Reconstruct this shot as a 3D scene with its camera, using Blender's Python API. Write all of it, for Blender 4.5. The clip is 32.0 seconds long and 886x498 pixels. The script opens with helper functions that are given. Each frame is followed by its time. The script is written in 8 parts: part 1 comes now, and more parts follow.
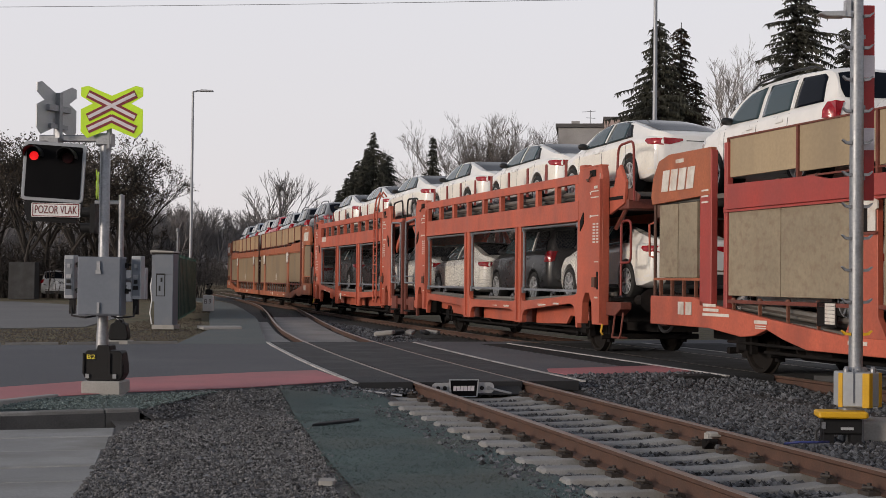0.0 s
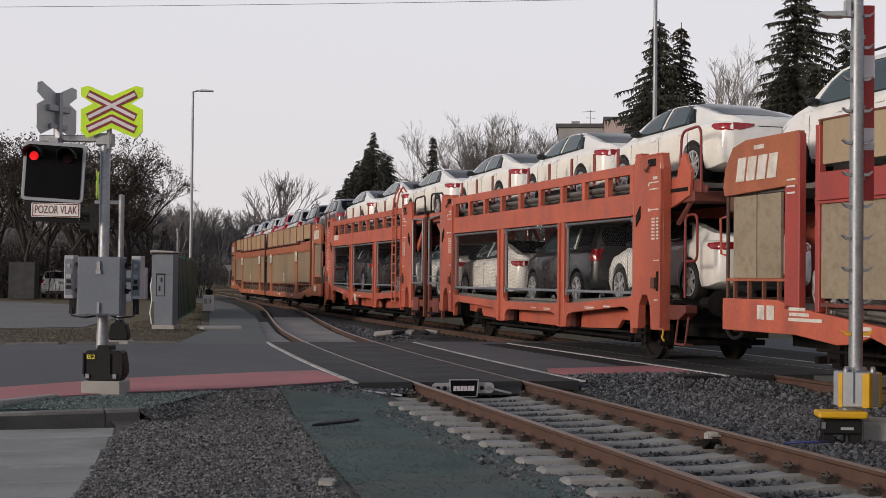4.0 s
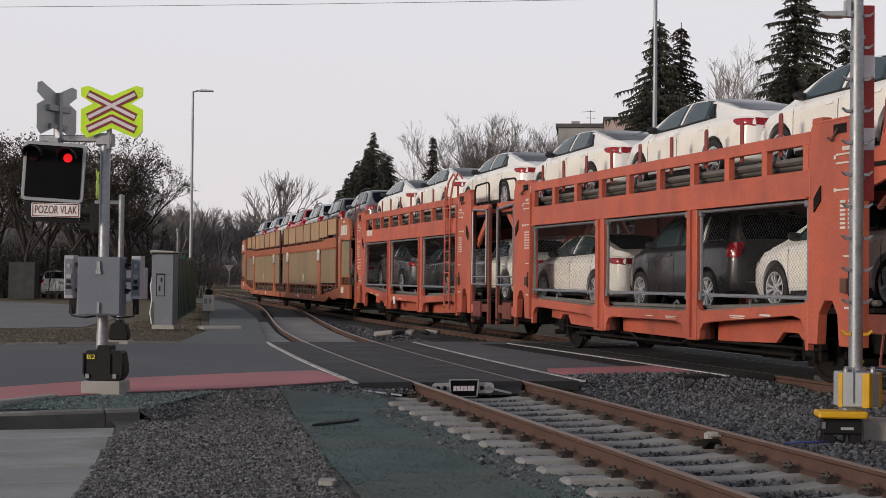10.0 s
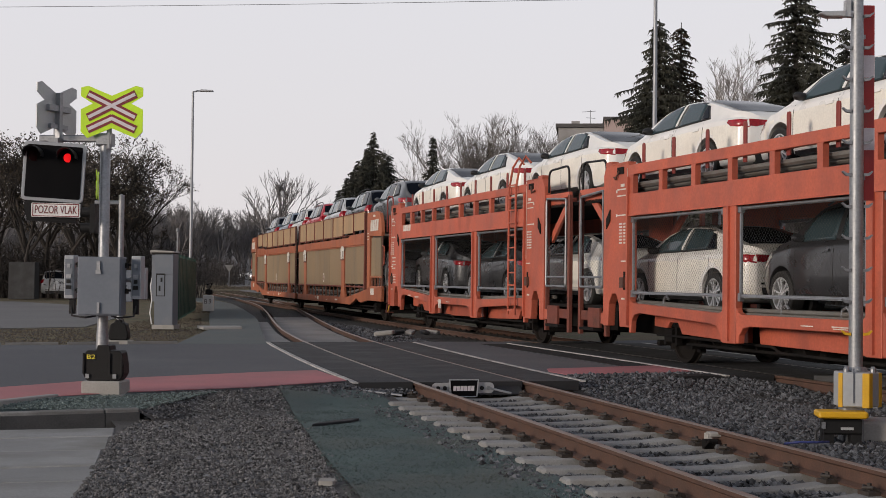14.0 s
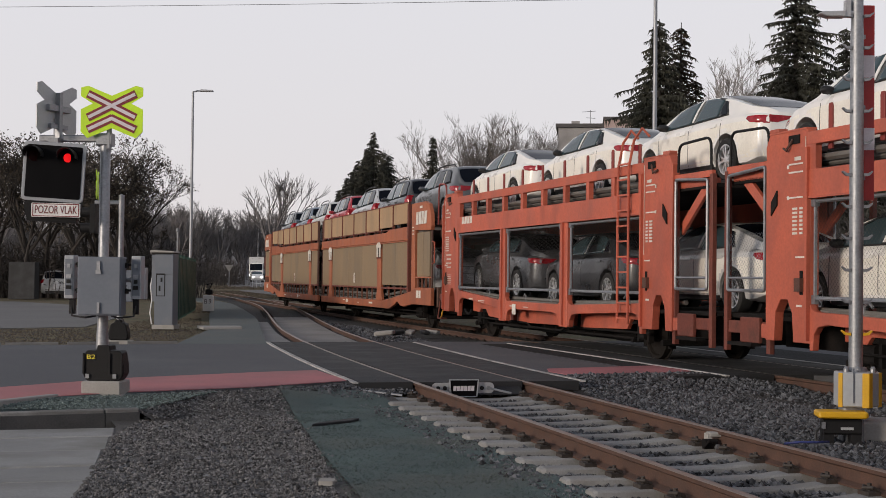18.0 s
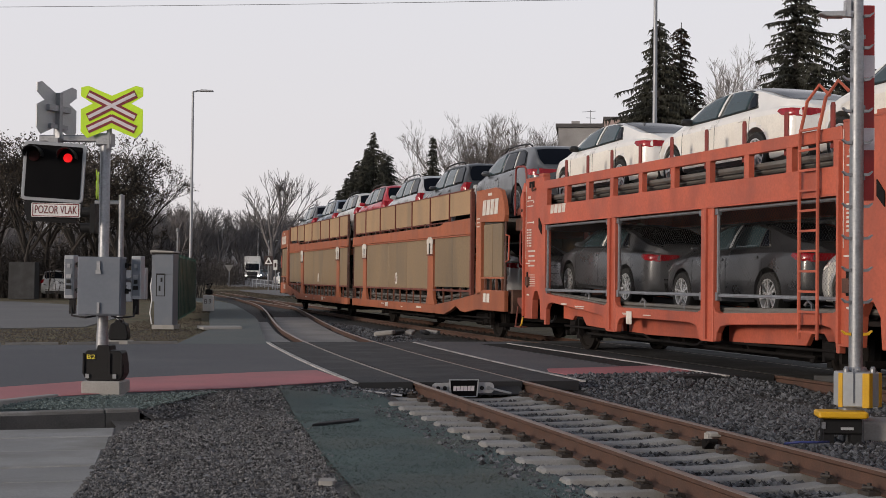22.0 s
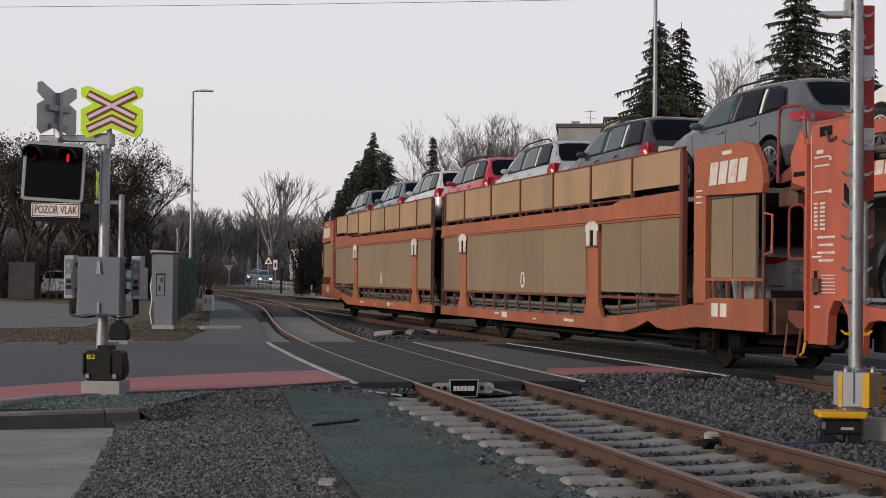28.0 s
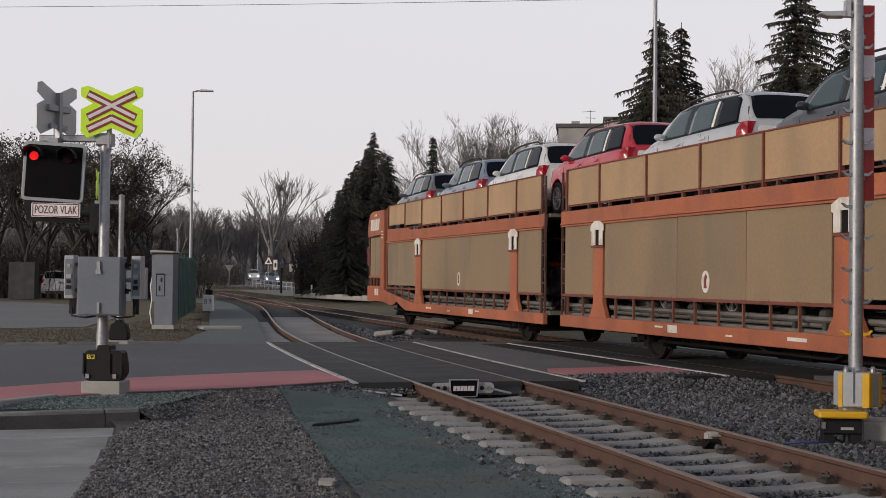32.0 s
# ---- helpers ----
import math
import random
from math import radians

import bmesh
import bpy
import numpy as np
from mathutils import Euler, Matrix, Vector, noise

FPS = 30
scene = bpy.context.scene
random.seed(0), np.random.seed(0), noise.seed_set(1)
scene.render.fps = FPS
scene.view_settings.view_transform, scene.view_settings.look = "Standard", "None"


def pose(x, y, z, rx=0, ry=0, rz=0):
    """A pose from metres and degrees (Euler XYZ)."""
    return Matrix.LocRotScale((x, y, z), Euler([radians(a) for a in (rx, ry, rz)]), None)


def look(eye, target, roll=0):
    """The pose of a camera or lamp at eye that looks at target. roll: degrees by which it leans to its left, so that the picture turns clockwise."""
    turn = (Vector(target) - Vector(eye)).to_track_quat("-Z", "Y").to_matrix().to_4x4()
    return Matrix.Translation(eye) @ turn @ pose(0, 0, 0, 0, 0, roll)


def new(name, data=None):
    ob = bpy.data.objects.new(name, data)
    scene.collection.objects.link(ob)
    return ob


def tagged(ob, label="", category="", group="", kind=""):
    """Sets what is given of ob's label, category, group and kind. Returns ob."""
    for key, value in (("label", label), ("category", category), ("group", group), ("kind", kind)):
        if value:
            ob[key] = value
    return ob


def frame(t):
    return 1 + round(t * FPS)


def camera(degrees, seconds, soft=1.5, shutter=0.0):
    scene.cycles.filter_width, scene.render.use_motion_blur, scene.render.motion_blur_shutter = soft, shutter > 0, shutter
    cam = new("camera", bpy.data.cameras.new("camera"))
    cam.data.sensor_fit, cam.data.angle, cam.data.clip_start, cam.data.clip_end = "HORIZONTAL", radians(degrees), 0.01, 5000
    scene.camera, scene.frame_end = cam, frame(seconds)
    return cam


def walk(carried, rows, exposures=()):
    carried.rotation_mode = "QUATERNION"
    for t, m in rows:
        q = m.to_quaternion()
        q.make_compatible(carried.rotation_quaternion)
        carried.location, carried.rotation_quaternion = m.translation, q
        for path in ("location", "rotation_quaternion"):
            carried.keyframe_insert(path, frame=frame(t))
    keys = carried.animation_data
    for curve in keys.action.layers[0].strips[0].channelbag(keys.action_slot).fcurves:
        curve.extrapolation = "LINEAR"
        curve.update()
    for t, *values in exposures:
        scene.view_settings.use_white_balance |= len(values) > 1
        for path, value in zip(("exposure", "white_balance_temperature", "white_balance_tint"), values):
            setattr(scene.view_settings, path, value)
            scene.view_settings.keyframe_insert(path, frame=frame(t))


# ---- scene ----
# ---- camera ----
EYE = (0.0, 0.0, 1.3585)
cam = camera(35.49, 32.0, soft=0.85)
VIEW = look(EYE, (0.0, 100.0, 1.3585 + 100.0 * math.tan(0.0216)), roll=0.63)
walk(cam, [(0.0, VIEW), (32.0, VIEW)], exposures=[(0.0, 0.0, 6500, 10), (32.0, 0.0, 6500, 10)])

# ---- sky and sun ----
SUN_ELEV, SUN_AZ = radians(11), radians(232)      # azimuth clockwise from +y: behind the camera, to its left
world = bpy.data.worlds.new("hazy_evening_sky")
scene.world = world
world.use_nodes = True
wn, wl = world.node_tree.nodes, world.node_tree.links
wbg = wn["Background"]
sky = wn.new("ShaderNodeTexSky")
sky.sky_type, sky.sun_disc = "NISHITA", False
sky.sun_elevation, sky.sun_rotation = SUN_ELEV, SUN_AZ
sky.air_density, sky.dust_density, sky.ozone_density = 1.6, 5.0, 2.0
haze = wn.new("ShaderNodeHueSaturation")
haze.inputs["Saturation"].default_value = 0.12
# hazy air: bright and milky low over the land, deeper overhead
veil = wn.new("ShaderNodeValToRGB")
veil.color_ramp.elements[0].position, veil.color_ramp.elements[0].color = 0.0, (8.9, 8.35, 8.3, 1)
veil.color_ramp.elements[1].position, veil.color_ramp.elements[1].color = 1.0, (2.3, 2.6, 3.2, 1)
for at_, col_ in ((0.10, (8.6, 8.35, 8.6, 1)), (0.20, (8.5, 8.4, 8.85, 1)), (0.45, (4.5, 4.7, 5.4, 1))):
    el = veil.color_ramp.elements.new(at_)
    el.color = col_
wco, wsep = wn.new("ShaderNodeTexCoord"), wn.new("ShaderNodeSeparateXYZ")
wl.new(wco.outputs["Generated"], wsep.inputs["Vector"])
wl.new(wsep.outputs["Z"], veil.inputs["Fac"])
flat = wn.new("ShaderNodeMix")
flat.data_type = "RGBA"
flat.inputs["Factor"].default_value = 0.85
wl.new(sky.outputs["Color"], haze.inputs["Color"])
wl.new(haze.outputs["Color"], flat.inputs["A"])
wl.new(veil.outputs["Color"], flat.inputs["B"])
wl.new(flat.outputs["Result"], wbg.inputs["Color"])
wbg.inputs["Strength"].default_value = 0.1
sun_data = bpy.data.lights.new("sun", "SUN")
sun_data.energy, sun_data.angle, sun_data.color = 2.0, radians(12), (1.0, 0.85, 0.70)
sun = new("sun", sun_data)
sun.matrix_world = look((0, 0, 0), (-math.sin(SUN_AZ) * math.cos(SUN_ELEV), -math.cos(SUN_AZ) * math.cos(SUN_ELEV), -math.sin(SUN_ELEV)))


# ---- mesh tools ----
class Shape:
    """Points and faces gathered piece by piece, then turned into one mesh."""

    def __init__(self):
        self.v, self.f = [], []

    def add(self, verts, faces):
        n = len(self.v)
        self.v.extend(tuple(p) for p in verts)
        self.f.extend(tuple(i + n for i in f) for f in faces)
        return self

    def box(self, x0, x1, y0, y1, z0, z1, c=0.0):
        """A box; c chamfers its edges along the longest axis."""
        x0, x1, y0, y1, z0, z1 = min(x0, x1), max(x0, x1), min(y0, y1), max(y0, y1), min(z0, z1), max(z0, z1)
        if c > 0:
            d = (x1 - x0, y1 - y0, z1 - z0)
            a = d.index(max(d))
            lo, hi = ((x0, y0, z0)[a], (x1, y1, z1)[a])
            b, e = [i for i in range(3) if i != a]
            b0, b1, e0, e1 = (x0, y0, z0)[b], (x1, y1, z1)[b], (x0, y0, z0)[e], (x1, y1, z1)[e]
            c = min(c, (b1 - b0) * 0.45, (e1 - e0) * 0.45)
            ring = [(b0 + c, e0), (b1 - c, e0), (b1, e0 + c), (b1, e1 - c), (b1 - c, e1), (b0 + c, e1), (b0, e1 - c), (b0, e0 + c)]
            return self.prism(ring, "xyz"[a], lo, hi)
        self.add([(x0, y0, z0), (x1, y0, z0), (x1, y1, z0), (x0, y1, z0), (x0, y0, z1), (x1, y0, z1), (x1, y1, z1), (x0, y1, z1)],
                 [(0, 3, 2, 1), (4, 5, 6, 7), (0, 1, 5, 4), (1, 2, 6, 5), (2, 3, 7, 6), (3, 0, 4, 7)])
        return self

    def prism(self, ring, axis, a, b):
        """A polygon in the other two axes, drawn out along axis from a to b."""
        def at(p, d):
            return {"x": (d, p[0], p[1]), "y": (p[0], d, p[1]), "z": (p[0], p[1], d)}[axis]
        n = len(ring)
        area = sum(ring[i][0] * ring[(i + 1) % n][1] - ring[(i + 1) % n][0] * ring[i][1] for i in range(n))
        if (area > 0) != (axis == "y"):
            ring = list(ring)
        else:
            ring = list(ring)[::-1]
        if a > b:
            a, b = b, a
        vs = [at(p, a) for p in ring] + [at(p, b) for p in ring]
        fs = [tuple(range(n))[::-1], tuple(range(n, 2 * n))] + [(i, (i + 1) % n, n + (i + 1) % n, n + i) for i in range(n)]
        return self.add(vs, fs)

    def tube(self, pts, r, seg=8, cap=True):
        """A tube through the points; r is one radius or one for each point."""
        pts = [Vector(p) for p in pts]
        rs = r if isinstance(r, (list, tuple)) else [r] * len(pts)
        n0, m = len(self.v), len(pts)
        up = None
        for i, p in enumerate(pts):
            d = (pts[min(i + 1, m - 1)] - pts[max(i - 1, 0)])
            d = d.normalized() if d.length > 1e-9 else Vector((0, 0, 1))
            if up is None:
                up = d.orthogonal().normalized()
            up = (up - d * up.dot(d))
            up = up.normalized() if up.length > 1e-6 else d.orthogonal().normalized()
            side = d.cross(up)
            for k in range(seg):
                a = 2 * math.pi * (k + 0.5) / seg
                self.v.append(tuple(p + (up * math.cos(a) + side * math.sin(a)) * rs[i]))
        for i in range(m - 1):
            for k in range(seg):
                a, b = n0 + i * seg + k, n0 + i * seg + (k + 1) % seg
                self.f.append((a, b, b + seg, a + seg))
        if cap:
            self.f.append(tuple(n0 + k for k in range(seg))[::-1])
            self.f.append(tuple(n0 + (m - 1) * seg + k for k in range(seg)))
        return self

    def lathe(self, prof, axis="z", at=(0, 0, 0), seg=20, cap=True):
        """A profile of (radius, height) pairs turned about an axis through at."""
        n0, m = len(self.v), len(prof)
        for r, h in prof:
            for k in range(seg):
                a = 2 * math.pi * k / seg
                c, s = r * math.cos(a), r * math.sin(a)
                p = {"z": (c, s, h), "y": (s, h, c), "x": (h, c, s)}[axis]
                self.v.append((p[0] + at[0], p[1] + at[1], p[2] + at[2]))
        for i in range(m - 1):
            for k in range(seg):
                a, b = n0 + i * seg + k, n0 + i * seg + (k + 1) % seg
                self.f.append((a, b, b + seg, a + seg))
        if cap:
            self.f.append(tuple(n0 + k for k in range(seg))[::-1])
            self.f.append(tuple(n0 + (m - 1) * seg + k for k in range(seg)))
        return self

    def quad(self, a, b, c, d):
        return self.add([a, b, c, d], [(0, 1, 2, 3)])

    def moved(self, m):
        self.v = [tuple(m @ Vector(p)) for p in self.v]
        return self

    def mesh(self, name, material=None, smooth=False, bevel=0.0, fix=True):
        me = bpy.data.meshes.new(name)
        me.from_pydata(self.v, [], self.f)
        if fix or bevel:
            bm = bmesh.new()
            bm.from_mesh(me)
            if fix:
                bmesh.ops.recalc_face_normals(bm, faces=bm.faces)
            if bevel:
                sharp = [e for e in bm.edges if len(e.link_faces) == 2 and e.calc_face_angle(0) > 0.6]
                bmesh.ops.bevel(bm, geom=sharp, offset=bevel, segments=1, affect="EDGES", clamp_overlap=True)
            bm.to_mesh(me)
            bm.free()
        if smooth:
            me.shade_smooth()
        if smooth and smooth is not True:
            me.set_sharp_from_angle(angle=smooth)
        if material:
            me.materials.append(material)
        me.update()
        return me


def part(name, shape, material, parent, label="", smooth=False, bevel=0.0, m=None):
    """One mesh object under a thing or a part."""
    me = shape if isinstance(shape, bpy.types.Mesh) else shape.mesh(name, material, smooth, bevel)
    ob = new(name, me)
    ob.parent = parent
    if m is not None:
        ob.matrix_basis = m
    if label:
        tagged(ob, label)
    return ob


def thing(name, m=None, label="", category="", group="", kind=""):
    """An Empty that carries the parts of one thing."""
    ob = new(name)
    ob.empty_display_size = 0.2
    if m is not None:
        ob.matrix_basis = m
    return tagged(ob, label, category, group, kind)


def solid(name, shape, material, label="", category="", kind="", m=None, smooth=False, bevel=0.0, group=""):
    """A thing, or a piece of the setting, that is one mesh."""
    ob = new(name, shape if isinstance(shape, bpy.types.Mesh) else shape.mesh(name, material, smooth, bevel))
    if m is not None:
        ob.matrix_basis = m
    return tagged(ob, label, category, group, kind)


def rounded(w, h, r, n=4, cx=0.0, cy=0.0):
    """The outline of a rectangle with round corners."""
    out = []
    for sx, sy, a0 in ((1, 1, 0), (-1, 1, 90), (-1, -1, 180), (1, -1, 270)):
        for k in range(n + 1):
            a = radians(a0 + 90 * k / n)
            out.append((cx + sx * (w / 2 - r) + r * math.cos(a), cy + sy * (h / 2 - r) + r * math.sin(a)))
    return out


def bent(pts, r=0.08, n=4):
    """The same line with its corners rounded, for bent tubes."""
    pts = [Vector(p) for p in pts]
    out = [pts[0]]
    for a, b, c in zip(pts, pts[1:], pts[2:]):
        u, v = a - b, c - b
        k = min(r, u.length * 0.45, v.length * 0.45)
        p, q = b + u.normalized() * k, b + v.normalized() * k
        out += [p * (1 - f) ** 2 + b * 2 * f * (1 - f) + q * f * f for f in (i / n for i in range(n + 1))]
    return out + [pts[-1]]


def lettering(text, size, depth, material, width=None):
    """Text in the built-in font as a mesh, centred, in the xz plane, facing -y."""
    cu = bpy.data.curves.new("lettering", "FONT")
    cu.body, cu.size, cu.extrude, cu.align_x, cu.align_y = text, size, depth, "CENTER", "CENTER"
    ob = bpy.data.objects.new("lettering", cu)
    scene.collection.objects.link(ob)
    dg = bpy.context.evaluated_depsgraph_get()
    me = bpy.data.meshes.new_from_object(ob.evaluated_get(dg))
    bpy.data.objects.remove(ob)
    xs = [v.co.x for v in me.vertices]
    k = width / (max(xs) - min(xs)) if width else 1.0
    me.transform(Matrix.Rotation(radians(90), 4, "X") @ Matrix.Diagonal((k, 1, 1, 1)))
    me.materials.clear()
    me.materials.append(material)
    return me


# ---- materials ----
def material(name, color, rough=0.6, metal=0.0, vary=0.15, scale=6.0, fine=60.0, bump=0.0, bump_scale=None, dirt=None, dirt_scale=1.2,
             dirt_amount=0.5, each=0.0, spec=0.5, coat=0.0, streak=1.0, island=0.0):
    """A surface whose colour varies at a coarse and a fine scale, with stains, uneven gloss and relief."""
    ma = bpy.data.materials.new(name)
    ma.use_nodes = True
    nt, bs = ma.node_tree, ma.node_tree.nodes["Principled BSDF"]
    nn, ln = nt.nodes.new, nt.links.new
    co = nn("ShaderNodeTexCoord")
    src = co.outputs["Object"]
    if each:
        info = nn("ShaderNodeObjectInfo")
        ad = nn("ShaderNodeVectorMath")
        ad.operation = "MULTIPLY_ADD"
        ad.inputs[1].default_value = (37.0, 23.0, 11.0)
        ln(info.outputs["Random"], ad.inputs[0])
        ln(src, ad.inputs[2])
        src = ad.outputs[0]
    def noisy(s, detail, stretch=1.0):
        mp = nn("ShaderNodeMapping")
        mp.inputs["Scale"].default_value = (1, 1, 1 / stretch)
        ln(src, mp.inputs["Vector"])
        n = nn("ShaderNodeTexNoise")
        n.inputs["Scale"].default_value, n.inputs["Detail"].default_value = s, detail
        ln(mp.outputs["Vector"], n.inputs["Vector"])
        return n.outputs["Fac"]
    def ramp(fac, a, b, lo, hi):
        r = nn("ShaderNodeMapRange")
        r.inputs["From Min"].default_value, r.inputs["From Max"].default_value = a, b
        r.inputs["To Min"].default_value, r.inputs["To Max"].default_value = lo, hi
        ln(fac, r.inputs["Value"])
        return r.outputs["Result"]
    coarse, small = noisy(scale, 4, streak), noisy(fine, 3)
    def times(col_socket, factor):
        m = nn("ShaderNodeMix")
        m.data_type, m.blend_type = "RGBA", "MULTIPLY"
        m.inputs["Factor"].default_value = 1.0
        if isinstance(col_socket, tuple):
            m.inputs["A"].default_value = (*col_socket, 1)
        else:
            ln(col_socket, m.inputs["A"])
        ln(factor, m.inputs["B"])
        return m.outputs["Result"]
    col = times(color, ramp(coarse, 0.3, 0.7, 1 - vary, 1 + vary))
    col = times(col, ramp(small, 0.3, 0.7, 1 - vary * 0.7, 1 + vary * 0.7))
    if each:
        col = times(col, ramp(info.outputs["Random"], 0, 1, 1 - each, 1 + each))
    if island:
        geo = nn("ShaderNodeNewGeometry")
        col = times(col, ramp(geo.outputs["Random Per Island"], 0, 1, 1 - island, 1 + island))
    if dirt:
        m = nn("ShaderNodeMix")
        m.data_type = "RGBA"
        ln(ramp(noisy(dirt_scale, 6, streak), 0.48, 0.7, 0, dirt_amount), m.inputs["Factor"])
        ln(col, m.inputs["A"])
        m.inputs["B"].default_value = (*dirt, 1)
        col = m.outputs["Result"]
    ln(col, bs.inputs["Base Color"])
    ln(ramp(coarse, 0.3, 0.7, max(rough - 0.1, 0.02), min(rough + 0.1, 1)), bs.inputs["Roughness"])
    bs.inputs["Metallic"].default_value = metal
    bs.inputs["Specular IOR Level"].default_value = spec
    bs.inputs["Coat Weight"].default_value = coat
    bs.inputs["Coat Roughness"].default_value = 0.06
    if bump:
        b = nn("ShaderNodeBump")
        b.inputs["Strength"].default_value, b.inputs["Distance"].default_value = 1.0, bump
        ln(noisy(bump_scale or fine, 4), b.inputs["Height"])
        ln(b.outputs["Normal"], bs.inputs["Normal"])
    return ma


def glowing(name, color, strength):
    ma = bpy.data.materials.new(name)
    ma.use_nodes = True
    bs = ma.node_tree.nodes["Principled BSDF"]
    bs.inputs["Base Color"].default_value = (*color, 1)
    bs.inputs["Emission Color"].default_value = (*color, 1)
    bs.inputs["Emission Strength"].default_value = strength
    return ma


def glass(name, color, rough=0.05, spec=0.5):
    """Dark tinted car glass: glossy outside, little light comes through."""
    ma = bpy.data.materials.new(name)
    ma.use_nodes = True
    bs = ma.node_tree.nodes["Principled BSDF"]
    bs.inputs["Base Color"].default_value = (*color, 1)
    bs.inputs["Roughness"].default_value = rough
    bs.inputs["Specular IOR Level"].default_value = spec
    bs.inputs["IOR"].default_value = 1.45
    return ma


asphalt = material("asphalt", (0.082, 0.085, 0.094), 0.85, vary=0.12, scale=0.7, fine=90, bump=0.004, bump_scale=120, dirt=(0.122, 0.124, 0.132), dirt_scale=0.25, dirt_amount=0.5)
fill_concrete = material("pale_fill_concrete", (0.23, 0.225, 0.22), 0.88, vary=0.14, scale=0.8, fine=50, bump=0.004, dirt=(0.15, 0.145, 0.14), dirt_scale=0.7)
asphalt_shade = material("newer_dark_asphalt", (0.02, 0.0205, 0.022), 0.92, vary=0.15, scale=0.9, fine=90, bump=0.004, bump_scale=120, spec=0.25, dirt=(0.04, 0.04, 0.042), dirt_scale=0.4, dirt_amount=0.5)
asphalt_far = material("worn_asphalt", (0.15, 0.145, 0.145), 0.85, vary=0.12, scale=0.4, fine=60, bump=0.004, dirt=(0.2, 0.19, 0.18), dirt_scale=0.2)
panel_rubber = material("crossing_rubber", (0.021, 0.022, 0.025), 0.8, vary=0.15, scale=2, fine=80, bump=0.003, dirt=(0.05, 0.049, 0.05), dirt_scale=0.8)
pink = material("pink_surfacing", (0.42, 0.155, 0.165), 0.85, vary=0.12, scale=1.3, fine=80, bump=0.003, dirt=(0.2, 0.13, 0.13), dirt_scale=0.6, dirt_amount=0.45)
path_green = material("greenish_fine_gravel", (0.072, 0.105, 0.105), 0.95, vary=0.2, scale=1.1, fine=160, bump=0.006, bump_scale=140, dirt=(0.13, 0.125, 0.11), dirt_scale=0.7)
path_asphalt = material("greenish_path_asphalt", (0.10, 0.118, 0.118), 0.9, vary=0.1, scale=1.5, fine=90, bump=0.004, dirt=(0.14, 0.14, 0.13), dirt_scale=0.5)
soil = material("brown_gravel_soil", (0.085, 0.081, 0.080), 0.95, vary=0.3, scale=2.2, fine=70, bump=0.02, bump_scale=45, dirt=(0.125, 0.116, 0.112), dirt_scale=3)
ballast_bed = material("ballast_bed", (0.036, 0.035, 0.035), 0.95, vary=0.35, scale=5, fine=45, bump=0.03, bump_scale=30)
stone_grey = material("ballast_stone", (0.079, 0.083, 0.092), 0.85, vary=0.3, scale=9, fine=70, island=0.85, bump=0.004)
stone_brown = material("gravel_stone", (0.122, 0.12, 0.122), 0.9, vary=0.3, scale=9, fine=70, island=0.85, bump=0.004)
grass_dead = material("dry_winter_grass", (0.12, 0.095, 0.055), 0.95, vary=0.35, scale=1.2, fine=40, bump=0.03, bump_scale=35, dirt=(0.09, 0.10, 0.045), dirt_scale=0.5, dirt_amount=0.7)
grass_blade = material("dry_grass_blades", (0.16, 0.13, 0.07), 0.9, vary=0.3, scale=2, fine=20, island=0.5)
concrete = material("concrete", (0.34, 0.33, 0.315), 0.85, vary=0.12, scale=1.6, fine=50, bump=0.004, dirt=(0.2, 0.19, 0.17), dirt_scale=1.6, dirt_amount=0.6)
concrete_old = material("sleeper_concrete", (0.25, 0.252, 0.252), 0.9, vary=0.15, scale=4, fine=60, bump=0.004, dirt=(0.20, 0.165, 0.13), dirt_scale=3, dirt_amount=0.3, each=0.12)
# kerb tone set dark overall for its shaded front, plus random dirt
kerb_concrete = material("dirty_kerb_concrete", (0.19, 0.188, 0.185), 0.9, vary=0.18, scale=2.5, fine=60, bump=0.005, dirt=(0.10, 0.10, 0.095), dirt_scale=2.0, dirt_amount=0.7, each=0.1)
kerb_face_dark = material("tarred_gutter", (0.055, 0.056, 0.06), 0.9, vary=0.25, scale=3, fine=60, bump=0.004, dirt=(0.10, 0.10, 0.10), dirt_scale=2)
dark_concrete = material("mossy_dark_concrete", (0.05, 0.05, 0.052), 0.95, vary=0.3, scale=2, fine=30, dirt=(0.03, 0.032, 0.028), dirt_scale=1.5)
slab_concrete = material("weathered_slab", (0.26, 0.262, 0.262), 0.9, vary=0.15, scale=1.5, fine=60, bump=0.005, dirt=(0.15, 0.145, 0.125), dirt_scale=1.2, dirt_amount=0.7, each=0.1)
line_white = material("worn_white_line", (0.42, 0.41, 0.40), 0.8, vary=0.2, scale=4, fine=50, dirt=(0.16, 0.155, 0.15), dirt_scale=3, dirt_amount=0.7)
rail_rust = material("rail_rust", (0.082, 0.043, 0.031), 0.85, vary=0.25, scale=5, fine=70, bump=0.002, dirt=(0.075, 0.042, 0.03), dirt_scale=4)
rail_top = material("rail_running_face", (0.22, 0.165, 0.135), 0.45, metal=0.5, vary=0.2, scale=6, fine=60, dirt=(0.2, 0.1, 0.06), dirt_scale=3)
clip_black = material("rail_fastening", (0.035, 0.028, 0.024), 0.7, vary=0.3, scale=20, dirt=(0.10, 0.05, 0.03), dirt_scale=9)
galvanised = material("galvanised_steel", (0.28, 0.29, 0.31), 0.5, metal=0.75, vary=0.18, scale=7, fine=40, dirt=(0.33, 0.34, 0.35), dirt_scale=5)
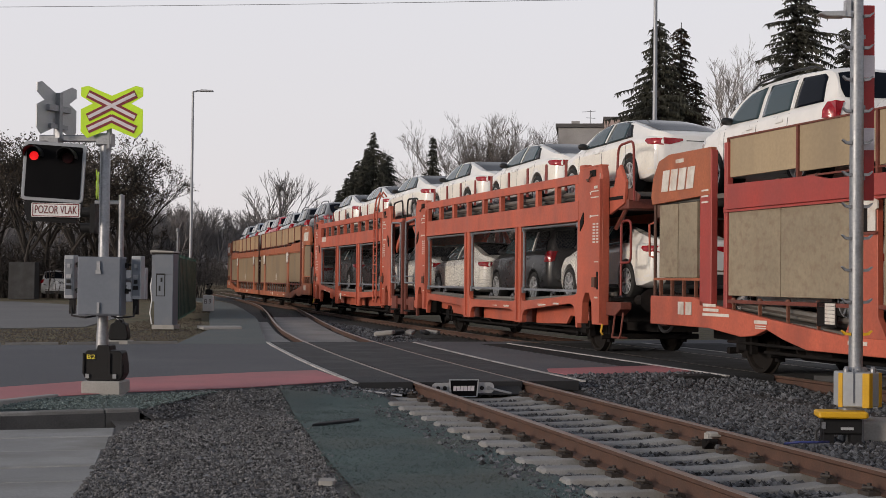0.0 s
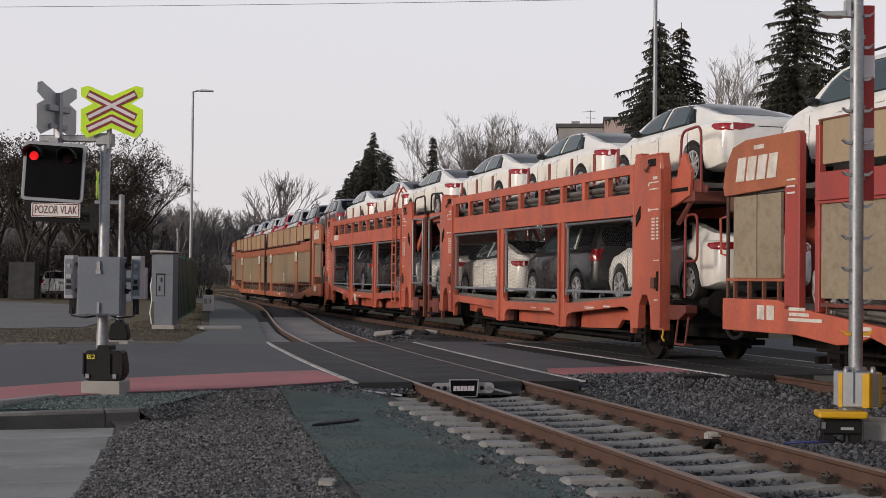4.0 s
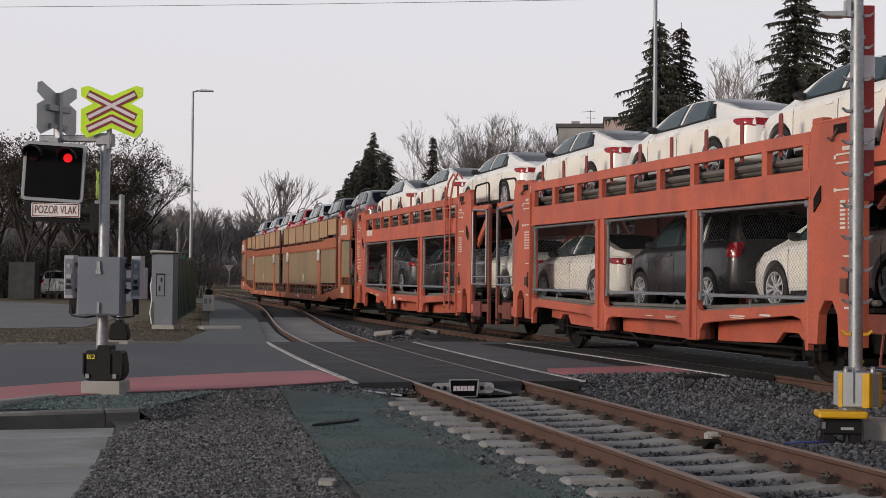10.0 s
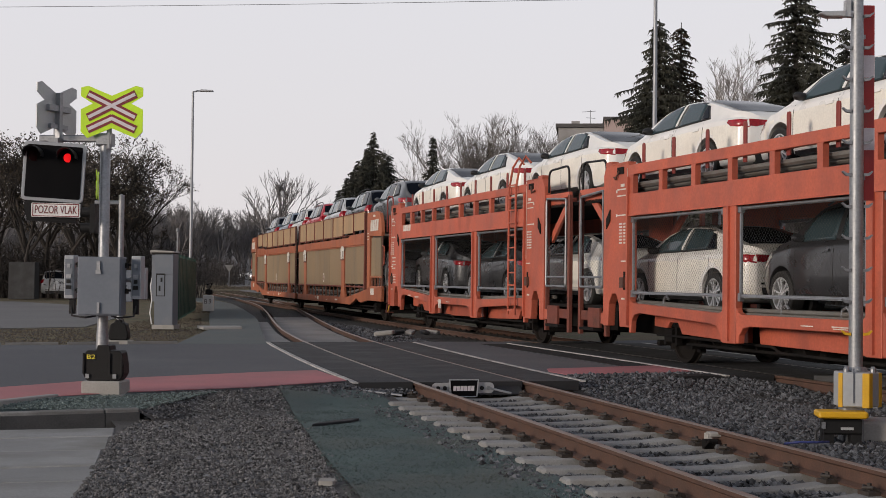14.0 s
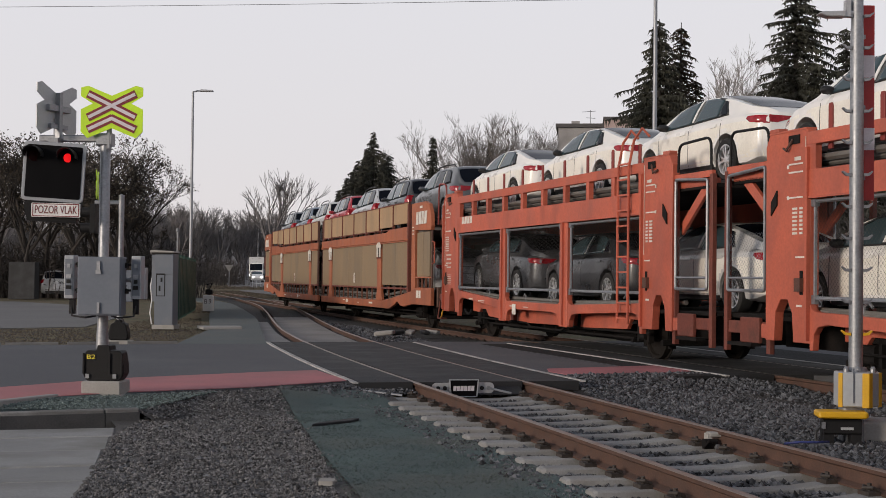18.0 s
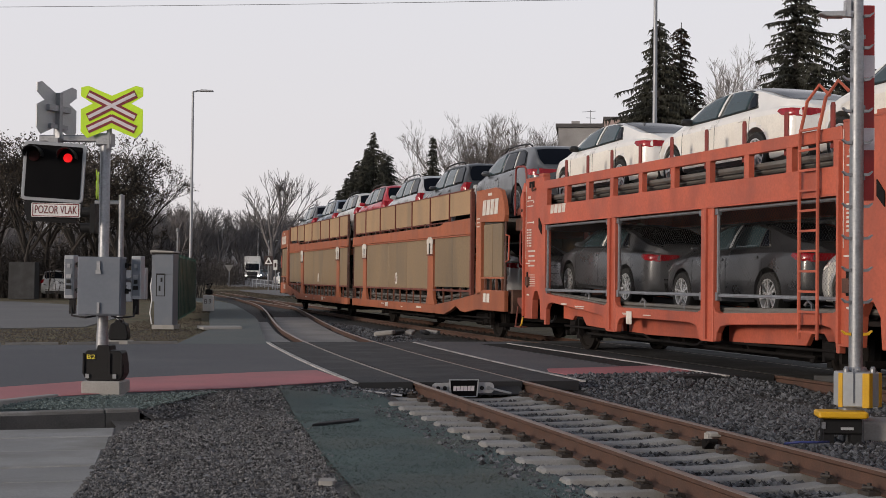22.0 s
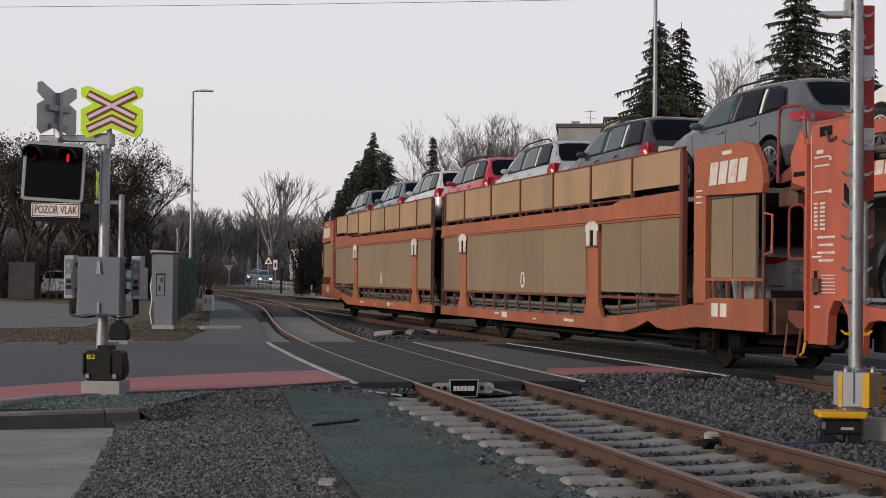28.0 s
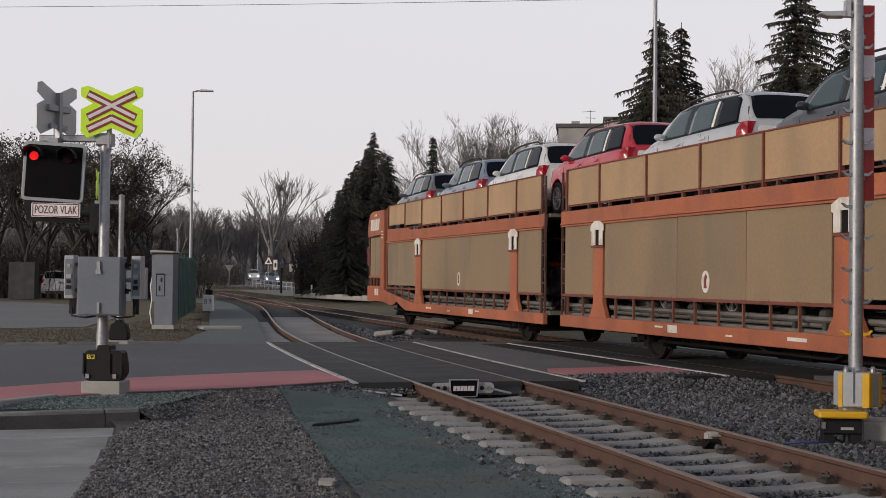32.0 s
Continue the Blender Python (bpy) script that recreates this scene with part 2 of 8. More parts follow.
grey_paint = material("grey_paint", (0.125, 0.145, 0.18), 0.5, vary=0.06, scale=2, fine=30, dirt=(0.2, 0.2, 0.2), dirt_scale=2, dirt_amount=0.3)
grey_light = material("light_grey_paint", (0.34, 0.36, 0.39), 0.45, vary=0.08, scale=3, fine=30, dirt=(0.3, 0.3, 0.3), dirt_scale=3, dirt_amount=0.4)
sign_back = material("sign_back_aluminium", (0.42, 0.43, 0.45), 0.5, metal=0.35, vary=0.12, scale=4)
black_plastic = material("black_plastic", (0.010, 0.010, 0.011), 0.6, vary=0.2, scale=6, fine=50, bump=0.001, spec=0.25)
black_screen = material("black_signal_face", (0.004, 0.004, 0.005), 0.8, vary=0.1, scale=4, spec=0.12)
white_paint = material("white_paint", (0.78, 0.78, 0.77), 0.5, vary=0.05, scale=4, dirt=(0.5, 0.48, 0.44), dirt_scale=4, dirt_amount=0.4)
sign_green = material("fluorescent_sign_film", (0.52, 0.80, 0.015), 0.45, vary=0.05, scale=5)
sign_red = material("red_sign_film", (0.19, 0.014, 0.024), 0.45, vary=0.08, scale=5)
sign_silver = material("silver_sign_film", (0.62, 0.58, 0.62), 0.4, vary=0.08, scale=8)
boom_red = material("boom_red", (0.40, 0.025, 0.025), 0.5, vary=0.1, scale=5, dirt=(0.25, 0.03, 0.03), dirt_scale=3)
yellow = material("safety_yellow", (0.62, 0.35, 0.012), 0.45, vary=0.08, scale=5, dirt=(0.4, 0.26, 0.04), dirt_scale=4, dirt_amount=0.4)
text_yellow = material("yellow_lettering", (0.75, 0.62, 0.05), 0.5)
text_dark = material("dark_lettering", (0.05, 0.03, 0.03), 0.6)
text_red = material("dark_red_lettering", (0.16, 0.02, 0.025), 0.6)
fence_green = material("green_fence_sheet", (0.018, 0.06, 0.048), 0.5, vary=0.12, scale=3)
cable_black = material("black_cable", (0.02, 0.02, 0.022), 0.6)
cable_blue = material("blue_hose", (0.04, 0.055, 0.20), 0.5)

import mathutils.geometry

# ---- the plan: ground, road and the two tracks ----
class Way:
    """A smooth line on the ground, given by places; s runs along it in metres."""

    def __init__(self, pts, step=0.25):
        p = np.array(pts, float)
        d = np.concatenate([[0], np.cumsum(np.hypot(*np.diff(p, axis=0).T))])
        s = np.arange(0, d[-1], step)
        x, y = np.interp(s, d, p[:, 0]), np.interp(s, d, p[:, 1])
        k = int(4.0 / step)
        w = np.hanning(2 * k + 1)
        w /= w.sum()
        def soft(a):
            left, right = 2 * a[0] - a[k:0:-1], 2 * a[-1] - a[-2:-k - 2:-1]
            return np.convolve(np.concatenate([left, a, right]), w, "valid")
        self.s, self.x, self.y = s, soft(x), soft(y)
        self.th = np.unwrap(np.arctan2(np.gradient(self.x), np.gradient(self.y)))

    def at(self, s, lat=0.0):
        """The place at s, lat metres to the right of the way, and the heading from +y towards +x."""
        x, y, th = (float(np.interp(s, self.s, a)) for a in (self.x, self.y, self.th))
        return x + lat * math.cos(th), y - lat * math.sin(th), th

    def near_y(self, y):
        return float(np.interp(y, self.y, self.s))


near_way = Way([(6.85, -8), (3.94, 4), (1.99, 12), (0.49, 18), (-0.52, 22), (-1.43, 26), (-2.28, 30), (-3.4, 36), (-4.62, 44), (-6.22, 55), (-7.6, 64),
                (-9.05, 72), (-10.9, 81), (-14.4, 97), (-22.5, 130), (-38, 180), (-62, 240)])

def ground_height(x, y):
    """Lower than the road round the camera, level at the crossing, sunk along the tracks beyond it, rising gently far off."""
    near = min(max((19.0 + 0.35 * x - y) / 1.2, 0.0), 1.0)
    far = max(0.0, y - 90.0)
    z = -0.26 * near + 0.0066 * far * (1 if far < 160 else 160 / far) - 0.05 * (1 - near)
    d = x - float(np.interp(y, near_way.y, near_way.x))
    if 29.0 < y < 130 and -2.2 < d < 9.5:
        z -= 0.16 * min(1.0, (y - 29.0) / 0.6, (d + 2.2) / 0.5, (9.5 - d) / 1.5)
    return z


# the train's track: headings every ten metres, from 20 m before the mark at (5.82, 20) on
HEADINGS = [-0.259, -0.281, -0.282, -0.286, -0.266, -0.259, -0.252, -0.249, -0.253, -0.24, -0.227, -0.22, -0.218, -0.218, -0.219]
_sg = np.arange(-20, 120.01, 0.25)
_th = np.interp(_sg, np.arange(-20, 121, 10), HEADINGS)
_th = np.convolve(np.pad(_th, 12, "edge"), np.ones(25) / 25, "valid")
_x = np.concatenate([[0], np.cumsum(np.sin(_th[:-1]) * 0.25)])
_y = np.concatenate([[0], np.cumsum(np.cos(_th[:-1]) * 0.25)])
_i = int(np.argmin(abs(_sg)))
TRACK_S, TRACK_X, TRACK_Y, TRACK_TH = _sg, _x - _x[_i] + 5.82, _y - _y[_i] + 20.0, _th


def track_at(s):
    """Centre of the train's track; beyond its first metre it runs on straight past the camera."""
    if s < TRACK_S[0]:
        d = TRACK_S[0] - s
        return TRACK_X[0] - math.sin(TRACK_TH[0]) * d, TRACK_Y[0] - math.cos(TRACK_TH[0]) * d, TRACK_TH[0]
    return tuple(float(np.interp(s, TRACK_S, a)) for a in (TRACK_X, TRACK_Y, TRACK_TH))


# distance of the last unit's middle along the track, every two seconds
RUN_S = [60.57, 59.43, 58.05, 56.47, 54.51, 52.43, 50.16, 47.53, 44.69, 41.73, 38.81, 35.73, 32.39, 28.61, 24.63, 20.52, 16.32]


def _spline(values, h):
    n = len(values)
    a, b = np.zeros((n, n)), np.zeros(n)
    a[0, 0] = a[-1, -1] = 1
    for i in range(1, n - 1):
        a[i, i - 1:i + 2] = (1, 4, 1)
        b[i] = 6 * (values[i - 1] - 2 * values[i] + values[i + 1]) / h / h
    return np.linalg.solve(a, b)


_run_m = _spline(RUN_S, 2.0)


def run_at(t):
    i = min(max(int(t // 2), 0), len(RUN_S) - 2)
    a, c = (2 * (i + 1) - t) / 2, (t - 2 * i) / 2
    return a * RUN_S[i] + c * RUN_S[i + 1] + ((a ** 3 - a) * _run_m[i] + (c ** 3 - c) * _run_m[i + 1]) * 4 / 6


# wheel places of each unit, counted forward along the train from the last unit's middle
AXLES = {"C2": (-5.7, 5.0), "C1": (11.7, 22.4), "B2": (27.9, 37.1), "B1": (44.0, 53.3), "A": (59.55, 70.3)}


def unit_pose(unit, t):
    """A unit stands with both axles on the track; its own x runs forward, its middle lies between the axles."""
    r, f = AXLES[unit]
    s = run_at(t)
    rx, ry, _ = track_at(s - r)
    fx, fy, _ = track_at(s - f)
    return pose((rx + fx) / 2, (ry + fy) / 2, 0.0, 0, 0, math.degrees(math.atan2(fy - ry, fx - rx)))


def unit_mid(unit):
    return sum(AXLES[unit]) / 2


# ---- ground ----
def sheet(name, xs, ys, mat_, label, height=ground_height):
    sh = Shape()
    for y in ys:
        for x in xs:
            sh.v.append((x, y, height(x, y)))
    n = len(xs)
    sh.f = [(j * n + i, j * n + i + 1, (j + 1) * n + i + 1, (j + 1) * n + i) for j in range(len(ys) - 1) for i in range(n - 1)]
    return solid(name, sh, mat_, label, "ground", "structure", smooth=True)


_xs = sorted(set([-2500, -1200, -600, -300, -200] + [-150 + 10 * i for i in range(8)] + [-80 + 4 * i for i in range(15)] + [-22 + i for i in range(45)] + [24 + 6 * i for i in range(14)] + [120, 200, 400, 800, 1600, 2500]))
_ys = sorted(set([-600, -200, -60, -20] + [-10 + 1.0 * i for i in range(50)] + [40 + 4 * i for i in range(30)] + [160 + 15 * i for i in range(16)] + [420, 600, 1000, 2000, 3500]))
sheet("ground", _xs, _ys, grass_dead, "uneven ground of dry winter grass and soil reaching the horizon", lambda x, y: ground_height(x, y) - 0.03)


EDGE_X = (-9.5, -6.2, -4.85, -3.65, -2.38, -1.23, 1.85, 3.75, 5.2, 9.5)
EDGE_Y = (11.0, 13.6, 15.0, 16.26, 17.15, 18.43, 19.95, 21.0, 20.4, 19.5)


def verge_height(x, y, low=-0.235, rise=0.205, reach=1.7):
    """The gravel in front of the road: it climbs to the road's edge."""
    d = float(np.interp(x, EDGE_X, EDGE_Y)) - y
    f = min(max(1 - d / reach, 0.0), 1.0)
    return low + rise * f * f * (3 - 2 * f)


def verge_patch(name, poly, low, mat_, label, category="ground", rise=0.205, reach=1.7, step=0.3):
    """A sheet of gravel inside an outline, laid on the verge's height."""
    pts = []
    n = len(poly)
    for i in range(n):
        a, b = Vector(poly[i]), Vector(poly[(i + 1) % n])
        m = max(1, int((b - a).length / step))
        pts += [a + (b - a) * (j / m) for j in range(m)]
    m = len(pts)
    edges = [(i, (i + 1) % m) for i in range(m)]
    xs, ys = [q[0] for q in poly], [q[1] for q in poly]
    x = min(xs)
    while x < max(xs):
        y = min(ys)
        while y < max(ys):
            pts.append(Vector((x + 0.07 * math.sin(y * 9), y)))
            y += step
        x += step
    vs, _, fs, *_ = mathutils.geometry.delaunay_2d_cdt(pts, edges, [tuple(range(m))], 1, 1e-5)
    sh = Shape()
    sh.v = [(v.x, v.y, verge_height(v.x, v.y, low, rise, reach) + 0.012 * noise.noise((v.x * 2.5, v.y * 2.5, 0))) for v in vs]
    sh.f = [tuple(f) for f in fs]
    return solid(name, sh, mat_, label, category, "structure", smooth=True)


def flat_patch(name, pts, z, mat_, label, category="pavement", thick=0.06):
    sh = Shape().prism(pts, "z", z - thick, z)
    return solid(name, sh, mat_, label, category, "structure")


# road over the crossing and what lies beside it
flat_patch("road", [(-60, -2), (-9.5, 11.0), (-6.2, 13.6), (-4.85, 15.0), (-3.65, 16.26), (-2.38, 17.15), (-1.23, 18.43), (1.85, 19.95), (3.75, 21.0), (9.5, 19.5), (40, 28), (40, 60),
                     (8, 33.5), (0.94, 30.5), (-0.52, 30.1), (-3.42, 28.4), (-5.2, 28.0), (-8.52, 26.75), (-60, 22)], -0.012, asphalt, "grey asphalt road crossing both tracks", "road", 0.4)
flat_patch("pavement", [(-60, -2.0), (-9.5, 11.05), (-6.2, 13.65), (-4.85, 15.03), (-3.65, 16.28), (-2.38, 17.17), (-1.25, 18.43), (-1.85, 20.45), (-2.6, 19.9), (-4.16, 18.5), (-5.31, 16.75), (-6.8, 15.2), (-10, 12.6), (-60, 0.4)], -0.004, pink,
           "pink surfaced footway along the road edge")
flat_patch("pavement", [(1.85, 19.97), (3.78, 21.03), (3.85, 22.7), (2.85, 22.1), (1.62, 21.35), (1.6, 20.7)], -0.004, pink, "pink surfaced footway between the two tracks")
verge_patch("ground", [(-1.6, 4.0), (-2.46, 8.9), (-2.87, 11.3), (-3.26, 13.55), (-3.42, 14.6), (-3.62, 15.1), (-3.75, 16.1), (-2.38, 17.1), (-1.23, 18.4), (-0.95, 18.55), (-0.55, 17.6), (0.86, 11.0), (3.0, 2), (0, 2)], -0.235, soil, "brown gravelly soil beside the track", "ground")
verge_patch("pavement", [(-2.1, 17.55), (-0.95, 17.8), (-0.72, 17.6), (-0.14, 16.0), (1.16, 10.14), (2.0, 6.0), (-0.1, 6.0), (-0.57, 10.0), (-1.05, 12.4), (-1.41, 14.4), (-1.79, 16.5)], -0.215, path_green, "greenish fine gravel strip beside the track", "pavement")
flat_patch("pavement", [(-5.4, 28.2), (-3.55, 28.6), (-4.0, 31.2), (-4.33, 33.5), (-5.4, 41.0), (-6.45, 47.8), (-8.3, 58.0), (-10.6, 70.0), (-14.2, 84.0), (-18, 96), (-21, 96), (-14.0, 78.0), (-11.65, 70.0), (-8.0, 47.5), (-6.1, 36.5)], -0.02, path_asphalt, "greenish asphalt path beside the track", "pavement", 0.25)
flat_patch("pavement", [(-60, 31), (-12.5, 35.5), (-9.8, 38.0), (-11.0, 47.0), (-15, 62), (-22, 72), (-70, 78)], -0.062, asphalt_far, "pale asphalt yard beyond the grass")
flat_patch("pavement", [(-6.2, 36.0), (-5.25, 36.4), (-5.5, 37.7), (-6.6, 37.3)], 0.03, concrete, "small concrete slab beside the cabinet")
# ballast of both tracks
def bed(name, way_at, s0, s1, half, z_top, z_low, step=1.0):
    sh = Shape()
    n = 0
    s = s0
    while s <= s1:
        for lat, z in ((-half - 0.35, z_low), (-half, z_top), (half, z_top), (half + 0.35, z_low)):
            x, y, th = way_at(s)
            sh.v.append((x + lat * math.cos(th), y - lat * math.sin(th), z))
        if n:
            b = 4 * n
            sh.f += [(b - 4 + k, b - 3 + k, b + 1 + k, b + k) for k in range(3)]
        n += 1
        s += step
    return solid(name, sh, ballast_bed, "dark crushed stone ballast bed under the track", "ballast", "structure")


near_at = lambda s: near_way.at(s)
S_PANEL0, S_PANEL1 = near_way.near_y(18.35), near_way.near_y(29.3)
bed("ground", near_at, 0, S_PANEL0 - 0.1, 1.38, -0.252, -0.262)
bed("ground", near_at, S_PANEL1 + 0.1, near_way.near_y(150), 1.5, -0.135, -0.21)
verge_patch("ground", [(1.72, 18.9), (1.9, 19.9), (3.78, 20.95), (5.0, 19.6), (9.5, 4), (9.5, -6), (7.9, -6), (3.92, 10.0), (2.75, 14.8)], -0.205, ballast_bed, "dark ballast between the two tracks", "ballast", 0.19, 2.2)
bed("ground", track_at, -20, 20, 1.9, -0.17, -0.25)
bed("ground", track_at, 10.6, 66, 1.9, -0.14, -0.215)


# ---- rails ----
def rail_run(name, at, s0, s1, lat, z, step=0.75, joined=None):
    """A flat-bottomed rail: foot, web and head, swept along the track."""
    foot = [(-0.075, -0.172), (0.075, -0.172), (0.075, -0.158), (0.012, -0.138), (0.009, -0.05), (0.034, -0.036), (0.036, -0.008), (0.022, 0.0), (-0.022, 0.0), (-0.036, -0.008), (-0.034, -0.036), (-0.009, -0.05), (-0.012, -0.138), (-0.075, -0.158)]
    sh, n, s = Shape(), 0, s0
    m = len(foot)
    while s <= s1 + 1e-6:
        x, y, th = at(s)
        for a, h in foot:
            l = lat + a
            sh.v.append((x + l * math.cos(th), y - l * math.sin(th), z + h))
        if n:
            b = n * m
            sh.f += [(b - m + k, b - m + (k + 1) % m, b + (k + 1) % m, b + k) for k in range(m)]
        n += 1
        s += step
    sh.f += [tuple(range(m)), tuple(range((n - 1) * m, n * m))[::-1]]
    me = sh.mesh(name, rail_rust, smooth=0.5)
    me.materials.append(rail_top)
    for p in me.polygons:
        if p.normal.z > 0.8 and max(me.vertices[i].co.z for i in p.vertices) > z - 0.005:
            p.material_index = 1
    return me


def rails(name, at, s0, s1, z, label):
    th = thing(name, None, label, "railway track", kind="structure")
    for lat in (-0.7535, 0.7535):
        part("rail", rail_run("rail", at, s0, s1, lat, z), None, th)
    return th


near_rails = rails("track_near", near_at, 0.0, near_way.near_y(150), 0.0, "rusty brown railway track on concrete sleepers curving away over the crossing")
train_rails = rails("track_far", track_at, -20, 64, 0.0, "rusty railway track that the train runs on")

# sleepers with a dip in the middle, each with its fastenings
def sleeper_shape():
    half = [(1.30, -0.012, 0.085), (1.27, 0.0, 0.10), (1.18, 0.0, 0.105), (0.55, 0.0, 0.10), (0.35, -0.02, 0.09), (0.0, -0.027, 0.085)]
    st = [(-l, z, w) for l, z, w in half] + [(l, z, w) for l, z, w in half[::-1][1:]]
    sh = Shape()
    for l, z, w in st:
        for a, h in ((-w - 0.03, -0.2), (-w, z - 0.015), (-w + 0.02, z), (w - 0.02, z), (w, z - 0.015), (w + 0.03, -0.2)):
            sh.v.append((l, a, h))
    n = len(st)
    for i in range(n - 1):
        sh.f += [(i * 6 + k, i * 6 + (k + 1) % 6, (i + 1) * 6 + (k + 1) % 6, (i + 1) * 6 + k) for k in range(6)]
    sh.f += [tuple(range(6)), tuple(range((n - 1) * 6, n * 6))[::-1]]
    return sh


sleeper_mesh = sleeper_shape().mesh("sleeper", concrete_old)
_cl = Shape()
for lat in (-0.7535, 0.7535):
    for side in (-1, 1):
        c = lat + side * 0.125
        _cl.box(c - 0.05, c + 0.05, -0.075, 0.075, 0.0, 0.03)
        _cl.tube([(c - side * 0.045, -0.055, 0.035), (c + side * 0.01, -0.06, 0.06), (c + side * 0.05, 0.0, 0.055), (c + side * 0.01, 0.06, 0.06), (c - side * 0.045, 0.055, 0.035)], 0.013, 6)
        _cl.tube([(c, 0, 0.02), (c, 0, 0.085)], 0.018, 6)
clip_mesh = _cl.mesh("rail_fastening", clip_black)


def lay_sleepers(parent, at, s0, s1, z, clips, spacing=0.6):
    s = s0
    while s < s1:
        x, y, th = at(s)
        m = Matrix.Translation((x, y, z)) @ Matrix.Rotation(-th, 4, "Z")
        ob = part("sleeper", sleeper_mesh, None, parent, m=m)
        if clips:
            part("rail_fastening", clip_mesh, None, ob)
        s += spacing


SLEEPER_0 = near_way.near_y(18.07) % 0.6 + 6.0
lay_sleepers(near_rails, near_at, SLEEPER_0, S_PANEL0 - 0.25, -0.172, True)
lay_sleepers(near_rails, near_at, S_PANEL1 + 22.0, near_way.near_y(84), -0.165, True)
lay_sleepers(train_rails, track_at, -14.0, -1.0, -0.172, True)
lay_sleepers(train_rails, track_at, 11.2, 45, -0.165, True)


# ---- the train ----
orange = material("faded_orange_wagon_paint", (0.35, 0.108, 0.05), 0.6, vary=0.16, scale=1.5, fine=25, dirt=(0.20, 0.07, 0.042), dirt_scale=1.6, dirt_amount=0.6, streak=2.5, each=0.06)
wagon_red = material("red_wagon_paint", (0.47, 0.108, 0.062), 0.55, vary=0.14, scale=1.8, fine=25, dirt=(0.25, 0.068, 0.048), dirt_scale=2.0, dirt_amount=0.55, streak=2.0, each=0.05)
crimson = material("crimson_wagon_paint", (0.36, 0.055, 0.045), 0.55, vary=0.12, scale=1.8, fine=25, dirt=(0.24, 0.05, 0.045), dirt_scale=2.0, streak=2.0)
tan_sheet = material("dusty_tan_sheet", (0.39, 0.255, 0.145), 0.7, vary=0.10, scale=1.0, fine=18, dirt=(0.20, 0.16, 0.11), dirt_scale=1.1, dirt_amount=0.55, streak=3.0, each=0.06)
lower_sheet = material("grimy_grey_tan_sheet", (0.245, 0.174, 0.104), 0.7, vary=0.10, scale=1.0, fine=18, dirt=(0.15, 0.125, 0.095), dirt_scale=1.1, dirt_amount=0.6, streak=3.0, each=0.06)
pale_sheet = material("weathered_beige_sheet", (0.37, 0.285, 0.18), 0.7, vary=0.10, scale=1.0, fine=18, dirt=(0.24, 0.19, 0.13), dirt_scale=1.1, dirt_amount=0.55, streak=3.0, each=0.06)
rusty_sheet = material("scratched_rusty_sheet", (0.285, 0.235, 0.165), 0.7, vary=0.12, scale=1.0, fine=18, dirt=(0.15, 0.085, 0.055), dirt_scale=6.5, dirt_amount=0.4, streak=0.8, each=0.06)
grille_brown = material("grimy_brown_bars", (0.19, 0.075, 0.045), 0.7, vary=0.2, scale=3, fine=25, dirt=(0.08, 0.045, 0.035), dirt_scale=3)
stake_red = material("dark_red_stakes", (0.22, 0.035, 0.028), 0.6, vary=0.15, scale=3)
wire_dark = material("wire_mesh_steel", (0.06, 0.057, 0.055), 0.6, metal=0.3)
brown_steel = material("dark_brown_steel", (0.085, 0.04, 0.03), 0.75, vary=0.3, scale=4, fine=40, dirt=(0.16, 0.09, 0.06), dirt_scale=3)
# near-black tones: grime plus the shade under and inside the wagons
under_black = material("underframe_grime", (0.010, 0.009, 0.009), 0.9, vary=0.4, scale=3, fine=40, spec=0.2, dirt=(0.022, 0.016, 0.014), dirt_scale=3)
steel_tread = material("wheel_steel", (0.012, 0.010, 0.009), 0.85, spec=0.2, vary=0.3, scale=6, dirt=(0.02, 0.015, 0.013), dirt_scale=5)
deck_grey = material("galvanised_deck", (0.15, 0.145, 0.135), 0.6, metal=0.2, vary=0.2, scale=4, dirt=(0.14, 0.11, 0.09), dirt_scale=3)
rust_red = material("rusty_dark_red_paint", (0.17, 0.045, 0.03), 0.7, vary=0.25, scale=3, fine=30, dirt=(0.06, 0.03, 0.024), dirt_scale=3, dirt_amount=0.7)
wagon_white = material("wagon_white_marking", (0.66, 0.63, 0.58), 0.6, vary=0.1, scale=6, dirt=(0.4, 0.26, 0.18), dirt_scale=5, dirt_amount=0.5)

GAP_MID = {"C": 8.3, "B": 40.55}
HALF = 1.47
GALLERY = (2.72, 3.88, 5.06, 6.25, 7.47, 8.70, 9.92, 11.05, 12.15, 13.24)      # posts between the openings of the upper rail
all_moving = []          # things that ride with a unit: (object, unit, pose in the unit's space)


def wheelset(parent, x, spin):
    """Two wheels on one axle; it turns as the train rolls."""
    ax = thing_part("wheelset", parent, pose(x, 0, 0.46))
    sh = Shape().tube([(0, -1.05, 0), (0, 1.05, 0)], 0.085, 10)
    part("axle", sh, under_black, ax)
    for side in (-1, 1):
        y = side * 0.7535
        prof = [(0.08, -0.06), (0.14, -0.07), (0.17, -0.03), (0.38, -0.015), (0.40, -0.06), (0.458, -0.06), (0.46, 0.04), (0.487, 0.055), (0.487, 0.07), (0.40, 0.07), (0.38, 0.03), (0.17, 0.03), (0.14, 0.07), (0.08, 0.07)]
        sh = Shape().lathe([(r, -side * h * -1 if side > 0 else h) for r, h in prof] if side < 0 else [(r, -h) for r, h in prof], "y", (0, y, 0), 28)
        part("wheel", sh, steel_tread, ax, smooth=0.6)
    spin.append(ax)
    return ax


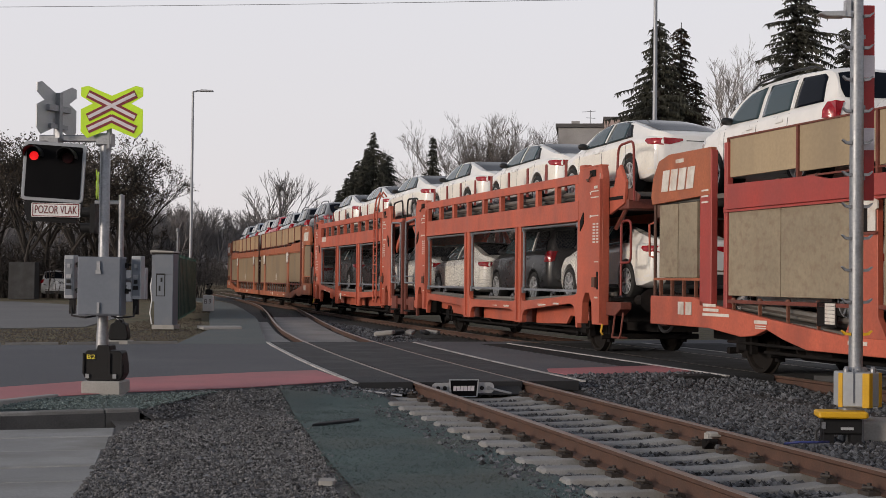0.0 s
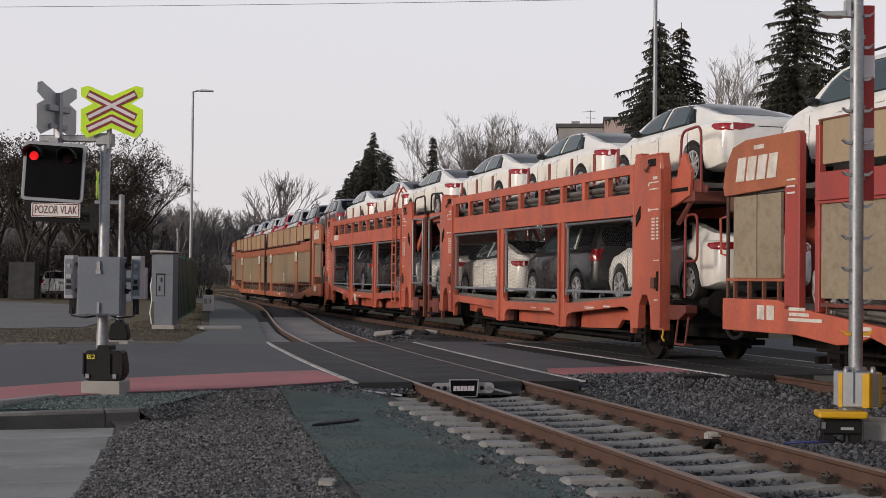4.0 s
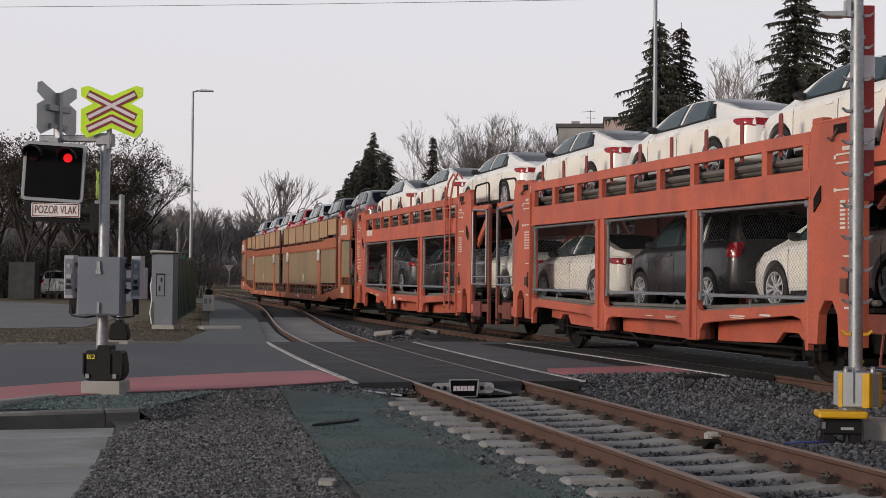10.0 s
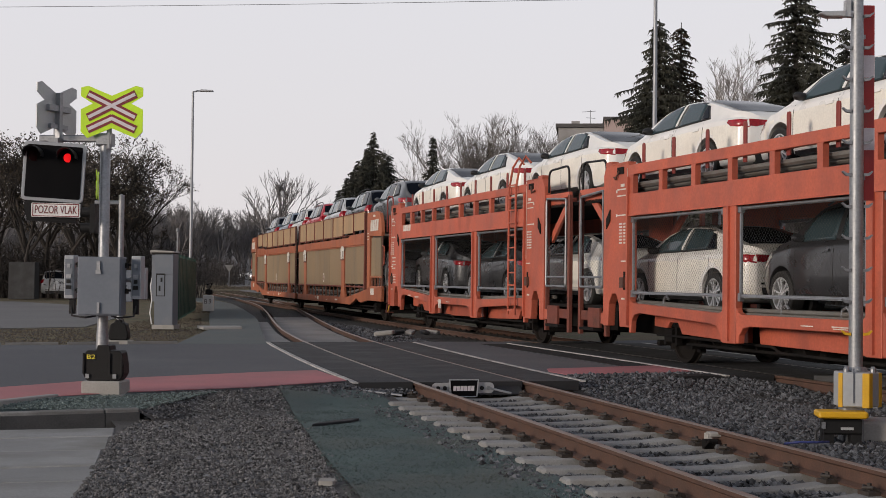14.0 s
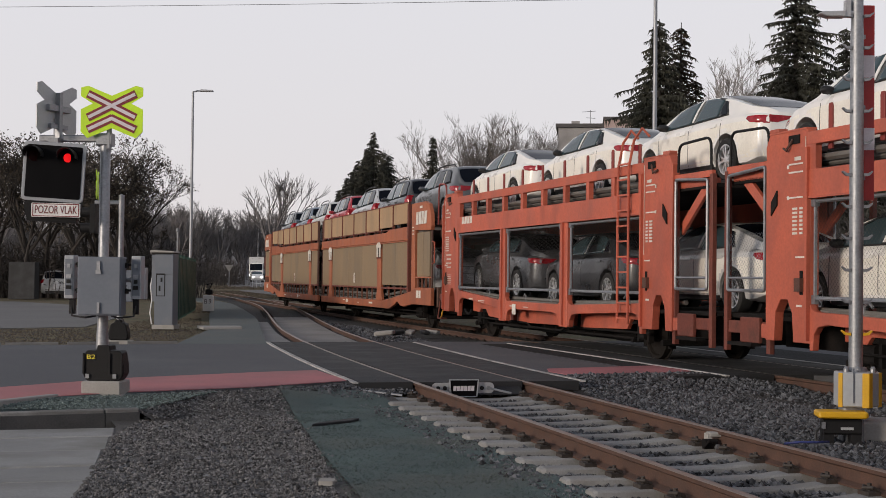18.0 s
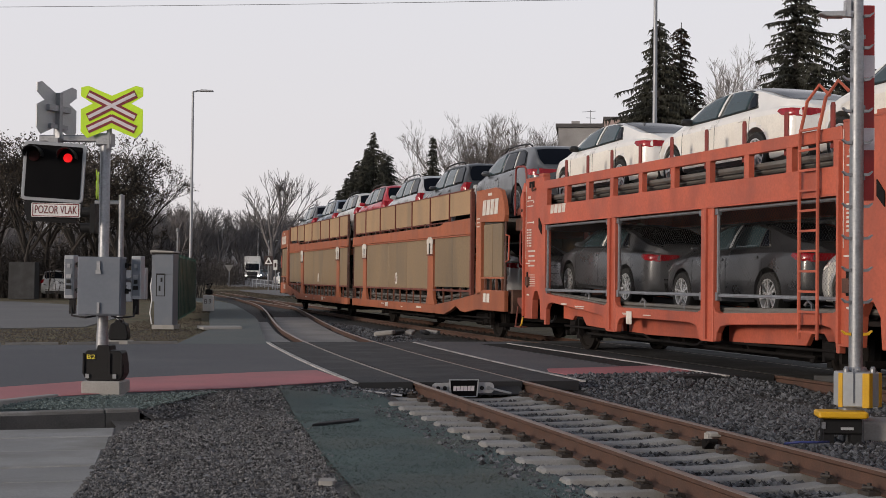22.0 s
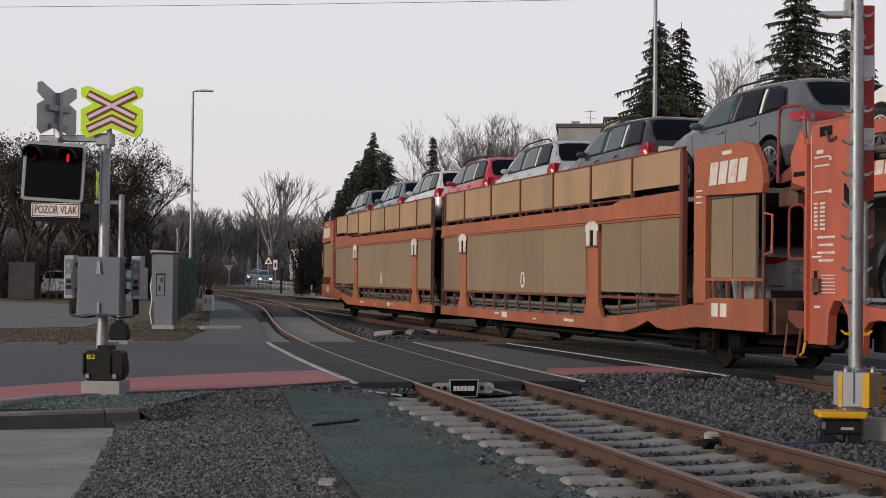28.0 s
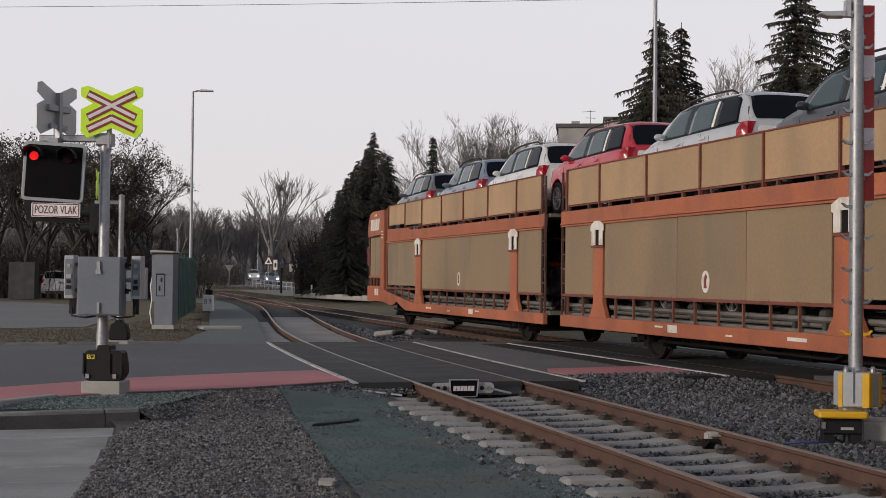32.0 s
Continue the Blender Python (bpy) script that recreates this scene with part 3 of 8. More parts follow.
def thing_part(name, parent, m):
    """A part that groups sub-parts: a small mesh hub."""
    sh = Shape().box(-0.06, 0.06, -0.3, 0.3, -0.06, 0.06)
    return part(name, sh, under_black, parent, m=m)


spinning = {}


def running_gear(unit, th, sx):
    """Axle boxes, springs, wheelsets and brake gear under a unit."""
    spin = spinning.setdefault(unit, [])
    half = (AXLES[unit][1] - AXLES[unit][0]) / 2
    for x in (-half, half):
        wheelset(th, x, spin)
        for side in (-1, 1):
            y = side * 1.02
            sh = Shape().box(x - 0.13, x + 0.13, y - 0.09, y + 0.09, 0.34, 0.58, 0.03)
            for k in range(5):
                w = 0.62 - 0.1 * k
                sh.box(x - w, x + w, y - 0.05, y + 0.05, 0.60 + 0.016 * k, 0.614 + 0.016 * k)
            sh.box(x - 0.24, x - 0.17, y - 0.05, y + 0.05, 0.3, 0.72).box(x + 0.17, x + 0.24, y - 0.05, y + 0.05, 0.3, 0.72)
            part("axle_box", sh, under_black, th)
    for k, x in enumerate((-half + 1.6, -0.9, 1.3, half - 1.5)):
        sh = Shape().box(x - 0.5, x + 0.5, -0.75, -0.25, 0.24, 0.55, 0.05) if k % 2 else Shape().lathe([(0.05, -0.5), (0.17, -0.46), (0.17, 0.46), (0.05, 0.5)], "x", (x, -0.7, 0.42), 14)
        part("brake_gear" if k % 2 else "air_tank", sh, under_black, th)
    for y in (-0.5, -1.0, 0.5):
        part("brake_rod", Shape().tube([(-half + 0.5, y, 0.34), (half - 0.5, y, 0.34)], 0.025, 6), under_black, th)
    # brake rigging by the wheels, hangers and pipes, added to darken the open underside
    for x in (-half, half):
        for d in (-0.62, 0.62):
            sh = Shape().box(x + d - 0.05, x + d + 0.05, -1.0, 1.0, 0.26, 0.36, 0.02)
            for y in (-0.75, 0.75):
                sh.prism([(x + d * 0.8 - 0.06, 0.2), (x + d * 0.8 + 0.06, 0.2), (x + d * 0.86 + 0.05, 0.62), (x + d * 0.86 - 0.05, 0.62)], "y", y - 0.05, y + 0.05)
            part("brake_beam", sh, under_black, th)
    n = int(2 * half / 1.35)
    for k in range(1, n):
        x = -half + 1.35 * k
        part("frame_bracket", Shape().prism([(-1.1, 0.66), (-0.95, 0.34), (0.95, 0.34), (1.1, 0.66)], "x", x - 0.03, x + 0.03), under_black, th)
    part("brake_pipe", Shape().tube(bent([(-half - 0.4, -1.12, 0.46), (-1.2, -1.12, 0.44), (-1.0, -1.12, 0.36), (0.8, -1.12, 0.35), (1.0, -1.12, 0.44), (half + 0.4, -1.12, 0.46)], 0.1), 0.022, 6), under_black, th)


def house_mark(th, x, side):
    """The white plate with a gabled outline."""
    y0, y1 = side * (HALF + 0.012), side * (HALF + 0.03)
    out = Shape()
    out.prism([(x - 0.30, 2.36), (x - 0.12, 2.44), (x + 0.12, 2.44), (x + 0.30, 2.36), (x + 0.30, 2.27), (x + 0.25, 2.25), (x + 0.25, 2.0), (x + 0.09, 2.0), (x + 0.09, 2.28), (x - 0.09, 2.28), (x - 0.09, 2.0), (x - 0.25, 2.0), (x - 0.25, 2.25), (x - 0.30, 2.27)], "y", y0, y1)
    part("plate_cap", Shape().box(x - 0.27, x + 0.27, side * (HALF + 0.002), side * (HALF + 0.035), 1.955, 1.99), rust_red, th)
    part("plate_ground", Shape().box(x - 0.2, x + 0.2, side * (HALF + 0.002), side * (HALF + 0.010), 1.99, 2.40), under_black, th)
    part("house_shaped_plate", out, wagon_white, th, "white gabled plate")


def slanted_logo(th, x, z, w, h, side, mat_, name="company_mark"):
    """A company mark as slanted plain bars."""
    sh = Shape()
    y0, y1 = side * (HALF + 0.008), side * (HALF + 0.014)
    lean = 0.22 * h * (1 if side < 0 else -1)
    def bar(a, b, z0, z1):
        sh.prism([(x + a + lean * z0 / h, z + z0), (x + b + lean * z0 / h, z + z0), (x + b + lean * z1 / h, z + z1), (x + a + lean * z1 / h, z + z1)], "y", y0, y1)
    u = w / 16
    for k in range(4):
        sh = Shape()
        bar(-8 * u + 4.15 * u * k, -4.6 * u + 4.15 * u * k, -0.5 * h, 0.5 * h)
        part(name, sh, mat_, th, "white slanted bar of a company mark")


def small_marks(th, name, rows, side, mat_):
    """Unreadable small writing as plain bars: (x, z, width, height)."""
    for x, z, w, h in rows:
        part(name, Shape().box(x - w / 2, x + w / 2, side * (HALF + 0.004), side * (HALF + 0.010), z - h / 2, z + h / 2), mat_, th)


def panel_unit(name, unit, sgn, beam, label, group):
    """Half of a double-deck car carrier with tan side sheets. w counts from the joint to the outer end; sgn: which way the end lies."""
    th = thing(name, None, label, "car carrier wagon", group)
    body_, frame_ = (wagon_red, crimson) if unit == "A" else (orange, orange)
    upper_, lower_ = (pale_sheet, rusty_sheet) if unit == "A" else (tan_sheet, lower_sheet)
    mid = unit_mid(unit)
    joint = GAP_MID["C"] if unit[0] == "C" else 57.1 + 16.57
    X = lambda w: joint + sgn * w - mid
    def bx(sh, w0, w1, y0, y1, z0, z1, c=0.0):
        return sh.box(X(w0), X(w1), y0, y1, z0, z1, c)
    for side in (-1, 1):
        yo, yi = side * HALF, side * (HALF - 0.10)
        # sill that steps up to the end
        ring = [(X(0.42), 0.47), (X(11.7), 0.47), (X(12.3), 0.58), (X(12.75), 0.70), (X(13.1), 0.60), (X(13.5), 0.57), (X(14.5), 0.66), (X(16.57), 0.66), (X(16.57), 1.12), (X(15.0), 1.12), (X(14.45), 1.02), (X(12.6), 0.84), (X(10.9), 0.70), (X(0.42), 0.69)]
        part("sill", Shape().prism(ring, "y", yi, yo), body_, th, bevel=0.008)
        # columns with flared feet
        for wc, half_w in ((2.3, 0.28), (10.35, 0.34)):
            ring = [(X(wc - half_w - 0.12), 0.685), (X(wc - half_w + 0.06), 0.95), (X(wc - half_w + 0.08), 2.42), (X(wc + half_w - 0.08), 2.42), (X(wc + half_w - 0.06), 0.95), (X(wc + half_w + 0.12), 0.685)]
            part("column", Shape().prism(ring, "y", side * (HALF - 0.08), side * (HALF + 0.006)), body_, th, bevel=0.006)
        house_mark(th, X(2.3), side)
        house_mark(th, X(10.35), side)
        # lower sheets
        for w0, w1 in ((0.62, 2.04), (2.56, 5.49), (5.51, 7.74), (7.76, 9.98), (10.72, 12.4), (12.42, 13.9)):
            part("side_sheet", bx(Shape(), w0, w1, side * (HALF - 0.06), side * (HALF - 0.018), 1.09 if w1 < 10 else 1.16, 2.40), lower_, th, bevel=0.006)
        part("top_channel", bx(Shape(), 0.45, 14.0, side * (HALF - 0.05), side * (HALF + 0.02), 2.385, 2.415), beam, th)
        # open strip with upright bars below the sheets
        w = 0.7
        while w < 13.8:
            if abs(w - 2.3) > 0.35 and abs(w - 10.35) > 0.45:
                z0 = 0.69 if w < 10.9 else 0.70 + (w - 10.9) * 0.085
                bar_ = bx(Shape(), w - 0.016, w + 0.016, side * (HALF - 0.07), side * (HALF - 0.03), z0 - 0.01, 1.12)
                bar_.lathe([(0.034, 1.04), (0.04, 1.10), (0.03, 1.13)], "z", (X(w), side * (HALF - 0.05), 0.0), 8)
                part("grille_bar", bar_, grille_brown, th)
                if int(w * 10) % 2:
                    part("lashing_winch", Shape().lathe([(0.05, -0.09), (0.09, -0.08), (0.09, 0.08), (0.05, 0.09)], "x", (X(w + 0.4), side * 1.24, z0 + 0.25), 10).box(X(w + 0.36), X(w + 0.44), side * 1.18, side * 1.3, z0 + 0.05, z0 + 0.25), wire_dark, th)
            w += 0.77
        part("deck_edge_rail", Shape().tube([(X(0.5), side * 1.3, 0.88), (X(11), side * 1.3, 0.88), (X(13.9), side * 1.3, 1.05)], 0.045, 6), deck_grey, th)
        part("deck_edge_rail", Shape().tube([(X(0.5), side * 1.22, 0.80), (X(11), side * 1.22, 0.80), (X(13.9), side * 1.22, 0.98)], 0.035, 6), deck_grey, th)
        part("rubbing_strip", bx(Shape(), 0.5, 13.9, side * (HALF - 0.07), side * (HALF - 0.005), 1.05, 1.10), rust_red, th)
        # beam of the upper deck
        ring = [(X(0.42), 2.42), (X(14.0), 2.42), (X(14.0), 2.80), (X(11.6), 2.77), (X(11.2), 2.70), (X(0.42), 2.68)]
        part("beam", Shape().prism(ring, "y", side * (HALF - 0.09), side * (HALF - 0.002)), beam, th, bevel=0.006)
        part("beam_ledge", bx(Shape(), 0.42, 14.0, side * (HALF - 0.02), side * (HALF + 0.022), 2.43, 2.455), beam, th)
        # upper sheets between posts
        ws = [0.65, 2.25, 4.28, 6.25, 8.2, 10.15, 12.0, 13.95]
        for k in range(7):
            lift = 0.0 if k < 5 else 0.05 * (k - 4)
            z1 = 3.47
            part("upper_sheet", bx(Shape(), ws[k] + 0.03, ws[k + 1] - 0.03, side * (HALF - 0.075), side * (HALF - 0.045), 2.80 + lift, z1), upper_, th, bevel=0.005)
        for k in range(8):
            part("sheet_post", bx(Shape(), ws[k] - 0.022, ws[k] + 0.022, side * (HALF - 0.085), side * (HALF - 0.02), 2.66, 3.485), rust_red, th)
        part("top_rail", bx(Shape(), 0.6, 14.0, side * (HALF - 0.085), side * (HALF - 0.03), 3.47, 3.495), rust_red, th)
        part("foot_rail", bx(Shape(), 0.6, 11.8, side * (HALF - 0.085), side * (HALF - 0.035), 2.765, 2.79), rust_red, th)
        for k in range(14):
            part("gallery_stay", bx(Shape(), 0.72 + 0.98 * k, 0.77 + 0.98 * k, side * (HALF - 0.08), side * (HALF - 0.03), 2.68, 2.80), brown_steel, th)
        # outer end: posts, sheet and the plate that carries the mark
        part("end_post", bx(Shape(), 13.92, 14.02, side * (HALF - 0.10), side * (HALF + 0.004), 0.98, 3.42, 0.01), crimson if unit == "A" else rust_red, th)
        part("end_post", bx(Shape(), 14.42, 14.80, side * (HALF - 0.11), side * HALF, 1.0, 3.36, 0.01), frame_, th)
        ring = [(X(14.45), 2.68), (X(16.52), 2.62), (X(16.57), 2.75), (X(16.5), 3.05), (X(16.28), 3.32), (X(15.9), 3.40), (X(14.45), 3.40)]
        part("end_plate", Shape().prism(ring, "y", side * (HALF - 0.10), side * (HALF + 0.004)), orange, th, bevel=0.006)
        part("end_sheet", bx(Shape(), 14.95, 15.6, side * (HALF - 0.08), side * (HALF - 0.03), 1.42, 2.60), lower_, th, bevel=0.004)
        part("end_sheet", bx(Shape(), 15.63, 16.3, side * (HALF - 0.08), side * (HALF - 0.03), 1.42, 2.60), lower_, th, bevel=0.004)
        part("end_rail", bx(Shape(), 14.8, 16.5, side * (HALF - 0.09), side * (HALF - 0.02), 1.375, 1.415), orange, th)
        part("end_corner_bar", Shape().tube([(X(16.5), side * (HALF - 0.05), 1.1), (X(16.5), side * (HALF - 0.05), 2.65)], 0.028, 8), brown_steel, th)
        for k in range(4):
            part("grille_bar", bx(Shape(), 15.0 + 0.42 * k, 15.04 + 0.42 * k, side * (HALF - 0.08), side * (HALF - 0.03), 1.1, 1.39), grille_brown, th)
        part("grab_handle", Shape().tube([(X(16.53), side * (HALF - 0.05), 1.75), (X(16.72), side * (HALF - 0.05), 1.78), (X(16.74), side * (HALF - 0.05), 2.3), (X(16.53), side * (HALF - 0.05), 2.33)], 0.02, 8), wagon_red, th)
        slanted_logo(th, X(15.55), 2.98, 1.15, 0.34, side, wagon_white)
        small_marks(th, "small_writing", [(X(15.5), 3.27, 0.28, 0.06)], side, wagon_white)
        small_marks(th, "number_bar", [(X(14.62), 2.75, 0.22, 0.025), (X(14.62), 2.66, 0.22, 0.025), (X(14.62), 2.57, 0.22, 0.025)], side, wagon_white)
        part("white_plate", bx(Shape(), 15.05, 15.25, side * (HALF + 0.003), side * (HALF + 0.012), 0.84, 1.04), wagon_white, th)
        part("white_plate", bx(Shape(), 15.32, 15.52, side * (HALF + 0.003), side * (HALF + 0.012), 0.84, 1.04), wagon_white, th)
        small_marks(th, "small_writing", [(X(9.2), 0.60, 0.5, 0.05), (X(5.4), 0.6, 0.34, 0.12), (X(4.9), 0.62, 0.3, 0.03), (X(7.3), 0.57, 0.2, 0.03)], side, wagon_white)
        if unit == "A":
            small_marks(th, "number_bar", [(X(14.45), 1.005, 0.42, 0.045), (X(14.4), 0.935, 0.5, 0.045), (X(14.25), 0.865, 0.85, 0.045)], side, wagon_white)
            small_marks(th, "small_writing", [(X(12.9), 0.80, 0.36, 0.05), (X(12.9), 0.745, 0.3, 0.016), (X(12.9), 0.715, 0.3, 0.016), (X(10.5), 0.62, 0.42, 0.05), (X(9.4), 0.55, 0.6, 0.016), (X(9.4), 0.58, 0.6, 0.016)], side, wagon_white)
            part("label_board", bx(Shape(), 11.0, 11.45, side * (HALF - 0.02), side * (HALF - 0.005), 0.80, 1.12), under_black, th)
            grid = part("label_sheet", bx(Shape(), 11.02, 11.25, side * (HALF - 0.006), side * (HALF + 0.004), 0.83, 1.10), wagon_white, th, "white gridded label")
            for k in range(5):
                part("grid_line", bx(Shape(), 11.02, 11.25, side * (HALF + 0.003), side * (HALF + 0.006), 0.86 + 0.05 * k, 0.868 + 0.05 * k), deck_grey, grid)
        disc = Shape().prism([(X(6.5) + 0.13 * math.cos(2 * math.pi * k / 20), 1.36 + 0.17 * math.sin(2 * math.pi * k / 20)) for k in range(20)], "y", side * (HALF - 0.02), side * (HALF - 0.012))
        oval = part("oval_mark", disc, wagon_white, th, "pale oval mark with a dark sign")
        part("mark_sign", Shape().prism([(X(6.5) - 0.05, 1.26), (X(6.5) + 0.05, 1.26), (X(6.5) + 0.02, 1.36), (X(6.5) + 0.06, 1.44), (X(6.5), 1.48), (X(6.5) - 0.04, 1.40)], "y", side * (HALF - 0.013), side * (HALF - 0.008)), rust_red, oval)
        # ladder at the joint
        lad = Shape()
        for k in range(9):
            bx(lad, 0.42, 0.6, side * (HALF - 0.05), side * (HALF - 0.03), 1.0 + 0.28 * k, 1.03 + 0.28 * k)
        bx(lad, 0.40, 0.43, side * (HALF - 0.06), side * (HALF - 0.02), 0.7, 3.45)
        bx(lad, 0.59, 0.62, side * (HALF - 0.06), side * (HALF - 0.02), 0.7, 3.45)
        part("joint_ladder", lad, brown_steel, th)
    # decks and frame
    part("lower_deck", Shape().prism([(X(0.3), 0.66), (X(11.0), 0.66), (X(16.4), 1.0), (X(16.4), 1.06), (X(11.0), 0.74), (X(0.3), 0.74)], "y", -1.36, 1.36), deck_grey, th)
    part("upper_deck", bx(Shape(), 0.3, 16.55, -1.37, 1.37, 2.62, 2.69), deck_grey, th)
    part("deck_end_beam", bx(Shape(), 16.5, 17.0, -1.2, 1.2, 2.42, 2.69), brown_steel, th, bevel=0.02)
    # centre beam drawn deep, to block light passing under the wagon
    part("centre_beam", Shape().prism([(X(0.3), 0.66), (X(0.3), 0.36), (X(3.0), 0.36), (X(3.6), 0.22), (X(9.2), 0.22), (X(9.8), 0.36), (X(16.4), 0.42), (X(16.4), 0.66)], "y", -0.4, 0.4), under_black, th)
    part("headstock", bx(Shape(), 16.3, 16.6, -1.3, 1.3, 0.62, 1.14), brown_steel, th, bevel=0.02)
    for y in (-0.875, 0.875):
        sh = Shape().lathe([(0.09, 0.0), (0.09, 0.3), (0.05, 0.3), (0.05, 0.5), (0.20, 0.5), (0.21, 0.53), (0.02, 0.55)], "x", (0, 0, 0), 16)
        part("buffer", sh, under_black, th, smooth=0.6, m=Matrix.Translation((X(16.6), y, 1.02)) @ Matrix.Rotation(0 if sgn > 0 else math.pi, 4, "Z"))
    part("coupling", Shape().tube([(X(16.5), 0, 0.98), (X(17.1), 0, 0.9)], 0.05, 8), under_black, th)
    running_gear(unit, th, sgn)
    all_moving.append((th, unit, Matrix.Identity(4)))
    return th


def open_unit(name, unit, sgn, label, group, tall=True):
    """Half of an open red car carrier: posts, three bays with mesh, gallery above. w counts from the joint to the outer end."""
    th = thing(name, None, label, "car carrier wagon", group)
    mid, joint = unit_mid(unit), GAP_MID["B"]
    X = lambda w: joint + sgn * w - mid
    def bx(sh, w0, w1, y0, y1, z0, z1, c=0.0):
        return sh.box(X(w0), X(w1), y0, y1, z0, z1, c)
    for side in (-1, 1):
        O = lambda d=0.0: side * (HALF + d)
        # tall posts at both ends with an arch over the wheel
        for w0, w1, top in ((1.5, 2.65, 3.40), (13.3, 14.5, 3.44)):
            ring = [(X(w0), 0.56), (X(w0 + 0.22), 0.56), (X(w0 + 0.26), 0.95), (X(w0 + 0.40), 1.13), (X(w0 + 0.58), 1.13), (X(w0 + 0.70), 0.95), (X(w0 + 0.74), 0.56), (X(w1), 0.56), (X(w1), top - 0.22), (X(w1 - 0.08), top), (X(w0 + 0.1), top), (X(w0), top - 0.16)]
            part("post", Shape().prism(ring, "y", O(-0.14), O()), wagon_red, th, bevel=0.008)
            part("post_rib", bx(Shape(), w1 - 0.05, w1, O(0.001), O(0.05), 0.6, top - 0.25), wagon_red, th)
            part("post_cap", bx(Shape(), w0 + 0.10, w1 - 0.08, O(-0.15), O(0.008), top - 0.004, top + 0.02), wagon_red, th)
            part("post_cap_end", bx(Shape(), w0 + 0.1, w0 + 0.34, O(-0.14), O(0.004), top + 0.018, top + 0.07), wagon_red, th, bevel=0.006)
            part("wheel_window", bx(Shape(), w1 - 0.24, w1 - 0.16, O(0.0005), O(0.012), 1.2, 1.52, 0.03), under_black, th)
            hook = Shape().prism([(X(w0 + 0.16), 2.28), (X(w0 + 0.32), 2.42), (X(w0 + 0.32), 2.62), (X(w0 + 0.16), 2.46)], "y", O(0.001), O(0.02))
            part("lashing_slot", hook, under_black, th)
            part("lashing_slot", bx(Shape(), w0 + 0.62, w0 + 0.9, O(0.001), O(0.015), top - 0.18, top - 0.06), under_black, th)
            part("lashing_ring", Shape().tube([(X(w0 + 0.5), O(0.02), top - 0.22), (X(w0 + 0.62), O(0.05), top - 0.26), (X(w0 + 0.74), O(0.02), top - 0.12)], 0.018, 6), brown_steel, th)
            wf = w1 - 0.35
            rows = [(X(wf), top - 0.45, 0.36, 0.022), (X(wf), top - 0.56, 0.36, 0.022), (X(wf), top - 0.9, 0.36, 0.022), (X(wf + 0.12), 1.7, 0.24, 0.022), (X(w1 - 0.10), 2.55, 0.012, 1.5)]
            for k in range(7):
                rows += [(X(wf - 0.02), top - 1.05 - 0.055 * k, 0.12, 0.03), (X(wf + 0.14), top - 1.05 - 0.055 * k, 0.08, 0.03)]
            rows += [(X(wf + 0.05), top - 0.38, 0.16, 0.05), (X(wf - 0.2), top - 0.48, 0.05, 0.05), (X(wf - 0.2), top - 0.9, 0.05, 0.05), (X(wf + 0.1), 1.05, 0.14, 0.03)]
            small_marks(th, "gauge_marking", rows, side, wagon_white)
            part("buffer_lug", bx(Shape(), w0 + 0.85, w0 + 1.0, O(0.001), O(0.06), 1.24, 1.42), brown_steel, th)
        # arched sill under each bay and the girder set back behind it
        bays = [(2.65, 6.05), (6.45, 9.75), (10.1, 13.3)]
        top_at = lambda w: float(np.interp(w, [2.65, 6.2, 9.6, 13.3], [0.98, 0.89, 0.89, 1.08]))
        for w0, w1 in bays:
            ta, tb = top_at(w0), top_at(w1)
            ring = [(w0, ta + 0.10), (w0 + 0.05, ta + 0.03), (w0 + 0.16, ta), (w1 - 0.16, tb), (w1 - 0.05, tb + 0.03), (w1, tb + 0.10), (w1, 0.47), (w1 - 0.07, 0.47), (w1 - 0.10, tb - 0.30), (w1 - 0.20, tb - 0.20), (w1 - 0.42, tb - 0.165),
                    (w0 + 0.42, ta - 0.165), (w0 + 0.20, ta - 0.20), (w0 + 0.10, ta - 0.30), (w0 + 0.07, 0.47), (w0, 0.47)]
            part("sill", Shape().prism([(X(w), z) for w, z in ring], "y", O(-0.10), O(-0.002)), wagon_red, th, bevel=0.008)
            part("deck_lip", Shape().prism([(X(w0 + 0.1), ta - 0.02), (X(w1 - 0.1), tb - 0.02), (X(w1 - 0.1), tb + 0.025), (X(w0 + 0.1), ta + 0.025)], "y", O(-0.16), O(-0.102)), deck_grey, th)
        for ring in ([(2.95, 0.84), (2.95, 0.60), (3.45, 0.58), (3.55, 0.68), (3.85, 0.68), (4.0, 0.50), (6.2, 0.45), (6.2, 0.80)], [(6.5, 0.80), (6.55, 0.46), (9.9, 0.43), (9.9, 0.80)], [(10.15, 0.84), (10.15, 0.45), (11.9, 0.50), (12.1, 0.66), (12.5, 0.66), (12.6, 0.58), (13.1, 0.60), (13.1, 0.86)]):
            part("girder", Shape().prism([(X(w), z) for w, z in ring], "y", O(-0.42), O(-0.34)), wagon_red, th, bevel=0.008)
        for w in (3.6, 7.4, 8.9, 11.4):
            part("wheel_chock", Shape().tube([(X(w), O(-0.2), top_at(w)), (X(w + 0.02), O(-0.2), top_at(w) + 0.12), (X(w + 0.12), O(-0.2), top_at(w) + 0.16), (X(w + 0.2), O(-0.2), top_at(w) + 0.10)], 0.022, 6), galvanised, th)
        # bay posts and the mesh frames between them
        for w0, w1 in ((6.05, 6.45), (9.75, 10.1)):
            part("bay_post", bx(Shape(), w0, w1, O(-0.11), O(0.012), 0.46, 2.48), wagon_red, th, bevel=0.008)
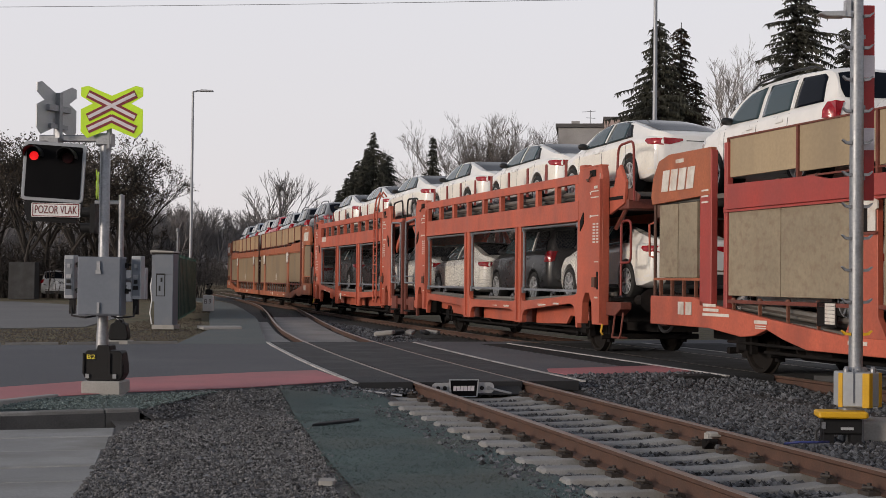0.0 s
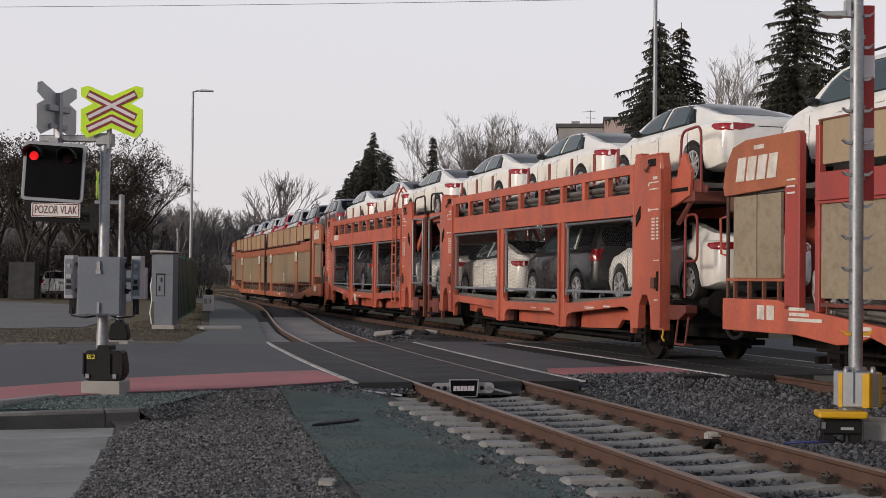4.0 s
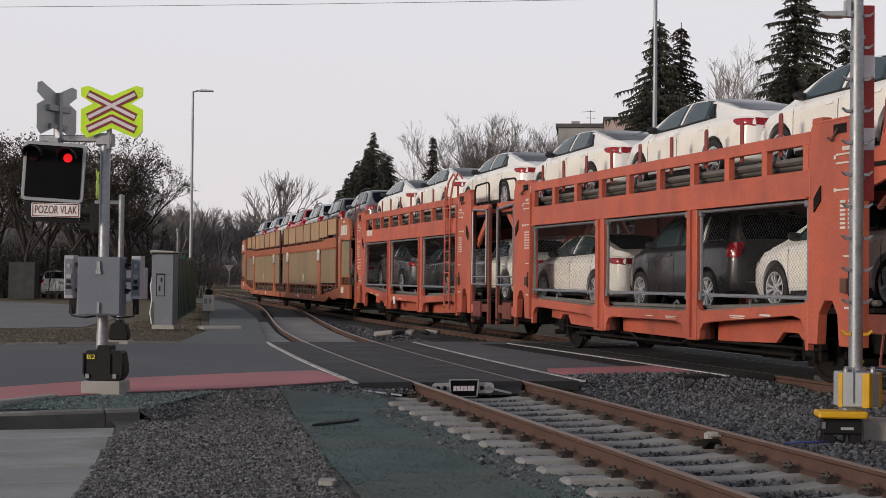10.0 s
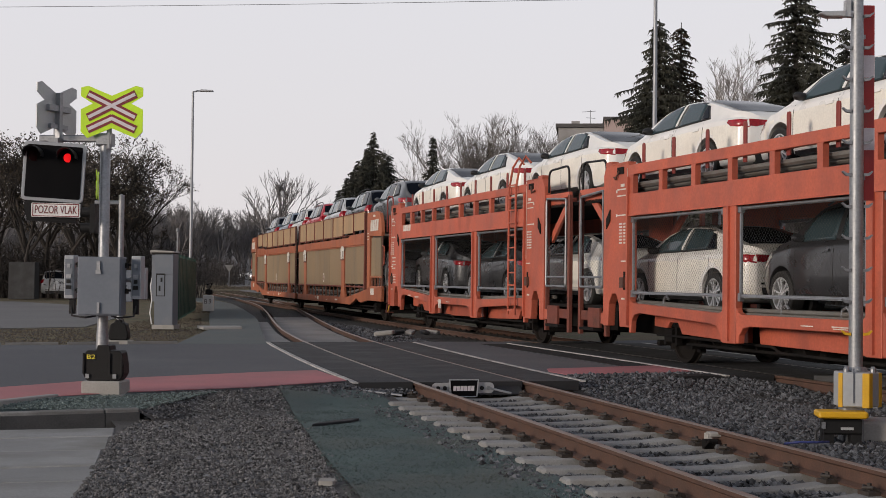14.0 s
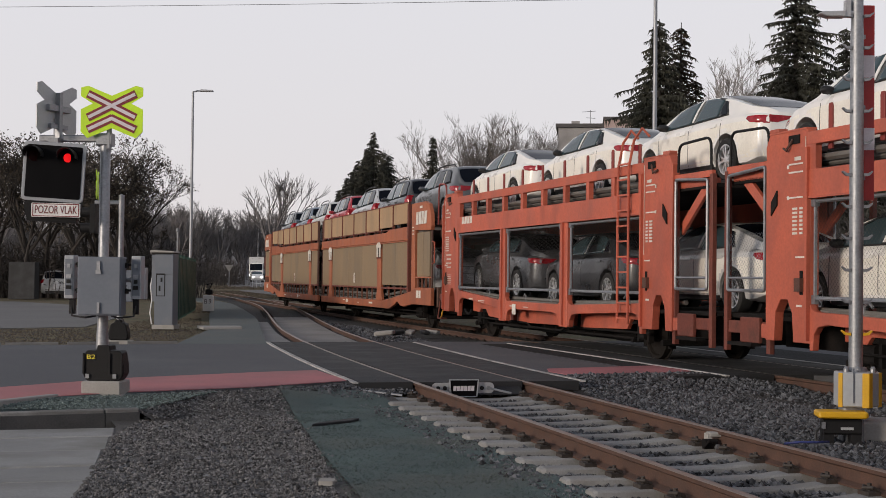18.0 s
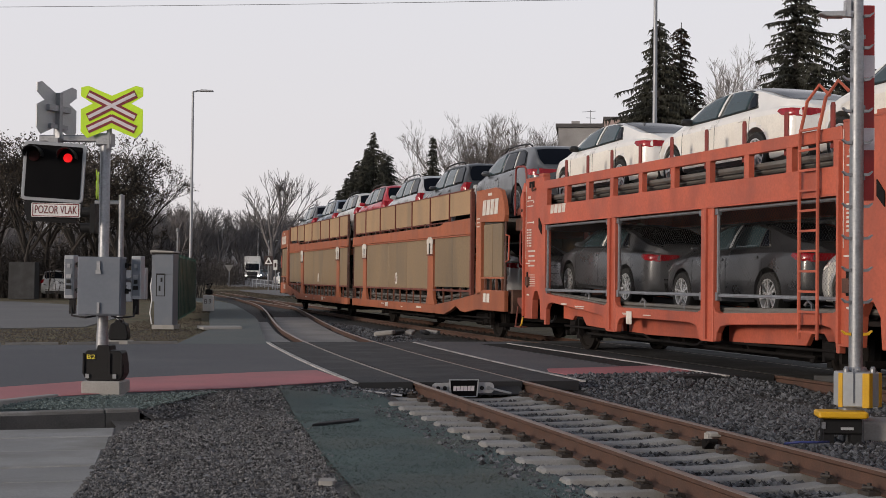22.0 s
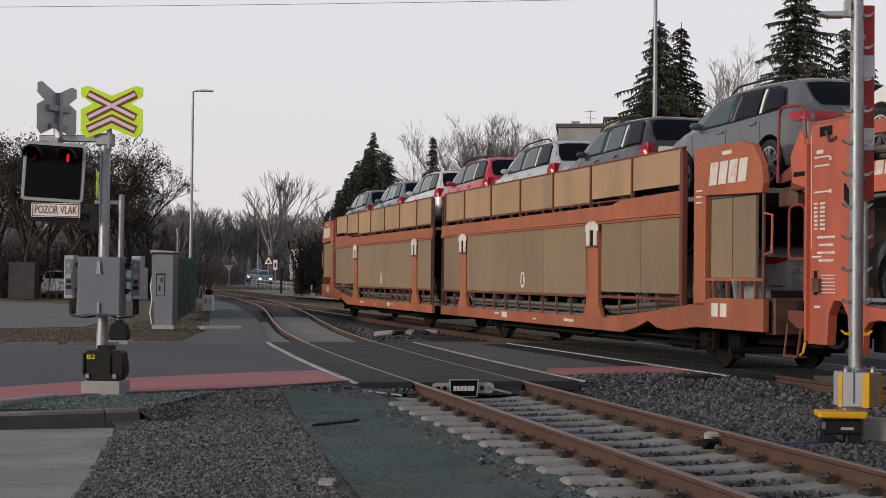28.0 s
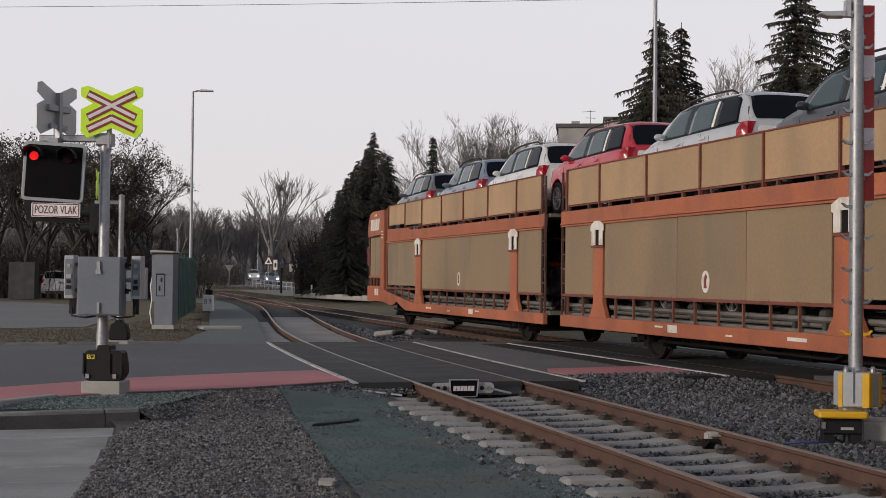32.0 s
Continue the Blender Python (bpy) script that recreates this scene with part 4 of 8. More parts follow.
            part("post_web", bx(Shape(), (w0 + w1) / 2 - 0.03, (w0 + w1) / 2 + 0.03, O(0.011), O(0.05), 0.5, 2.47), wagon_red, th)
        for w0, w1 in bays:
            z0 = 1.0
            fr = Shape()
            a0, a1 = w0 + 0.06, w1 - 0.06
            for z in (z0 + 0.16, 2.43):
                fr.tube([(X(a0), O(-0.05), z), (X(a1), O(-0.05), z)], 0.026, 6)
            for w in (a0, a1):
                fr.tube([(X(w), O(-0.05), z0 + 0.10), (X(w), O(-0.05), 2.46)], 0.026, 6)
            bx(fr, a0, a1, O(-0.075), O(-0.03), z0 + 0.135, z0 + 0.185)
            for w in (a0, a1):
                bx(fr, w - 0.05, w + 0.05, O(-0.08), O(-0.012), 2.36, 2.46, 0.01).box(X(w - 0.04), X(w + 0.04), O(-0.08), O(-0.015), z0 + 0.08, z0 + 0.2)
            part("bay_frame", fr, galvanised, th)
        # woven wire mesh
        for w0, w1 in bays:
            mesh_ = Shape()
            n = int((w1 - w0) / 0.075)
            for k in range(-18, n):
                for d in (1, -1):
                    a, b = (w0 + 0.08 + k * 0.075, w0 + 0.08 + k * 0.075 + 1.25) if d > 0 else (w0 + 0.08 + k * 0.075 + 1.25, w0 + 0.08 + k * 0.075)
                    p, q = [a, 1.17], [b, 2.42]
                    lo, hi = w0 + 0.08, w1 - 0.08
                    pts = []
                    for u, v in ((p, q),):
                        if (u[0] < lo and v[0] < lo) or (u[0] > hi and v[0] > hi):
                            continue
                        def clip(u, v):
                            u = list(u)
                            for lim, s in ((lo, 1), (hi, -1)):
                                if (u[0] - lim) * s < 0:
                                    f = (lim - u[0]) / (v[0] - u[0])
                                    u = [lim, u[1] + f * (v[1] - u[1])]
                            return u
                        pts = [clip(u, v), clip(v, u)]
                    if pts:
                        mesh_.tube([(X(pts[0][0]), O(-0.055), pts[0][1]), (X(pts[1][0]), O(-0.055), pts[1][1])], 0.0013, 3, cap=False)
            part("wire_mesh", mesh_.mesh("wire_mesh", wire_dark, fix=False), None, th)
        # beam and the gallery with its row of openings
        part("beam", bx(Shape(), 2.6, 13.35, O(-0.10), O(0.012), 2.48, 2.85), wagon_red, th, bevel=0.006)
        part("beam_ledge", bx(Shape(), 2.65, 13.3, O(-0.02), O(0.035), 2.47, 2.495), wagon_red, th)
        part("gallery_rail", bx(Shape(), 2.6, 13.35, O(-0.09), O(0.008), 3.18, 3.35), wagon_red, th, bevel=0.006)
        for w in GALLERY:
            part("gallery_post", Shape().prism([(X(w - 0.09), 2.845), (X(w - 0.07), 2.87), (X(w - 0.07), 3.16), (X(w - 0.09), 3.185), (X(w + 0.09), 3.185), (X(w + 0.07), 3.16), (X(w + 0.07), 2.87), (X(w + 0.09), 2.845)], "y", O(-0.085), O(0.004)), wagon_red, th)
        part("deck_edge_rail", Shape().tube([(X(1.4), side * 1.28, 3.02), (X(14.6), side * 1.28, 3.02)], 0.05, 6), deck_grey, th)
        part("deck_edge_rail", Shape().tube([(X(1.4), side * 1.2, 2.95), (X(14.6), side * 1.2, 2.95)], 0.04, 6), deck_grey, th)
        part("lower_edge_rail", Shape().tube([(X(1.4), side * 1.25, 1.02), (X(6), side * 1.25, 0.94), (X(10), side * 1.25, 0.96), (X(14.6), side * 1.25, 1.12)], 0.04, 6), deck_grey, th)
        small_marks(th, "small_writing", [(X(9.2), 0.80, 0.4, 0.016), (X(9.2), 0.775, 0.34, 0.012), (X(8.4), 0.79, 0.3, 0.016), (X(11.4), 0.87, 0.45, 0.018), (X(11.4), 0.84, 0.4, 0.012), (X(12.2), 0.90, 0.3, 0.03)], side, wagon_white)
        # hoops on the gallery
        for w in [g + 0.26 for g in GALLERY[:-1]]:
            part("upright_stake", Shape().prism([(X(w - 0.045), 3.1), (X(w - 0.045), 3.66), (X(w - 0.03), 3.70), (X(w + 0.03), 3.70), (X(w + 0.045), 3.66), (X(w + 0.045), 3.1)], "y", O(-0.12), O(-0.09)), stake_red, th, bevel=0.006)
        # end gear: bracket of the upper deck and grab rails
        ring = [(X(14.5), 2.55), (X(15.15), 2.72), (X(15.2), 3.10), (X(14.95), 3.42), (X(14.78), 3.30), (X(14.7), 3.05), (X(14.5), 3.02)]
        part("deck_end_bracket", Shape().prism(ring, "y", O(-0.2), O(-0.14)), wagon_red, th, bevel=0.006)
        part("grab_hoop", Shape().tube(bent([(X(14.8), O(-0.15), 3.2), (X(14.86), O(-0.15), 3.76), (X(15.52), O(-0.15), 3.80), (X(15.55), O(-0.15), 2.75)], 0.16), 0.022, 8), stake_red, th)
        part("deck_end_tread", Shape().prism([(X(14.5), 2.86), (X(15.6), 2.74), (X(15.65), 2.84), (X(15.3), 2.98), (X(14.5), 2.98)], "y", O(-0.24), O(-0.21)), rust_red, th, bevel=0.005)
        part("grab_handle", Shape().tube(bent([(X(14.9), O(-0.2), 1.1), (X(14.9), O(-0.2), 2.42), (X(15.32), O(-0.2), 2.42), (X(15.32), O(-0.2), 1.68), (X(14.9), O(-0.2), 1.68)], 0.13), 0.022, 8), stake_red, th)
        part("step_bracket", Shape().prism([(X(14.5), 0.98), (X(15.15), 0.98), (X(15.15), 0.86), (X(14.9), 0.74), (X(14.5), 0.74)], "y", O(-0.3), O(-0.08)), rust_red, th, bevel=0.012)
        part("hanging_step", Shape().tube(bent([(X(14.85), O(-0.12), 0.8), (X(14.85), O(-0.06), 0.36), (X(15.2), O(-0.06), 0.36), (X(15.2), O(-0.12), 0.8)], 0.05), 0.018, 6).box(X(14.85), X(15.2), O(-0.2), O(-0.04), 0.35, 0.375), rust_red, th)
        part("deck_strut", Shape().tube([(X(14.55), O(-0.25), 2.3), (X(15.1), O(-0.25), 2.7)], 0.04, 6), rust_red, th)
        part("coupling_hose", Shape().tube(bent([(X(14.8), O(-0.9), 0.9), (X(15.1), O(-0.9), 0.45), (X(15.5), O(-0.9), 0.5), (X(15.7), O(-0.9), 0.85)], 0.2, 6), 0.03, 6), cable_black, th)
        part("valve_handle", Shape().tube([(X(14.55), O(0.0), 0.58), (X(14.55), O(0.03), 0.44), (X(14.63), O(0.03), 0.40)], 0.018, 6), yellow, th, "yellow valve handle")
        # joint frames
        jf = Shape()
        for w in (0.24, 1.50):
            bx(jf, w - 0.05, w + 0.05, O(-0.12), O(-0.04), 0.36, 3.0, 0.008)
        part("joint_post", jf, rust_red, th)
        part("joint_rail", bx(Shape(), 0.24, 1.5, O(-0.12), O(-0.05), 2.96, 3.06), wagon_red, th)
        part("joint_gate", Shape().tube(bent([(X(0.8), O(-0.03), 1.24), (X(0.33), O(-0.03), 1.24), (X(0.33), O(-0.03), 2.92), (X(1.42), O(-0.03), 2.98), (X(1.42), O(-0.03), 1.24), (X(0.8), O(-0.03), 1.24)], 0.05), 0.026, 6), galvanised, th)
        net = Shape()
        for k in range(-14, 15):
            for d in (1, -1):
                pts = []
                for j in range(41):
                    a = 0.36 + k * 0.075 + (j * 0.04225 if d > 0 else 1.69 - j * 0.04225)
                    if 0.35 < a < 1.41 and j < 20:
                        pts.append((X(a), O(-0.035), 1.26 + j * 0.04225))
                if len(pts) > 1:
                    net.tube([pts[0], pts[-1]], 0.0015, 3, cap=False)
        part("gate_mesh", net.mesh("gate_mesh", galvanised, fix=False), None, th)
        part("gate_bar", Shape().tube([(X(0.33), O(-0.03), 1.42), (X(1.42), O(-0.03), 1.42)], 0.02, 6), galvanised, th)
        part("joint_hoop", Shape().tube(bent([(X(0.30), O(-0.08), 3.0), (X(0.32), O(-0.08), 3.57), (X(1.42), O(-0.08), 3.54), (X(1.44), O(-0.08), 3.1)], 0.16), 0.022, 8), black_plastic, th)
        part("joint_sill", bx(Shape(), 0.3, 1.5, O(-0.16), O(-0.06), 0.62, 0.80), rust_red, th, bevel=0.01)
        part("joint_box", bx(Shape(), 0.75, 1.3, O(-0.07), O(-0.01), 0.50, 0.86, 0.01), rust_red, th, bevel=0.01)
        part("joint_box", bx(Shape(), 1.34, 1.49, O(-0.08), O(-0.02), 0.58, 0.78), wagon_red, th, bevel=0.01)
        part("joint_brace", Shape().prism([(X(1.48), 2.10), (X(1.48), 2.30), (X(0.72), 2.86), (X(0.45), 2.86)], "y", O(-0.22), O(-0.16)), wagon_red, th, bevel=0.006)
        part("joint_tie", bx(Shape(), 0.3, 1.5, O(-0.24), O(-0.13), 2.84, 2.95), wagon_red, th)
        part("joint_step", bx(Shape(), 0.5, 1.2, O(-0.1), O(0.06), 0.45, 0.50), under_black, th)
    if sgn < 0:
        for side in (-1, 1):
            O = lambda d=0.0: side * (HALF + d)
            for w in (3.05, 3.5):
                part("ladder_rail", Shape().tube([(X(w), O(0.07), 0.62), (X(w), O(0.07), 3.3), (X(w - 0.1), O(0.02), 3.75), (X(w - 0.28), O(-0.05), 3.95), (X(w - 0.42), O(-0.12), 3.8)], 0.024, 6), wagon_red, th)
            for k in range(11):
                part("ladder_rung", bx(Shape(), 3.05, 3.5, O(0.055), O(0.085), 0.7 + 0.265 * k, 0.73 + 0.265 * k), wagon_red, th)
        slanted_logo(th, X(12.55), 2.76, 0.8, 0.17, -1, wagon_white)
        small_marks(th, "small_writing", [(X(11.6), 2.76, 0.35, 0.05)], -1, wagon_white)
        part("white_plate", bx(Shape(), 9.0, 9.22, -HALF - 0.02, -HALF - 0.01, 0.62, 0.84), wagon_white, th)
        rows = [(X(14.05), 1.95 - 0.1 * k, 0.42 - 0.08 * (k % 2), 0.032) for k in range(4)] + [(X(14.0), 1.46 - 0.045 * k, 0.34, 0.014) for k in range(6)]
        small_marks(th, "number_bar", rows, -1, wagon_white)
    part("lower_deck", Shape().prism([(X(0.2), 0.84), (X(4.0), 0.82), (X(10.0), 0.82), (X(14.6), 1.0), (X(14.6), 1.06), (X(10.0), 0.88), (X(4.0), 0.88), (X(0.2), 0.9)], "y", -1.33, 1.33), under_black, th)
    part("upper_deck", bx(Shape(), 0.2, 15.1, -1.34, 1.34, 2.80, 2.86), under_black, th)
    for y in (-0.82, 0.82):
        part("wheel_track", bx(Shape(), 0.2, 15.1, y - 0.22, y + 0.22, 2.86, 2.938), deck_grey, th)
    part("deck_end_beam", bx(Shape(), 14.75, 15.25, -1.3, 1.3, 2.62, 2.80), rust_red, th, bevel=0.02)
    # deepened in the middle as well, so the underside stays dark
    part("centre_beam", Shape().prism([(X(0.2), 0.78), (X(0.2), 0.40), (X(3.6), 0.40), (X(4.2), 0.22), (X(11.2), 0.22), (X(11.8), 0.40), (X(14.6), 0.44), (X(14.6), 0.78)], "y", -0.4, 0.4), under_black, th)
    part("headstock", bx(Shape(), 14.5, 14.8, -1.1, 1.1, 0.62, 1.0), under_black, th, bevel=0.02)
    for y in (-0.875, 0.875):
        sh = Shape().lathe([(0.09, 0.0), (0.09, 0.3), (0.05, 0.3), (0.05, 0.5), (0.20, 0.5), (0.21, 0.53), (0.02, 0.55)], "x", (0, 0, 0), 16)
        part("buffer", sh, under_black, th, smooth=0.6, m=Matrix.Translation((X(14.8), y, 1.02)) @ Matrix.Rotation(0 if sgn > 0 else math.pi, 4, "Z"))
    part("coupling", Shape().tube([(X(14.7), 0, 0.98), (X(15.3), 0, 0.9)], 0.05, 8), under_black, th)
    running_gear(unit, th, sgn)
    all_moving.append((th, unit, Matrix.Identity(4)))
    return th


GROUP = "wagons of the car train"
panel_unit("car_carrier_wagon", "C2", -1, orange, "faded orange double-deck car carrier with tan side sheets, the last wagon", GROUP)
panel_unit("car_carrier_wagon", "C1", 1, orange, "faded orange double-deck car carrier with tan sheets and rounded end plate", GROUP)
open_unit("car_carrier_wagon", "B2", -1, "open red double-deck car carrier wagon with mesh bays and a ladder", GROUP)
open_unit("car_carrier_wagon", "B1", 1, "open red double-deck car carrier wagon with mesh bays", GROUP)
panel_unit("car_carrier_wagon", "A", -1, crimson, "double-deck car carrier wagon with tan sheets and crimson beam", GROUP)


# ---- cars on the decks ----
def car_paint(name, color, flake=0.0):
    return material(name, color, 0.32, metal=flake, vary=0.03, scale=3, fine=200, coat=0.5, dirt=tuple(0.85 * c + 0.012 for c in color), dirt_scale=2.5, dirt_amount=0.5)


paint_white = car_paint("white_car_paint", (0.80, 0.79, 0.77))
paint_silver = car_paint("silver_car_paint", (0.50, 0.51, 0.53), 0.4)
paint_pale = car_paint("pale_silver_car_paint", (0.62, 0.62, 0.61), 0.25)
paint_grey = car_paint("dark_grey_car_paint", (0.10, 0.105, 0.115), 0.3)
paint_black = car_paint("black_car_paint", (0.028, 0.029, 0.033), 0.1)
paint_blue = car_paint("steel_blue_car_paint", (0.17, 0.21, 0.27), 0.35)
paint_red = car_paint("red_car_paint", (0.42, 0.015, 0.03), 0.1)
film = material("cream_protective_film", (0.79, 0.765, 0.70), 0.5, vary=0.08, scale=3, fine=30, dirt=(0.72, 0.68, 0.60), dirt_scale=2)
car_glass = glass("tinted_car_glass", (0.035, 0.058, 0.068), spec=0.5)
dark_glass = glass("privacy_car_glass", (0.006, 0.008, 0.013), spec=0.08)
tyre_rubber = material("tyre_rubber", (0.02, 0.02, 0.02), 0.85, vary=0.2, scale=10, bump=0.002)
alloy = material("alloy_rim", (0.68, 0.69, 0.71), 0.35, metal=0.6, vary=0.06, scale=8)
lamp_red = material("red_lamp_glass", (0.30, 0.006, 0.014), 0.2, vary=0.25, scale=14, coat=0.3)
lamp_clear = material("clear_lamp_glass", (0.6, 0.6, 0.6), 0.15, coat=1.0)
trim_black = material("black_car_trim", (0.015, 0.015, 0.016), 0.5)
chrome = material("bright_trim", (0.7, 0.7, 0.72), 0.15, metal=1.0)

# side views, from the rear bumper (0) forward: top line, shoulder line, half widths
CAR_KINDS = {
    "sedan": dict(L=4.86, W=0.93, zb=0.20, axles=(0.98, 3.82), r=0.335,
                  tumble=0.40, top=[(0.0, 0.97), (0.03, 1.03), (0.10, 1.075), (0.40, 1.12), (1.0, 1.305), (1.55, 1.435), (2.1, 1.475), (2.6, 1.455), (3.0, 1.37), (3.45, 1.16), (3.72, 1.03), (4.2, 0.93), (4.6, 0.80), (4.8, 0.62), (4.86, 0.45)],
                  shoulder=[(0.0, 0.93), (0.1, 0.965), (0.5, 0.985), (1.4, 0.99), (2.6, 0.965), (3.6, 0.95), (4.2, 0.88), (4.6, 0.74), (4.86, 0.43)],
                  width=[(0.0, 0.63), (0.02, 0.72), (0.06, 0.80), (0.14, 0.865), (0.3, 0.91), (0.9, 0.93), (3.6, 0.93), (4.2, 0.90), (4.6, 0.80), (4.80, 0.66), (4.86, 0.55)],
                  windows=[("rear_quarter_window", [(1.08, 1.06), (1.30, 1.30), (1.34, 1.31), (1.34, 1.06)], 1), ("rear_door_window", [(1.38, 1.05), (1.38, 1.32), (1.75, 1.395), (2.12, 1.41), (2.22, 1.03)], 0), ("front_door_window", [(2.33, 1.03), (2.25, 1.41), (2.62, 1.38), (3.0, 1.27), (3.33, 1.05), (3.3, 1.01)], 0)],
                  band=[(1.02, 1.04), (1.28, 1.335), (1.75, 1.42), (2.25, 1.43), (2.64, 1.40), (3.04, 1.285), (3.38, 1.05), (3.3, 0.995), (2.2, 1.01)], rear_glass=(0.40, 1.50, 0.60), front_glass=(2.72, 3.62, 0.68), doors=(1.15, 2.27, 3.42), light=(0.815, 0.945, 0.34, 0.36)),
    "suv": dict(L=4.70, W=0.94, zb=0.26, axles=(0.93, 3.72), r=0.36,
                top=[(0.0, 1.06), (0.04, 1.14), (0.16, 1.34), (0.34, 1.55), (0.55, 1.61), (1.6, 1.66), (2.4, 1.655), (2.95, 1.57), (3.4, 1.33), (3.7, 1.14), (4.1, 1.08), (4.45, 0.98), (4.62, 0.80), (4.70, 0.55)],
                shoulder=[(0.0, 1.04), (0.1, 1.08), (0.4, 1.11), (1.4, 1.10), (2.6, 1.06), (3.6, 1.05), (4.1, 1.0), (4.5, 0.86), (4.7, 0.52)],
                band=[(0.56, 1.15), (0.70, 1.45), (0.95, 1.53), (1.4, 1.56), (2.2, 1.57), (2.78, 1.525), (3.08, 1.405), (3.40, 1.13), (3.3, 1.08), (2.2, 1.09), (1.3, 1.12)],
                width=[(0.0, 0.68), (0.03, 0.77), (0.08, 0.85), (0.3, 0.92), (0.9, 0.94), (3.6, 0.94), (4.2, 0.90), (4.5, 0.80), (4.70, 0.62)],
                windows=[("rear_quarter_window", [(0.62, 1.18), (0.72, 1.42), (0.95, 1.50), (1.28, 1.53), (1.28, 1.14)], 1), ("rear_door_window", [(1.36, 1.13), (1.36, 1.53), (2.12, 1.545), (2.2, 1.11)], 1), ("front_door_window", [(2.29, 1.11), (2.21, 1.545), (2.75, 1.50), (3.05, 1.39), (3.36, 1.13), (3.3, 1.09)], 0)],
                rear_glass=(0.05, 0.32, 0.78), front_glass=(2.98, 3.66, 0.70), doors=(1.2, 2.25, 3.40), light=(0.90, 1.05, 0.40, 0.42)),
    "boxy_suv": dict(L=4.22, W=0.90, zb=0.25, axles=(0.80, 3.38), r=0.335,
                     top=[(0.0, 1.08), (0.03, 1.16), (0.10, 1.38), (0.20, 1.58), (0.40, 1.65), (1.4, 1.69), (2.2, 1.67), (2.62, 1.60), (3.0, 1.34), (3.22, 1.14), (3.6, 1.07), (3.95, 0.98), (4.14, 0.80), (4.22, 0.55)],
                     shoulder=[(0.0, 1.05), (0.1, 1.06), (0.4, 1.08), (2.4, 1.04), (3.2, 1.03), (3.7, 0.97), (4.0, 0.85), (4.22, 0.52)],
                     band=[(0.05, 1.11), (0.17, 1.52), (0.36, 1.585), (1.4, 1.605), (2.1, 1.595), (2.52, 1.54), (2.77, 1.41), (3.0, 1.11), (2.9, 1.065), (1.9, 1.08)],
                     width=[(0.0, 0.72), (0.03, 0.80), (0.07, 0.85), (0.25, 0.89), (0.9, 0.90), (3.2, 0.90), (3.75, 0.87), (4.05, 0.78), (4.22, 0.62)],
                     windows=[("rear_quarter_window", [(0.27, 1.13), (0.34, 1.49), (0.44, 1.55), (1.02, 1.57), (1.02, 1.12)], 1), ("rear_door_window", [(1.14, 1.11), (1.14, 1.56), (1.92, 1.57), (1.94, 1.09)], 0), ("front_door_window", [(2.06, 1.09), (2.04, 1.57), (2.5, 1.52), (2.74, 1.40), (2.98, 1.12), (2.92, 1.08)], 0)],
                     rear_glass=(0.03, 0.21, 0.82), front_glass=(2.64, 3.18, 0.70), doors=(1.08, 2.0, 3.0), light=(0.88, 1.12, 0.18, 0.13)),
}


def _line(pts, x):
    return float(np.interp(x, [p[0] for p in pts], [p[1] for p in pts]))


def _smooth(pts, x, d=0.05):
    return (_line(pts, x - d) + 2 * _line(pts, x) + _line(pts, x + d)) / 4


def car_ring(k, x):
    """Half of the cross-section at x, from the middle of the floor to the middle of the roof."""
    w, zt, zs = _smooth(k["width"], x), _smooth(k["top"], x), _smooth(k["shoulder"], x)
    zb = k["zb"] + 0.10 * max(0, 1 - min(x, k["L"] - x) / 0.35)
    zs = min(zs, zt - 0.02)
    h = zt - zs
    g = min(h / 0.25, 1.0)
    a = w - 0.045
    b = a - 0.04 * g - 0.10 * (1 - g)
    c = b - k.get("tumble", 0.30) * h
    mid = zb + (zs - zb) * 0.42
    return [(0, zb), (0.78 * w, zb), (w - 0.04, zb + 0.05), (w - 0.005, zb + 0.16), (w, mid), (w - 0.005, zs - 0.20 * (zs - zb)), (w - 0.02, zs - 0.045), (a, zs - 0.005), (b, zs + 0.06 * g * 0.5),
            (b + (c - b) * 0.5, zs + h * 0.55), (c, zt - 0.10 * g * min(h, 1)), (c - 0.07, zt - 0.03 * g), (c * 0.6, zt - 0.004), (0, zt)]


def side_y(k, x, z):
    r = car_ring(k, x)[2:12]
    zs_, ys_ = [p[1] for p in r], [p[0] for p in r]
    for i in range(1, len(zs_)):
        zs_[i] = max(zs_[i], zs_[i - 1] + 1e-4)
    return float(np.interp(z, zs_, ys_))


